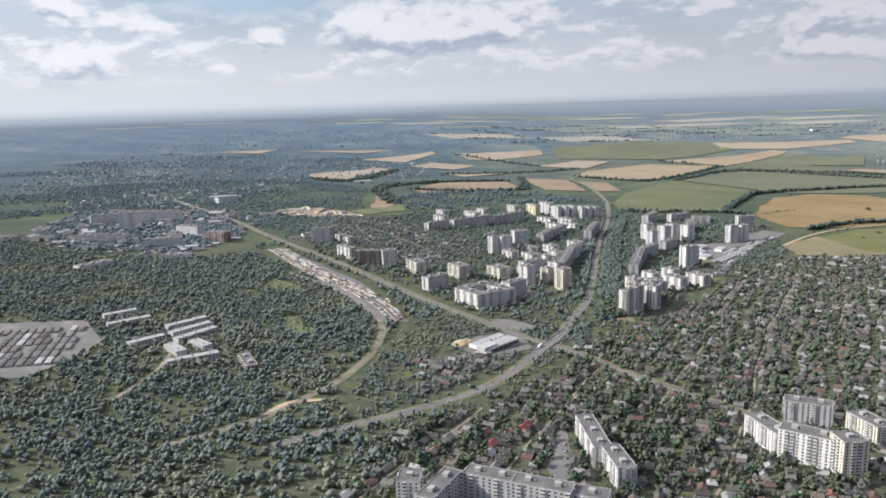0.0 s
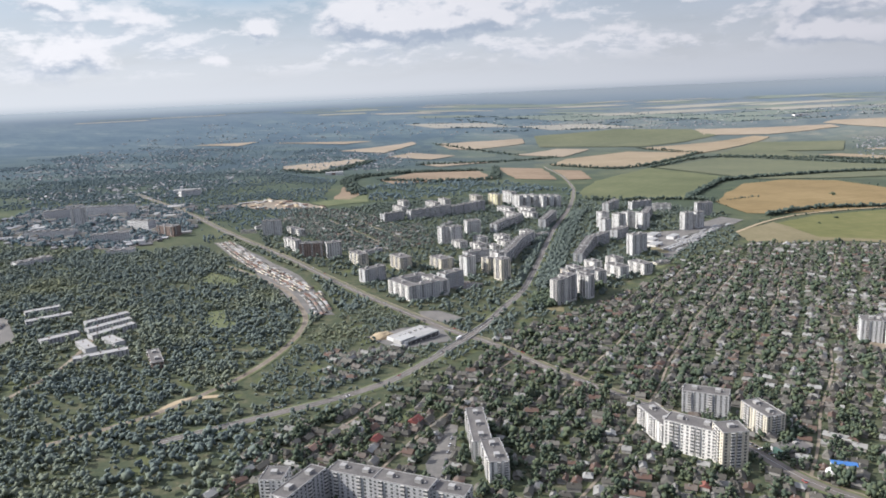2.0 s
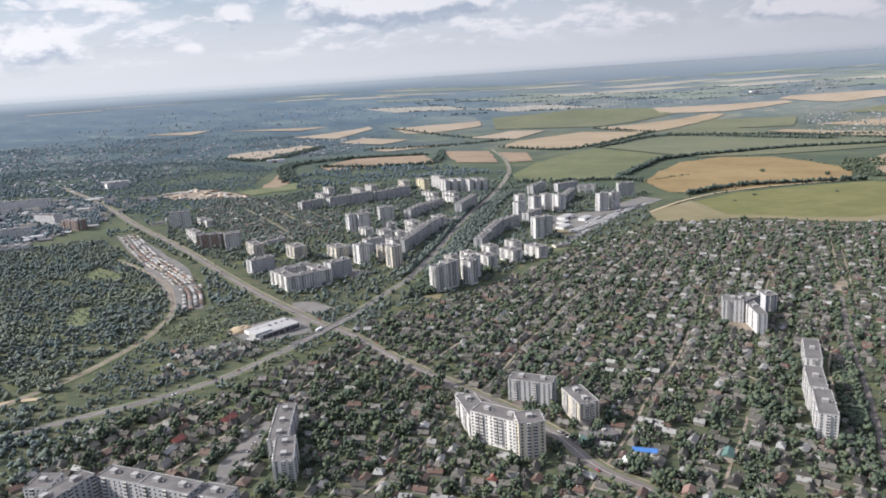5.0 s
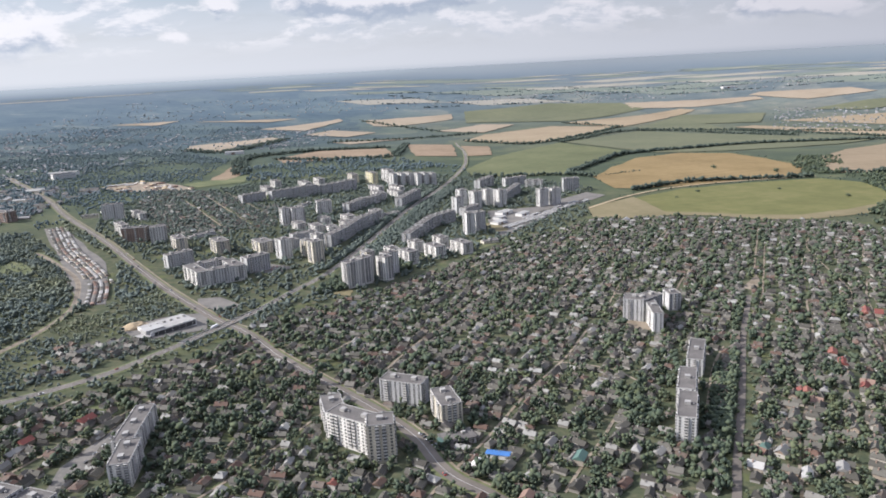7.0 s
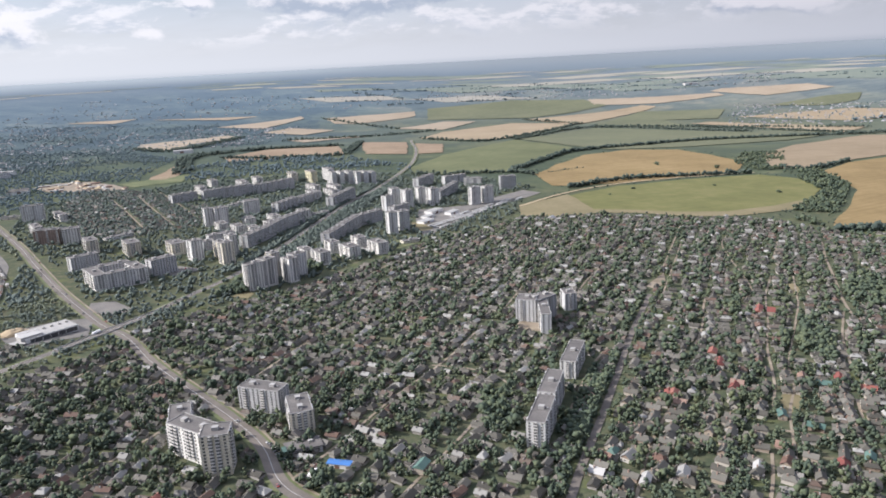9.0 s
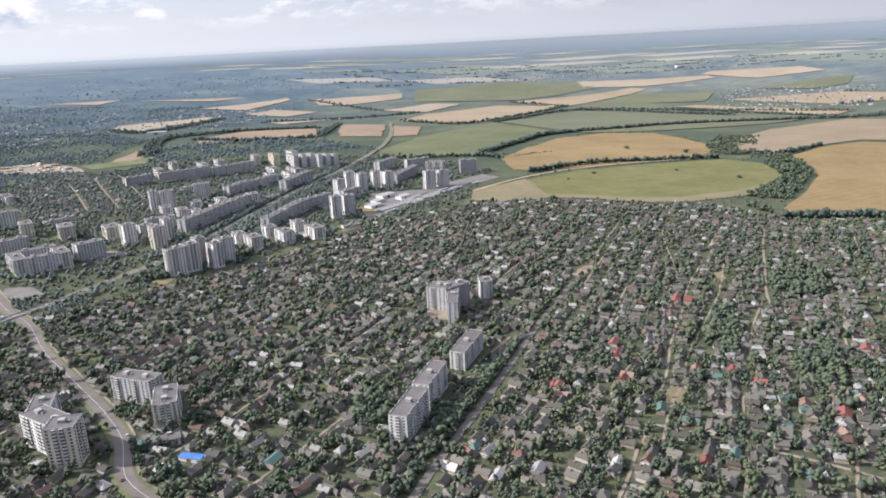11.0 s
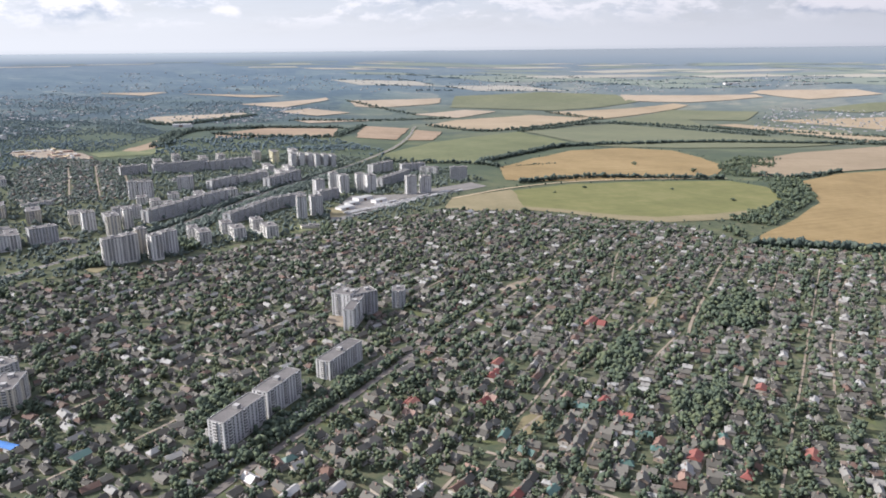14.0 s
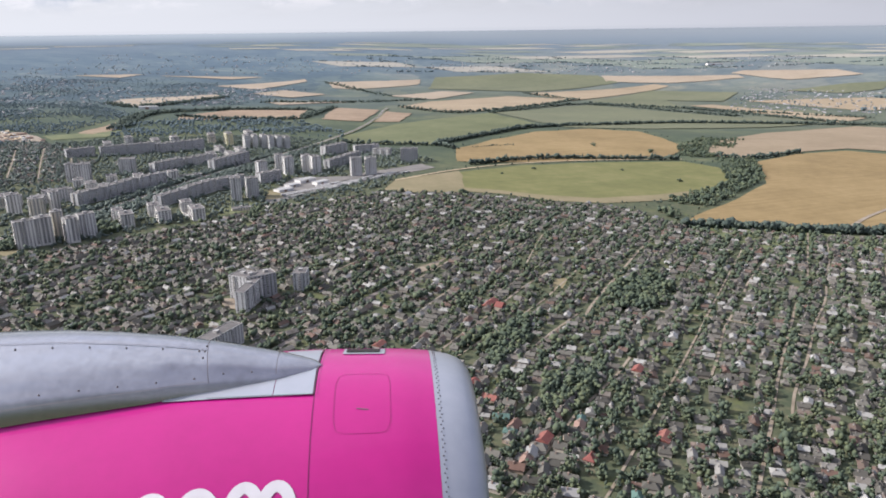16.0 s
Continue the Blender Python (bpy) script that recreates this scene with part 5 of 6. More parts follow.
lane_x, lane_y = np.concatenate(lane_x), np.concatenate(lane_y)

ok = off_houses(qx, qy, 0.0)
qx, qy = qx[ok], qy[ok]
# the nearest trees one by one
single = (qx > 470) & (qx < 800) & (qy > 362) & (qy < 470) & (np.arange(len(qx)) % 9 == 0)
TREE_MESHES = []
for s in range(6):
    cv, cf, cm = crown(s + 60, 16, .72, (.26, .46), False)
    TREE_MESHES.append(mesh_np("crown", cv, cf, [leaf], None, True))
bm = bmesh.new()
bmesh.ops.create_cone(bm, cap_ends=False, segments=7, radius1=.09, radius2=.03, depth=1.5, matrix=Matrix.Translation((0, 0, .5)))
for k in range(3):
    bmesh.ops.create_cone(bm, cap_ends=False, segments=5, radius1=.04, radius2=.012, depth=.8, matrix=Matrix.Rotation(k * 2.1, 4, "Z") @ Matrix.Translation((.2, 0, .85)) @ Matrix.Rotation(.7, 4, "Y"))
TRUNK = raw("trunk", bm, bark)
for x, y in list(zip(qx[single], qy[single]))[:75]:
    top = tagged(new("tree"), "leafy green garden tree with a rounded uneven crown", "tree", "garden trees")
    sc = rs.uniform(2.0, 3.4)
    top.matrix_basis = pose(x, y, gz(x, y), 0, 0, rs.uniform(0, 360)) @ Matrix.Diagonal((sc, sc, sc * rs.uniform(.9, 1.3), 1))
    for name, me in (("trunk", TRUNK), ("crown", TREE_MESHES[rs.randint(6)])):
        ob = new(name, me)
        ob.parent = top
qx, qy = qx[~single], qy[~single]
nearby = qy < 500
plant("garden_trees", "dark green fruit and shade trees between the houses", qx[nearby], qy[nearby], 1.6, 3.9, TREES_NEAR, [leaf, bark])
plant("lane_trees", "tall dark trees in rows along the lanes", lane_x, lane_y, 2.6, 4.3, TREES_MID, [leaf, bark])
plant("garden_trees", "dark green trees between the further houses", qx[~nearby], qy[~nearby], 1.4, 3.1, TREES_FAR, [leaf])
ox, oy = spots(OLD_PLOTS, 24)
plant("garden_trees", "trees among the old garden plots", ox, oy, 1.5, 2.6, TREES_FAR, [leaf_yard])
FOREST = [(-130, 330), (-62, 425), (-90, 500), (-66, 590), (-64, 660), (-100, 745), (-200, 880), (-300, 1010), (-400, 960), (-560, 990), (-700, 1100), (-950, 1150), (-950, 500), (-600, 330)]
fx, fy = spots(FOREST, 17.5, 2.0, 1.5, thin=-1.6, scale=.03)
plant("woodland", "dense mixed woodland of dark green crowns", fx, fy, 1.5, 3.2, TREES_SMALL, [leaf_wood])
cx, cy = np.concatenate([np.stack(spots(p, a, clear=False), 1) for p, a in (([(-185, 700), (-150, 700), (-120, 640), (-140, 615), (-180, 640)], 22), ([(-235, 855), (-185, 825), (-175, 785), (-235, 795)], 26))]).T
plant("scrub", "scattered bushes on the rough grass in the woods", cx, cy, .7, 1.7, TREES_SMALL, [leaf_wood])
WEDGE = [(-60, 440), (50, 570), (90, 640), (0, 700), (-45, 690), (-62, 600), (-78, 500)]
wx, wy = spots(WEDGE, 15, thin=-1.2, scale=.05)
plant("woodland", "young trees between the railway and the highway", wx, wy, 1.1, 2.3, TREES_SMALL, [leaf_wood])
STRIP = [(-45, 690), (5, 690), (-75, 805), (-160, 930), (-300, 1110), (-270, 1040), (-110, 850)]
wx, wy = spots(STRIP, 24, 4.0)
plant("woodland", "rows of trees between the market and the avenue", wx, wy, 1.4, 3.0, TREES_WOOD, [leaf_wood, bark])
BANK = [(-66, 620), (-60, 680), (-95, 745), (-190, 870), (-215, 890), (-120, 785), (-84, 712)]
wx, wy = spots(BANK, 20, 2.2)
plant("woodland", "scrub beside the railway", wx, wy, 1.2, 2.4, TREES_MID, [leaf_wood, bark])
SHOULDER = [(-120, 400), (-60, 440), (20, 515), (60, 590), (95, 650), (130, 690), (120, 640), (90, 590), (60, 540), (20, 470), (-40, 420), (-100, 380)]
wx, wy = spots(SHOULDER, 22, 2.2)
plant("woodland", "bushes along the highway bank", wx, wy, 1.0, 2.3, TREES_MID, [leaf_wood, bark])
YARDS = [(-700, 1130), (-760, 1380), (-480, 1440), (-360, 1140), (-400, 985), (-560, 1000)]
wx, wy = spots(YARDS, 38, 1, 4)
plant("street_trees", "trees between the works halls", wx, wy, 1.8, 3.4, TREES_FAR, [leaf_far])
CORNER = [(-130, 330), (-100, 395), (-60, 420), (-20, 415), (-40, 380), (-30, 320), (-60, 300)]
wx, wy = spots(CORNER, 30, 2.0, 3.0)
plant("woodland", "trees below the highway", wx, wy, 1.4, 3.0, TREES_WOOD, [leaf_wood, bark])
ESTATE = [(100, 640), (170, 690), (230, 770), (350, 930), (420, 970), (480, 1060), (540, 1300), (470, 1420), (200, 1600), (-100, 1460), (-280, 1200), (-200, 990), (-60, 830), (60, 650)]
ex, ey = spots(ESTATE, 48, 2.0, 2.5)
ok = ~inside(ex, ey, OLD_PLOTS) & ~inside(ex, ey, MARKET)
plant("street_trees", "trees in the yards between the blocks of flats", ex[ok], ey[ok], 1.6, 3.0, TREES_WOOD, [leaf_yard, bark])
lines = [[(x + k, y) for x, y in ((150, 800), (163, 870), (182, 950), (225, 1159), (278, 1371))] for k in (-16, -9, 9, 17, 26)]
lx, ly = np.concatenate([np.stack(belt(p, 8, 1.3), 1) for p in lines]).T
ok = off_roads(lx, ly, 1.0) & off_blocks(lx, ly, 2.0)
plant("avenue_trees", "close rows of trees along the highway", lx[ok], ly[ok], 1.8, 3.0, TREES_MID, [leaf_yard, bark])
GROVES = [[(402, 384), (412, 384), (462, 492), (452, 505), (440, 480), (424, 440)], [(726, 663), (765, 707), (778, 669), (746, 611), (718, 608)], [(614, 537), (647, 583), (646, 540), (618, 492)],
          [(652, 488), (694, 508), (670, 446), (644, 444)], [(370, 470), (392, 476), (386, 421), (366, 420)], [(140, 700), (170, 720), (235, 800), (215, 830), (150, 760)]]
groves = [spots(p, 11, 0.5, 1.5, clear=False) for p in GROVES]
plant("grove", "tall dark trees in dense groves between the plots", np.concatenate([g[0] for g in groves]), np.concatenate([g[1] for g in groves]), 2.2, 3.8, TREES_MID, [leaf, bark])
sx, sy = belt([(396, 352), (406, 376), (434, 437), (462, 501), (493, 572), (538, 665)], 6, 2.2)
ok = off_roads(sx, sy, 0.6) & off_blocks(sx, sy, 1.5)
plant("street_trees", "street trees along the narrow street", sx[ok], sy[ok], 1.6, 2.8, TREES_MID, [leaf, bark])
# gully and belts round the fields
GULLY = [(1033, 1388), (1110, 1385), (1060, 1200), (930, 1005), (860, 930), (842, 900), (830, 960), (882, 1037), (985, 1150), (1020, 1290)]
GULLY2 = [(1115, 1711), (1220, 1719), (1080, 1460), (1045, 1400), (985, 1420), (1020, 1560)]
g1, g2 = spots(GULLY, 40, clear=False, thin=-.4), spots(GULLY2, 60, clear=False, thin=-.2)
plant("gully_wood", "dark scrub and trees filling the gully between fields", np.concatenate([g1[0], g2[0]]), np.concatenate([g1[1], g2[1]]), 2.2, 4.2, TREES_MID, [leaf, bark])
bx, by = [], []
for p, w, st in (([(534, 1494), (640, 1690), (754, 1877), (960, 1985), (1185, 2080), (1541, 2117)], 22, 2.4), ([(600, 1262), (740, 1345), (970, 1372)], 10, 3.5), ([(842, 876), (920, 872), (984, 864), (1150, 862)], 12, 1.0),
                 ([(656, 2290), (1000, 2705), (1420, 2330)], 26, 5), ([(370, 2440), (520, 2270), (640, 2350), (990, 2890)], 26, 6), ([(820, 3140), (1010, 2880)], 30, 8), ([(573, 1440), (534, 1494)], 16, 3),
                 ([(329, 1520), (395, 1500), (534, 1480)], 14, 5), ([(-160, 1600), (-228, 1935), (-80, 2130), (120, 2215)], 60, 2.2), ([(160, 1960), (176, 2330)], 40, 4), ([(-147, 1900), (20, 1870), (160, 1940)], 50, 3),
                 ([(-470, 2190), (-340, 2140), (-260, 2600)], 60, 3), ([(1050, 1421), (1120, 1410), (1240, 1500)], 10, 5), ([(1019, 2770), (1325, 2600), (1790, 2300)], 30, 6), ([(1320, 2620), (1660, 2160)], 30, 6),
                 ([(-80, 2440), (210, 2600), (430, 2800)], 40, 6), ([(-54, 3390), (110, 3140), (280, 2900)], 60, 8), ([(1541, 2117), (1800, 2160), (2100, 2500)], 60, 3)):
    x, y = belt(p, w * .6, st * .5)
    bx.append(x), by.append(y)
plant("tree_belt", "dark tree belts between the fields", np.concatenate(bx), np.concatenate(by), 3.0, 5.0, TREES_FAR, [leaf_belt])
MARGIN = [(480, 1050), (560, 1200), (590, 1280), (560, 1460), (620, 1570), (760, 1800), (900, 1900), (1010, 1850), (1060, 1700), (1040, 1400), (1040, 1380), (1130, 1500), (1250, 1500), (1060, 1200), (860, 900), (800, 950)]
mx, my = spots(MARGIN, 150, thin=.1, scale=.03)
plant("margin_scrub", "low scrub along the margins of the fields", mx, my, .8, 2.2, TREES_FAR, [leaf_belt])
# looser woods beyond
FAR_WOOD = [(-300, 1010), (-250, 1250), (-190, 1440), (-230, 1560), (-260, 1900), (-500, 2150), (-900, 2100), (-1250, 1500), (-950, 1150), (-780, 1390), (-480, 1460), (-350, 1140)]
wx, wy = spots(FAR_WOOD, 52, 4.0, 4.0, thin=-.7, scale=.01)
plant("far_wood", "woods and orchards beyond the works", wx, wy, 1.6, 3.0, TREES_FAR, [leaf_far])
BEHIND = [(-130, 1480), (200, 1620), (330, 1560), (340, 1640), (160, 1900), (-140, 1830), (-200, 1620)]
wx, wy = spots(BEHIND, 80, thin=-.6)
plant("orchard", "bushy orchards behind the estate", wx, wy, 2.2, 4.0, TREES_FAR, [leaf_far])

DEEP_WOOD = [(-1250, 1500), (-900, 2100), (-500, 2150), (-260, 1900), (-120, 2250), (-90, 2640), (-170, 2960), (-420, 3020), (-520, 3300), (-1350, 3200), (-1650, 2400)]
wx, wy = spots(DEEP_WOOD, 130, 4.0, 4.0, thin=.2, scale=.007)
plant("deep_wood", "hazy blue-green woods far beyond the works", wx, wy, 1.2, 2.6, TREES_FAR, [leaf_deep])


# ---- sheds, stalls, cars, landmarks ----
def shed(name, x, y, angle, length, width, height, wall_mat, roof_mat, label, category, group="", pitch=0.25):
    """A low shed: walls, a shallow pitched roof and a wide door."""
    top = tagged(new(name), label, category, group)
    top.matrix_basis = pose(x, y, gz(x, y), 0, 0, angle)
    L, W = length / 2, width / 2
    box_part("wall", (-L, -W, -1.5, L, W, height), wall_mat, top)
    bm = bmesh.new()
    q = [bm.verts.new(p) for p in ((-L - .3, -W - .3, height), (L + .3, -W - .3, height), (L + .3, W + .3, height), (-L - .3, W + .3, height), (-L - .3, 0, height + W * pitch + .15), (L + .3, 0, height + W * pitch + .15))]
    for f in ((0, 1, 5, 4), (2, 3, 4, 5), (1, 2, 5), (3, 0, 4), (3, 2, 1, 0)):
        bm.faces.new([q[i] for i in f])
    part("roof", bm, roof_mat, top)
    if name != "market_stall":
        box_part("door", (-L * .3, -W - .06, 0, L * .1, -W + .02, height * .75), tile_brown, top)
    return top


rd = random.Random(11)
# works yard: sheds and stores between the halls
for i in range(75):
    x, y = -370 - 350 * rd.random(), 1010 + 380 * rd.random()
    if x < -560 and y < 1060:
        continue
    if off_blocks(np.array([x]), np.array([y]), 7)[0]:
        shed("works_shed", x, y, rd.choice((8, 98, 20, 110)) + rd.uniform(-5, 5), rd.uniform(12, 34), rd.uniform(7, 13), rd.uniform(3.5, 8), rd.choice((pale_panel, grey_panel, white_panel, cream_panel)),
             rd.choice((roof_grey, tin_white, roof_grey, slate)), "low works shed with a shallow roof", "shed", "works buildings")
# smaller stores and tanks, too many to count
WORKS = [(-720, 1120), (-770, 1390), (-470, 1450), (-345, 1140), (-390, 975), (-570, 990)]
cx, cy = spots(WORKS, 330, 2, 3)
n = len(cx)
v, f, mi = stamp([house_template(False), house_template(True)], rs.randint(0, 2, n), np.stack([cx, cy, ground_z(cx, cy)], 1), np.radians(rs.choice([8, 98, 20, 110], n) + rs.normal(0, 3, n)), rs.uniform(5, 16, n), rs.uniform(3.5, 8, n), rs.uniform(1.4, 3.2, n))
tagged(new("works_stores", mesh_np("works_stores", v, f, [walls_mixed, works_roofs], mi)), "small grey stores and sheds crowding the works yard", "sheds", kind="stuff")
# garage rows
for r in range(11):
    for i in range(6):
        x, y = -396 + r * 6.6 - i * 5.4 + 8, 524 + r * 2.0 + i * 17.2
        if inside(np.array([x]), np.array([y]), [(-440, 640), (-361, 660), (-308, 590), (-325, 505), (-365, 500)])[0] and rd.random() > .1:
            shed("garage_row", x, y, 107.5 + rd.uniform(-2, 2), 15.5, 4.2, rd.uniform(1.6, 2.2), rd.choice((brick_wall, grey_panel, concrete)), rd.choice((slate, roof_grey, roof_grey, slate, concrete, paving)), "row of low garages with flat grey roofs", "garage", "garage rows", 0.05)
# market stalls along the railway, in rows
stalls = []
line = spline([(-62, 680), (-90, 748), (-140, 822), (-200, 905), (-280, 1038)], 6.5)
for i, p in enumerate(line[:-1]):
    d = (line[i + 1] - p).normalized()
    if i in (13, 14, 27):
        continue
    for row, k in enumerate((-15, -9.8, -4.6, .6, 5.8)):
        if abs(k) > 4 + 12 * min(1, (i + 8) / 20) or rd.random() < .05:
            continue
        stalls.append((p.x - d.y * k, p.y + d.x * k, math.degrees(math.atan2(d.y, d.x)), row))
for x, y, a, row in stalls:
    shed("market_stall", x, y, a, rd.uniform(5.7, 6.3), rd.uniform(2.6, 3.0), rd.uniform(1.7, 2.1), rd.choice((concrete, cream_panel, brick_wall)), rd.choice(((concrete, slate, paving), (slate, tile_brown, concrete), (tin_white, concrete, slate), (slate, tile_brown, paving), (concrete, slate, slate))[row]),
         "small market stall with a tin roof", "market stall", "market stalls", 0.2)
for i in range(46):
    x, y = rd.uniform(-375, -200), rd.uniform(1372, 1500)
    if inside(np.array([x]), np.array([y]), DEPOT)[0]:
        shed("depot_shed", x, y, rd.choice((35, 125)) + rd.uniform(-4, 4), rd.uniform(10, 22), rd.uniform(5, 8), rd.uniform(2.2, 3.6), rd.choice((brick_wall, cream_panel, concrete)),
             rd.choice((tile_brown, concrete, tin_white, sand)), "low depot shed with a pale or rusty roof", "shed", "depot sheds")
# long market sheds beside the meadow
for r in range(6):
    for i in range(11):
        u, v = i * 21.5 + 6, 3.5 + r * 6.3
        x, y = 372 + u * 0.655 - v * 0.756, 990 + u * 0.756 + v * 0.655
        if rd.random() < .08 or (r > 3 and i < 3) or not inside(np.array([x]), np.array([y]), MARKET)[0]:
            continue
        if off_blocks(np.array([x]), np.array([y]), 6)[0]:
            shed("market_shed", x, y, 49 + rd.uniform(-1.5, 1.5), rd.uniform(17, 20.5), 3.6, 2.2, grey_panel, rd.choice((tin_white, concrete, concrete, slate)), "long low market shed with a pale metal roof", "shed", "market sheds", 0.15)
for x, y, l, w, h in ((348, 1030, 24, 13, 4), (352, 1062, 18, 12, 4), (362, 1098, 28, 14, 5), (388, 1082, 22, 11, 5)):
    shed("shop_hall", x, y, 52, l, w, h, pale_panel, tin_white, "pale shop hall with a flat white roof", "hall", "", 0.05)


def shop_hall():
    """The glazed hall by the junction with its white box, canopy and sand heap."""
    top = tagged(new("shopping_hall"), "glazed shop hall with a flat grey roof and white entrance box", "shopping hall")
    top.matrix_basis = pose(26.3, 588.0, gz(38, 605), 0, 0, 46.6)
    box_part("wall", (0, 0, -2, 40, 24, 4.6), pale_panel, top)
    box_part("roof", (.4, .4, 4.6, 39.6, 23.6, 4.85), concrete, top, "pale concrete roof")
    box_part("glass_front", (3, -.15, 0.3, 39, 0.02, 4.0), glass_dark, top, "dark blue glass front")
    box_part("entrance_box", (-3, 2, 0, 13, 12, 6.2), tin_white, top, "white entrance box", 0.15)
    box_part("canopy", (-13, -3, 2.6, -1, 9, 3.0), concrete, top)
    for x in (-12.4, -7, -2):
        box_part("post", (x, -2.7, -1, x + .3, -2.4, 2.6), concrete, top)
        box_part("post", (x, 8.4, -1, x + .3, 8.7, 2.6), concrete, top)
    for x in range(6, 38, 6):
        box_part("mullion", (x, -.24, 0.3, x + .2, -.1, 4.0), white_panel, top)
        box_part("roof_unit", (x, 14, 4.85, x + 1.8, 16, 6.0), tin_white, top)
    bm = bmesh.new()
    bmesh.ops.create_icosphere(bm, subdivisions=3, radius=1.0)
    for v in bm.verts:
        n = noise.noise(v.co * 2.2) * .22
        v.co = Vector((v.co.x * 11 * (1 + n), v.co.y * 7 * (1 + n), max(-.3, v.co.z) * 5 * (1 + n)))
    heap = part("sand_heap", bm, sand)
    heap.matrix_basis = pose(4, 611, gz(4, 611), 0, 0, 30)
    tagged(heap, "ochre heap of sand beside the shop hall", "sand heap")


shop_hall()


def overpass():
    """Concrete deck sides and railings where the highway meets the avenue."""
    top = tagged(new("overpass"), "concrete overpass parapets along the highway at the junction", "bridge")
    pts = spline([(57, 571), (75, 607), (90, 639), (106, 672)], 7)
    for s in (-4.3, 4.3):
        for a, b in zip(pts, pts[1:]):
            d = (b - a).normalized()
            n = Vector((-d.y, d.x, 0)) * s
            m = pose(a.x + n.x, a.y + n.y, gz(a.x, a.y), 0, 0, math.degrees(math.atan2(d.y, d.x)))
            ob = box_part("parapet", (0, -.18, -1, (b - a).length, .18, 1.1), concrete, top)
            ob.matrix_basis = m


overpass()


def car_proto(name, paint, label, length=3.1, width=1.25, height=1.0, van=False):
    top = tagged(new(name), label, "bus" if van else "car", "vehicles on the roads")
    L, W = length / 2, width / 2
    bm = bmesh.new()
    box(bm, -L, -W, .22, L, W, height * (.92 if van else .58))
    bmesh.ops.bevel(bm, geom=bm.edges[:], offset=.1, segments=2, affect="EDGES")
    part("body", bm, paint, top)
    bm = bmesh.new()
    box(bm, -L * (.96 if van else .6), -W * .9, height * (.5 if van else .55), L * (.9 if van else .35), W * .9, height * (.84 if van else 1))
    for v in bm.verts:
        if v.co.z > height * .7:
            v.co.x *= 0.96 if van else .72
            v.co.y *= 1.12 if van else .85
    part("cabin", bm, glass_dark, top, "dark tinted cabin glass")
    for x in (-L * .6, L * .6):
        for y in (-W, W):
            bm = bmesh.new()
            bmesh.ops.create_cone(bm, cap_ends=True, segments=10, radius1=.24, radius2=.24, depth=.18, matrix=Matrix.Translation((x, y, .24)) @ Matrix.Rotation(radians(90), 4, "X"))
            part("wheel", bm, roof_grey, top)
    return top


car_white = material("white_car_paint", even((0.68, 0.68, 0.68), (0.78, 0.78, 0.78)), 1, 4, 0.3, spec=0.5)
car_dark = material("dark_car_paint", even((0.03, 0.03, 0.035), (0.06, 0.06, 0.07)), 1, 4, 0.3, spec=0.5)
car_red = material("red_car_paint", even((0.35, 0.04, 0.03), (0.42, 0.06, 0.05)), 1, 4, 0.3, spec=0.5)
car_grey = material("silver_car_paint", even((0.32, 0.33, 0.34), (0.42, 0.43, 0.44)), 1, 4, 0.3, spec=0.5)
CARS = [car_proto("car", car_white, "white parked saloon car"), car_proto("car", car_dark, "black saloon car on the asphalt"), car_proto("car", car_red, "red hatchback on the asphalt"),
        car_proto("car", car_grey, "silver saloon car on the asphalt"), car_proto("bus", car_white, "white bus on the highway", 7.5, 1.8, 2.1, True)]
used_cars = set()


def put_car(i, x, y, angle, lift=0.5):
    m = pose(x, y, gz(x, y) + lift, 0, 0, angle)
    if i in used_cars:
        copy_thing(CARS[i], m)
    else:
        CARS[i].matrix_basis = m
        used_cars.add(i)


put_car(4, 71, 609, 63)
for line, lanes in ((spline(HIGHWAY, 38), (-1.9, 1.9)), (spline(AVENUE, 34), (-1.9, 1.9))):
    for p, q in zip(line[2:20], line[3:21]):
        d = (q - p).normalized()
        s = rd.choice(lanes)
        put_car(rd.choice((0, 1, 1, 2, 3)), p.x - d.y * s + d.x * rd.uniform(-9, 9), p.y + d.x * s + d.y * rd.uniform(-9, 9), math.degrees(math.atan2(d.y, d.x)))
for i in range(7):
    put_car(rd.choice((0, 1, 3)), 246.5 + i * 1.75, 414 - i * 3.0, 25)
for i in range(16):
    put_car(rd.choice((0, 1, 2, 3)), 62 + (i % 8) * 3.6, 800 + (i // 8) * 12 + (i % 8) * 1.0, 100)
for i in range(6):
    put_car(rd.choice((0, 1, 3)), 64 + i * .8, 372 + i * 9, 75)

shed("shop", 288, 388, -18, 13, 4.6, 2.6, pale_panel, tin_blue, "long low shop with a bright blue tin roof", "shop", "", 0.15)
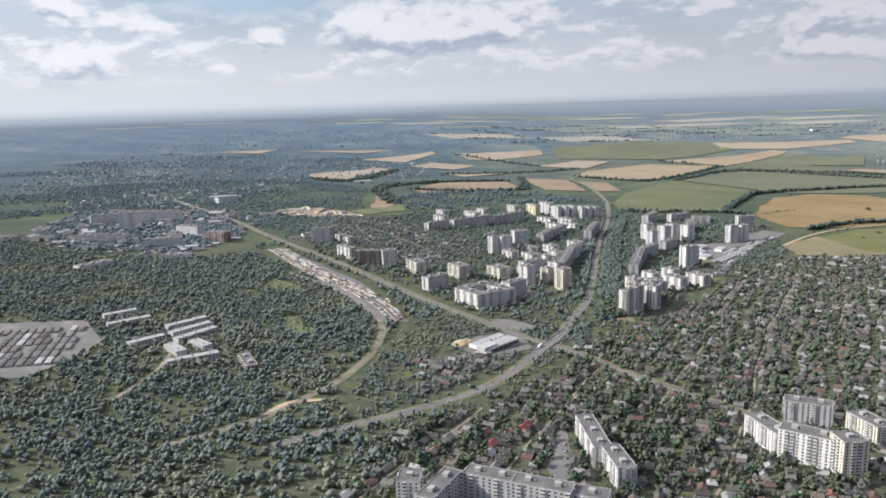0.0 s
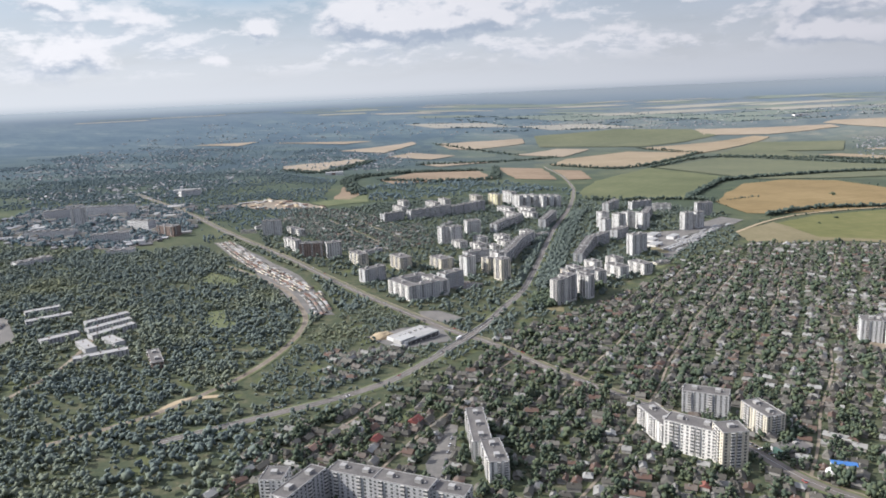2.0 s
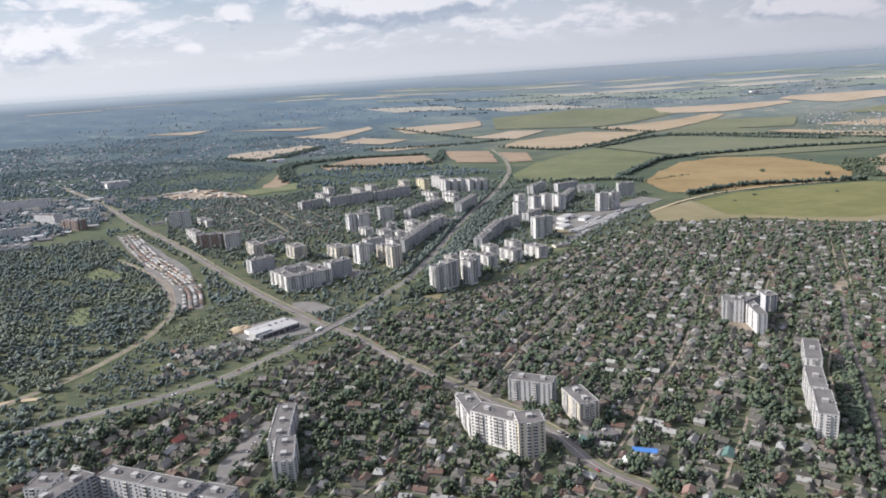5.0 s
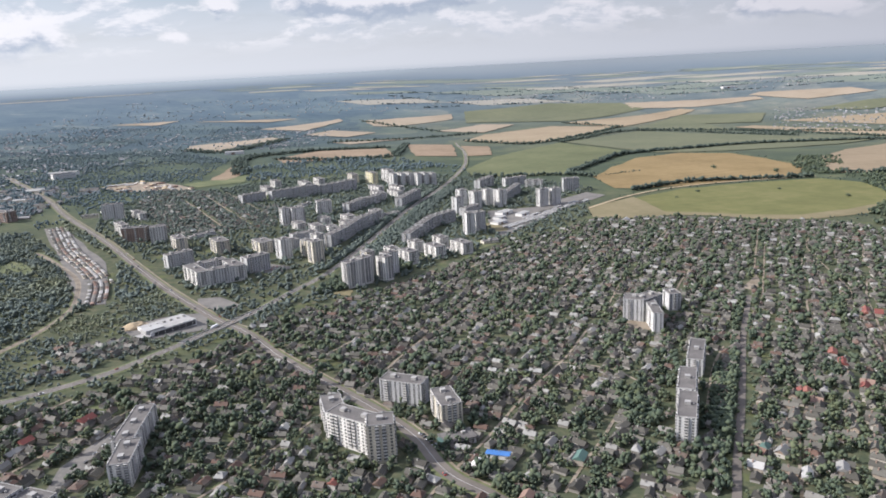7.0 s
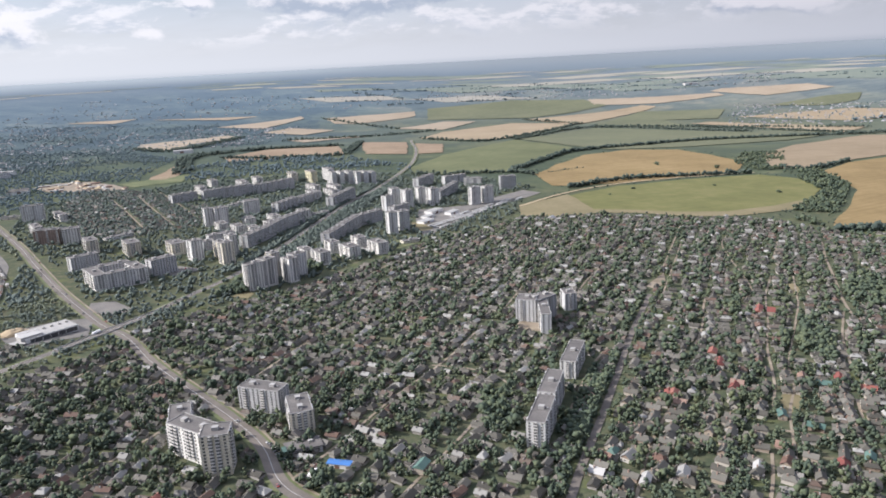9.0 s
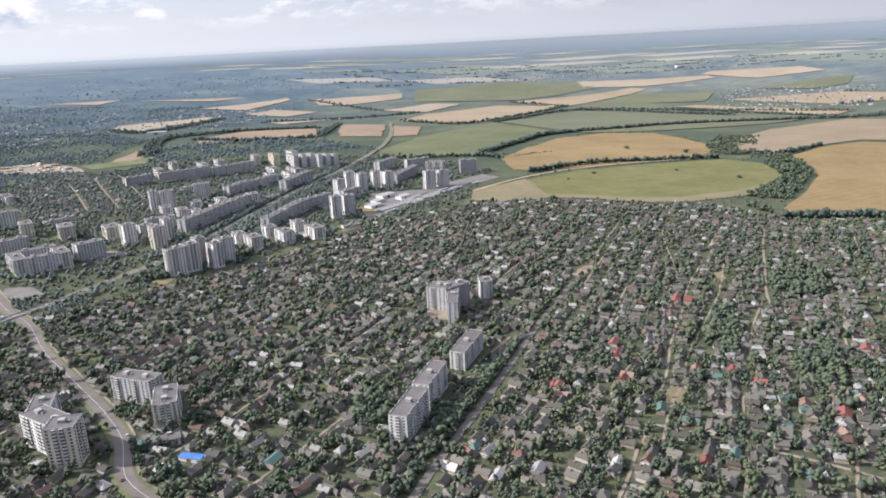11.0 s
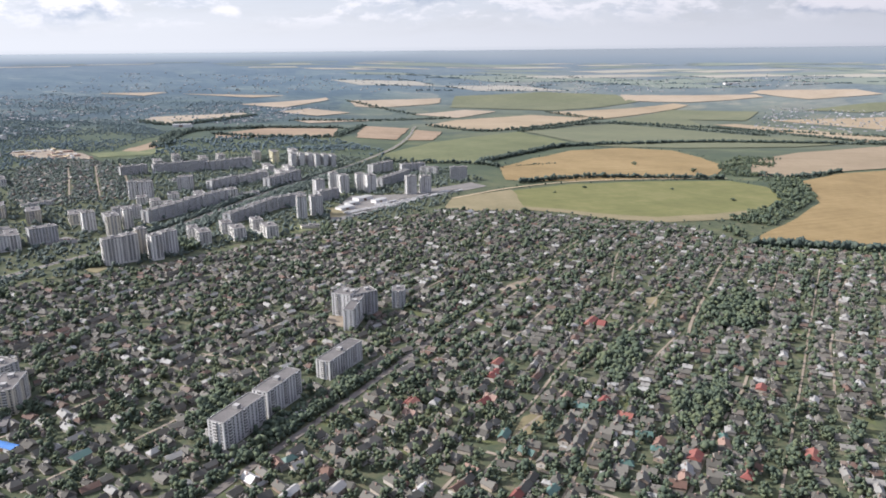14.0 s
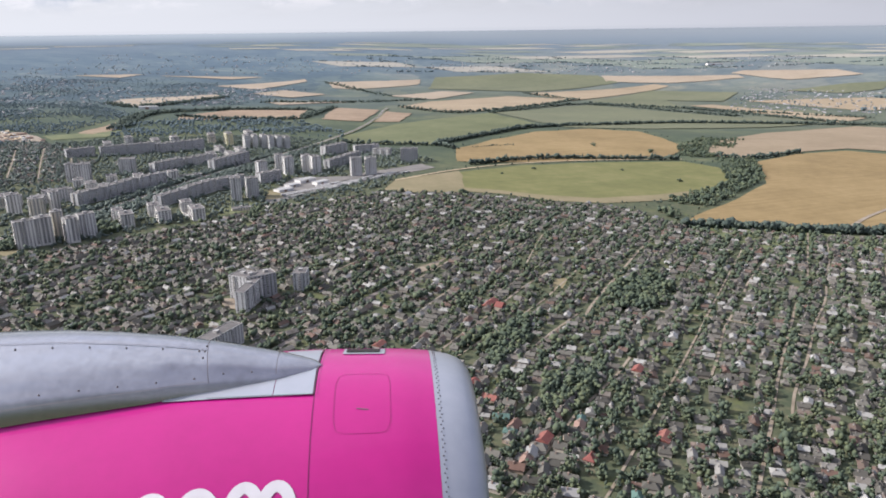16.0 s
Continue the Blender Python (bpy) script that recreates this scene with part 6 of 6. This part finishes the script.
# landmark roofs among the gardens
for x, y, l, w, h, rm, words in ((331, 381, 9, 6, 3.6, tin_green, "house with a green tin roof"), (442, 360, 10, 5, 3, tin_white, "workshop with a white tin roof"),
                                 (463, 365, 9, 6, 3, tin_white, "house with a white tin roof"), (491, 456, 7, 6, 3.4, tile_red, "house with a red tiled roof"), (543, 521, 9, 6, 3.4, tile_red, "long house with a red tiled roof"),
                                 (540, 502, 12, 6, 3, tile_red, "long house with a red tiled roof"), (619, 608, 17, 6, 3.2, tile_red, "long hall with a red tiled roof"), (627, 603, 6, 9, 3.4, tile_red, "wing with a red tiled roof"),
                                 (606, 470, 7, 6, 3.4, tile_red, "house with a red tiled roof"), (643, 409, 9, 7, 3.4, tile_red, "house with a broad red roof"), (710, 497, 8, 6, 3.6, tile_red, "house with a red tiled roof"),
                                 (706, 415, 10, 7, 3.4, tile_red, "house with a broad red roof"), (203, 362, 6, 5, 3, tile_red, "house with a red tiled roof"), (298, 345, 7, 6, 3.6, tile_brown, "house with an orange-brown roof"),
                                 (-11, 401, 13, 5.5, 3, tile_brown, "long store with a rusty brown roof"), (10, 420, 9, 5, 3, tin_white, "store with a white tin roof"), (23, 410, 7, 6, 3.5, tile_red, "brick house with a red roof"),
                                 (45, 436, 9, 7, 3.6, tile_red, "brick house with a red roof"), (737, 483, 8, 5, 3, tin_white, "house with a white tin roof"), (503, 368, 8, 5, 3, tin_white, "house with a white tin roof"),
                                 (519, 997, 11, 8, 4, tin_white, "house with a white roof by the meadow"), (276, 377, 7, 6, 2.6, pale_panel, "low pale kiosk beside the avenue"), (262, 424, 12, 8, 3, roof_grey, "low shop with a flat grey roof")):
    shed("garden_house", x, y, 63 if l > w else 153, l, w, h, house_wall, rm, words + " among gardens", "house", "houses of the garden quarter", 0.6)

# farmland towards the horizon: a patchwork of fields with tree belts along their edges
def draw_in(x, y):
    """Where a far point of the land stands once the distance is drawn together."""
    dx, dy = x - MID[0], y - MID[1]
    far = np.maximum(np.hypot(dx, dy), 1.0)
    k = np.maximum(far - NEAR_R, 0)
    d = np.where(far > NEAR_R, NEAR_R + FAR_R * k / (k + FAR_R), far)
    return MID[0] + dx * d / far, MID[1] + dy * d / far, d / far


def farmland():
    rg = np.random.RandomState(21)
    c, t = math.cos(radians(24)), math.sin(radians(24))
    us = np.cumsum(rg.uniform(420, 1300, 34)) - 13500
    vs = np.cumsum(rg.uniform(260, 820, 44)) - 2500
    gu, gv = np.meshgrid(us, vs, indexing="ij")
    gu, gv = gu + rg.normal(0, 70, gu.shape), gv + rg.normal(0, 45, gv.shape)
    gx, gy = 300 + gu * c - gv * t, gu * t + gv * c
    patches = {}
    tx, ty = [], []
    for i in range(len(us) - 1):
        for j in range(len(vs) - 1):
            q = [(gx[a, b], gy[a, b]) for a, b in ((i, j), (i + 1, j), (i + 1, j + 1), (i, j + 1))]
            mx, my = sum(p[0] for p in q) / 4, sum(p[1] for p in q) / 4
            far, az = math.hypot(mx - MID[0], my - MID[1]), math.atan2(mx - MID[0], my - MID[1])
            if far < 2500 or far > 17000 or abs(az) > 0.85:
                continue
            drift = math.sin(mx * .0009 + 1.1) + math.sin(my * .0007 + mx * .0004)
            chance = float(np.interp(az, (-.6, -.25, 0.0, .3, .8), (.10, .18, .42, .62, .50))) + .10 * drift
            pick = rg.rand()
            s = np.linspace(0, 1, 7)
            a, b = np.meshgrid(s, s, indexing="ij")
            px = (q[0][0] * (1 - a) + q[1][0] * a) * (1 - b) + (q[3][0] * (1 - a) + q[2][0] * a) * b
            py = (q[0][1] * (1 - a) + q[1][1] * a) * (1 - b) + (q[3][1] * (1 - a) + q[2][1] * a) * b
            x, y, k = draw_in(px.ravel(), py.ravel())
            if not off_fields(x, y).all() or (inside(x, y, DEEP_WOOD) | inside(x, y, FAR_WOOD)).any():
                continue
            if pick < chance:
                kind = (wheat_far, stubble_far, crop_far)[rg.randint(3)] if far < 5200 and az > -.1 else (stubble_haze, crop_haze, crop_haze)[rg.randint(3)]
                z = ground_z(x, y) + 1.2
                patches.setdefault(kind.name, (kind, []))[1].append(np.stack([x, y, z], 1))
            if far < 9000 and az > -.12 and pick < chance + .2:
                for e in (0, 1):
                    n = int(math.hypot(q[e + 1][0] - q[e][0], q[e + 1][1] - q[e][1]) / 22)
                    w = rg.rand(n)
                    w = w[np.sin(w * 9 + i * 1.3 + j) > -.5]
                    tx.append(q[e][0] + (q[e + 1][0] - q[e][0]) * w + rg.normal(0, 7, len(w)))
                    ty.append(q[e][1] + (q[e + 1][1] - q[e][1]) * w + rg.normal(0, 7, len(w)))
    cell = np.array([(i * 7 + j, (i + 1) * 7 + j, (i + 1) * 7 + j + 1, i * 7 + j + 1) for i in range(6) for j in range(6)])
    for kind, sheets in patches.values():
        f = np.concatenate([cell + 49 * n for n in range(len(sheets))])
        tagged(new("far_farmland", mesh_np("far_farmland", np.concatenate(sheets), f, [kind])), "patchwork of hazy fields reaching to the horizon", "fields", kind="stuff")
    x, y, k = draw_in(np.concatenate(tx), np.concatenate(ty))
    keep = off_fields(x, y)
    x, y, k = x[keep], y[keep], k[keep]
    n = len(x)
    size = rg.uniform(4.5, 8.5, n) * k
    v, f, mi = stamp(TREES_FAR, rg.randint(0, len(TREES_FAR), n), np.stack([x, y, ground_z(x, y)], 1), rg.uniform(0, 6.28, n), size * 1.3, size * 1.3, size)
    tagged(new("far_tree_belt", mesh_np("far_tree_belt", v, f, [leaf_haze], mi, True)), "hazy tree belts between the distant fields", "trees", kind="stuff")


farmland()

# far villages
vx, vy = [], []
for poly, n in (([(-581, 1900), (-808, 2872), (-566, 2917), (-421, 2007)], 90), ([(-904, 1449), (-1382, 2563), (-1023, 2599), (-614, 1464)], 110), ([(1460, 2575), (1794, 3278), (2294, 2978), (1921, 2409)], 260),
                ([(-560, 1470), (-900, 1500), (-800, 1900), (-500, 1900)], 150), ([(-1300, 1900), (-1500, 3000), (-900, 3200), (-700, 2100)], 260), ([(-420, 2150), (-560, 3000), (-120, 3050), (-160, 2250)], 160),
                ([(-1500, 3200), (-1300, 3900), (300, 4100), (300, 3750), (-500, 3500)], 240), ([(300, 3800), (500, 4150), (2300, 3850), (2200, 3650)], 260)):
    xs, ys = [p[0] for p in poly], [p[1] for p in poly]
    x, y = rs.uniform(min(xs), max(xs), n * 2), rs.uniform(min(ys), max(ys), n * 2)
    ok = inside(x, y, poly)
    vx.append(x[ok]), vy.append(y[ok])
vx, vy = np.concatenate(vx), np.concatenate(vy)
n = len(vx)
v, f, mi = stamp([house_template(False)], np.zeros(n, int), np.stack([vx, vy, ground_z(vx, vy)], 1), rs.uniform(0, 3.14, n), rs.uniform(5, 12, n), rs.uniform(4, 6.5, n), rs.uniform(1.3, 2.2, n))
tagged(new("far_village", mesh_np("far_village", v, f, [roofs_far, roofs_far], mi)), "scattered pale roofs of far villages", "houses", kind="stuff")
ok = off_fields(vx, vy)
tx, ty = (vx + rs.normal(0, 25, n))[::2], (vy + rs.normal(0, 25, n))[::2]
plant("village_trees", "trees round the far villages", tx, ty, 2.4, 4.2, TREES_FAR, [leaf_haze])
for x, y, l in ((1790, 3800, 70), (-560, 1640, 60), (-300, 2080, 50)):
    shed("far_hall", x, y, 10, l, 20, 8, pale_panel, tin_white, "long white hall in the fields", "hall", "", 0.1)


# flat pavilion by the avenue, lone bushes and a strip of scrub in the fields
top = tagged(new("shop_pavilion"), "flat-roofed grey shop pavilion beside the avenue", "shop", "")
top.matrix_basis = pose(266.5, 406.5, gz(266.5, 406.5), 0, 0, 19)
box_part("wall", (-9.5, -5.5, -1.5, 9.5, 5.5, 3.4), grey_panel, top)
roof = box_part("roof", (-10, -6, 3.4, 10, 6, 3.9), roof_grey, top)
box_part("roof_unit", (3, 0, 3.9, 5.5, 2, 4.9), concrete, roof)
box_part("shop_window", (-8, -5.58, .5, 8, -5.48, 2.6), glass_dark, top)
box_part("entrance", (-11.8, -5.0, -1.5, -9.5, 1.0, 4.4), tin_green, top, "dark teal entrance porch")
for x, y, sc in ((846, 1535, 6.0), (943, 1458, 6.5), (703, 1232, 3.5), (846, 1241, 3.2), (915, 1154, 4.0), (650, 1180, 2.5)):
    top = tagged(new("bush"), "lone dark bush standing in the field", "bush", "bushes in the fields")
    top.matrix_basis = pose(x, y, gz(x, y), 0, 0, x) @ Matrix.Diagonal((sc * 1.5, sc, sc * .7, 1))
    for name, me in (("trunk", TRUNK), ("crown", TREE_MESHES[int(x) % 6])):
        ob = new(name, me)
        ob.parent = top
hx, hy = belt([(606, 1466), (645, 1495), (684, 1517)], 10, 2.5)
plant("field_scrub", "low dark scrub along a ditch in the wheat", hx, hy, 1.2, 2.2, TREES_FAR, [leaf_belt])


# ---- the aircraft's engine ----
pink = material("magenta_paint", even((0.330, 0.007, 0.140), (0.385, 0.009, 0.162)), 2.0, 20.0, 0.30, spec=0.3, coat=0.25)
alu = material("brushed_aluminium", even((0.34, 0.335, 0.34), (0.41, 0.405, 0.41), (0.46, 0.455, 0.46)), 3.0, 25.0, 0.20, metal=1.0, spec=0.5)
lip_metal = material("lip_metal", even((0.327, 0.348, 0.378), (0.387, 0.399, 0.428)), 3.0, 18.0, 0.34, metal=0.5, spec=0.5)
seam = material("dark_seam", even((0.07, 0.06, 0.065), (0.11, 0.10, 0.105)), 5, 30, 0.7)
# near-black that stands for the shade inside the air slot
slot_shade = material("slot_shadow", even((0.012, 0.010, 0.010), (0.025, 0.02, 0.02)), 5, 30, 0.9)
letter = material("white_letter", even((0.459, 0.442, 0.459), (0.510, 0.493, 0.510)), 4, 20, 0.4)
magenta_seam = material("magenta_seam", even((0.22, 0.014, 0.10), (0.25, 0.018, 0.115)), 2, 9, .4)
PROFILE = [(-3.6, .64), (-3.2, .74), (-2.4, .82), (-1.6, .85), (-1.0, .855), (-.6, .85), (-.28, .835), (-.16, .82), (-.08, .80), (-.03, .775), (.005, .735), (0.0, .70)]


def cowl_radius(x):
    return float(np.interp(x, [p[0] for p in PROFILE[:-1]], [p[1] for p in PROFILE[:-1]]))


def on_cowl(x, q, lift=0.0):
    """A point of the cowl's skin: x along the axis, q degrees round it (90 is the top, 180 the cabin's side)."""
    r = cowl_radius(x) + lift
    return Vector((x, math.cos(radians(q)) * r, math.sin(radians(q)) * r))


def cowl_patch(name, x0, x1, q0, q1, lift, mat, top, label="", nx=24, nq=96, shape=None):
    """A curved sheet on the skin between two stations and two angles."""
    bm = bmesh.new()
    rows = []
    for i in range(nx + 1):
        x = x0 + (x1 - x0) * i / nx
        row = []
        for j in range(nq + 1):
            t = j / nq
            row.append(bm.verts.new(on_cowl(x, q0 + (q1 - q0) * t, lift) if shape is None else shape(x, t)))
        rows.append(row)
    for a, b in zip(rows, rows[1:]):
        for j in range(nq):
            f = bm.faces.new((a[j], a[j + 1], b[j + 1], b[j]))
            f.smooth = True
    bmesh.ops.remove_doubles(bm, verts=bm.verts[:], dist=1e-5)
    bmesh.ops.recalc_face_normals(bm, faces=bm.faces[:])
    return part(name, bm, mat, top, label)


def cowl_line(name, pts, width, mat, top, lift=0.0015, surf=on_cowl):
    """A narrow seam that follows the skin through (x, q) points."""
    bm = bmesh.new()
    rows = []
    fine = []
    for (xa, qa), (xb, qb) in zip(pts, pts[1:]):
        fine += [(xa + (xb - xa) * k / 10, qa + (qb - qa) * k / 10) for k in range(10)]
    fine.append(pts[-1])
    for i, (x, q) in enumerate(fine):
        a, b = surf(*fine[max(0, i - 1)], lift), surf(*fine[min(len(fine) - 1, i + 1)], lift)
        p = surf(x, q, lift)
        side = (b - a).cross(Vector((0, p.y, p.z))).normalized() * width / 2
        rows.append((bm.verts.new(p + side), bm.verts.new(p - side)))
    for a, b in zip(rows, rows[1:]):
        bm.faces.new((a[0], a[1], b[1], b[0]))
    return part(name, bm, mat, top)


def fairing_shape(x, t, lift=0.0):
    """The pylon's fairing: a swelling on top of the cowl that widens and rises aft."""
    s = min(1.0, max(0.0, (-.60 - x) / 1.5))
    half = float(np.interp(s, (0, .02, .109, .267, .4, 1), (.3, 3.2, 7.4, 11.4, 13.8, 17.8))) + 5 * max(0.0, (-.60 - x) - .5)
    q = 88 + (2 * t - 1) * min(half, 30)
    bump = math.cos((t - .5) * math.pi) ** 0.55 if 0 < t < 1 else 0.0
    h = float(np.interp(s, (0, .015, .06, .133, .25, .38, .52, .65, .78, 1), (0, .014, .034, .060, .098, .136, .165, .183, .196, .205))) * bump + .004 + lift
    return on_cowl(x, q, h)


def aircraft_engine():
    top = tagged(new("aircraft_engine"), "magenta jet engine nacelle with a silver lip and pylon fairing", "jet engine")
    top.matrix_basis = pose(606.48, 81.83, 171.75, 0, -1.0, 6.4)
    cowl_patch("fan_cowl", -3.6, -.612, 0, 360, 0, pink, top, "magenta painted fan cowl")
    cowl_patch("inlet_cowl", -.608, -.1645, 0, 360, 0, pink, top, "magenta painted inlet cowl", 12)
    # lip, rolled over into the duct
    bm = bmesh.new()
    ring = [(-.164, .8205), (-.12, .811), (-.08, .80), (-.05, .787), (-.03, .775), (-.012, .757), (0, .735), (.003, .715), (0, .695), (-.02, .672), (-.06, .655), (-.14, .645)]
    rows = [[bm.verts.new((x, math.cos(a) * r, math.sin(a) * r)) for a in np.linspace(0, 2 * math.pi, 96, endpoint=False)] for x, r in ring]
    for a, b in zip(rows, rows[1:]):
        for j in range(96):
            bm.faces.new((a[j], a[(j + 1) % 96], b[(j + 1) % 96], b[j])).smooth = True
    bmesh.ops.recalc_face_normals(bm, faces=bm.faces[:])
    lip = part("lip", bm, lip_metal, top, "bare silver inlet lip")
    bm = bmesh.new()
    rows = [[bm.verts.new((x, math.cos(a) * r, math.sin(a) * r)) for a in np.linspace(0, 2 * math.pi, 48, endpoint=False)] for x, r in ((-.14, .645), (-.5, .66), (-.8, .66))]
    for a, b in zip(rows, rows[1:]):
        for j in range(48):
            bm.faces.new((a[j], b[j], b[(j + 1) % 48], a[(j + 1) % 48]))
    bm.faces.new(rows[-1])
    part("inlet_duct", bm, roof_grey, top)
    bm = bmesh.new()
    bmesh.ops.create_cone(bm, cap_ends=True, segments=32, radius1=.60, radius2=.42, depth=.5, matrix=Matrix.Translation((-3.8, 0, 0)) @ Matrix.Rotation(radians(-90), 4, "Y"))
    part("nozzle", bm, alu, top)
    # fairing with its seams and screws
    fairing = cowl_patch("pylon_fairing", -3.5, -.602, 0, 0, 0, alu, top, "bare aluminium pylon fairing", 110, 28, fairing_shape)
    cowl_patch("nose_panel", -.76, -.615, 74, 102.2, .0055, lip_metal, top, "pale square panel before the fairing", 4, 16)
    cowl_patch("side_panel", -1.16, -.763, 84, 102.2, .0055, lip_metal, top, "pale side panel", 6, 8)

    def on_fairing(x, t, lift):
        return fairing_shape(x, t, lift)
    for pts in (((-2.3, .61), (-1.9, .60), (-1.5, .60), (-1.02, .62), (-1.0, .97)), ((-1.02, .62), (-1.04, .3)), ((-.762, .05), (-.762, .95)), ((-2.3, .97), (-1.5, .965), (-1.01, .955))):
        cowl_line("fairing_seam", pts, .0025, seam, fairing, .003, on_fairing)
    bm = bmesh.new()
    for x, t in [(-1.05 - k * .13, .645) for k in range(8)] + [(-1.05 - k * .13, .925) for k in range(8)] + [(-1.03, .55 + k * .09) for k in range(3)] + [(-.85, .9), (-.95, .9)]:
        bmesh.ops.create_icosphere(bm, subdivisions=1, radius=.0042, matrix=Matrix.Translation(fairing_shape(x, t, .001)))
    tagged(part("screw_heads", bm, seam, fairing, "dark screw heads"), kind="stuff")
    # seams, door and slot on the cowl
    cowl_line("cowl_seam", [(-.61, 102), (-.61, 140), (-.61, 200), (-.61, 260)], .0026, magenta_seam, top)
    cowl_line("nose_seam", [(-.61, 72), (-.61, 102)], .003, seam, top, .008)
    cowl_line("nose_seam", [(-.61, 102.3), (-.78, 102.0), (-1.0, 102)], .003, seam, top, .008)
    door = [(-.50, 93.5), (-.36, 93.5), (-.335, 95), (-.33, 98), (-.33, 112), (-.345, 114.5), (-.37, 115), (-.50, 115), (-.525, 114), (-.535, 111), (-.535, 98), (-.525, 95), (-.50, 93.5)]
    hatch = cowl_line("access_door", door, .0018, magenta_seam, top)
    cowl_line("door_marking", [(-.452, 107.4), (-.41, 107.9)], .005, seam, hatch)
    slot = cowl_patch("slot_frame", -.525, -.352, 71.5, 79.3, .003, lip_metal, top, "pale frame round the air slot", 4, 6)
    # the slot's opening is a patch on the skin, its shade painted
    cowl_patch("air_slot", -.512, -.372, 72.8, 77.6, .006, slot_shade, slot, "dark air slot", 4, 6)
    bm = bmesh.new()
    for q in np.arange(40, 250, 2.2):
        for k, x in enumerate((-.150, -.143)):
            c = on_cowl(x, q + k * 1.1, .0005)
            bmesh.ops.create_icosphere(bm, subdivisions=1, radius=.0032, matrix=Matrix.Translation(c))
    tagged(part("rivets", bm, seam, lip, "double row of rivets on the lip"), kind="stuff")
    # rounded white marks low on the side, plain shapes
    for mid, half, top_q in ((-.71, .046, 127.0), (-.815, .046, 127.0), (-.965, .055, 127.8), (-1.115, .055, 128.2)):
        arch = [(mid + half, 152)] + [(mid + half * math.cos(a), top_q + 5.2 * (1 - math.sin(a))) for a in np.linspace(0, math.pi, 13)] + [(mid - half, 152)]
        cowl_line("white_mark", arch, .040, letter, top, .002)
    cowl_line("white_mark", [(-1.385, 150), (-1.385, 129.5)], .034, letter, top, .002)



aircraft_engine()
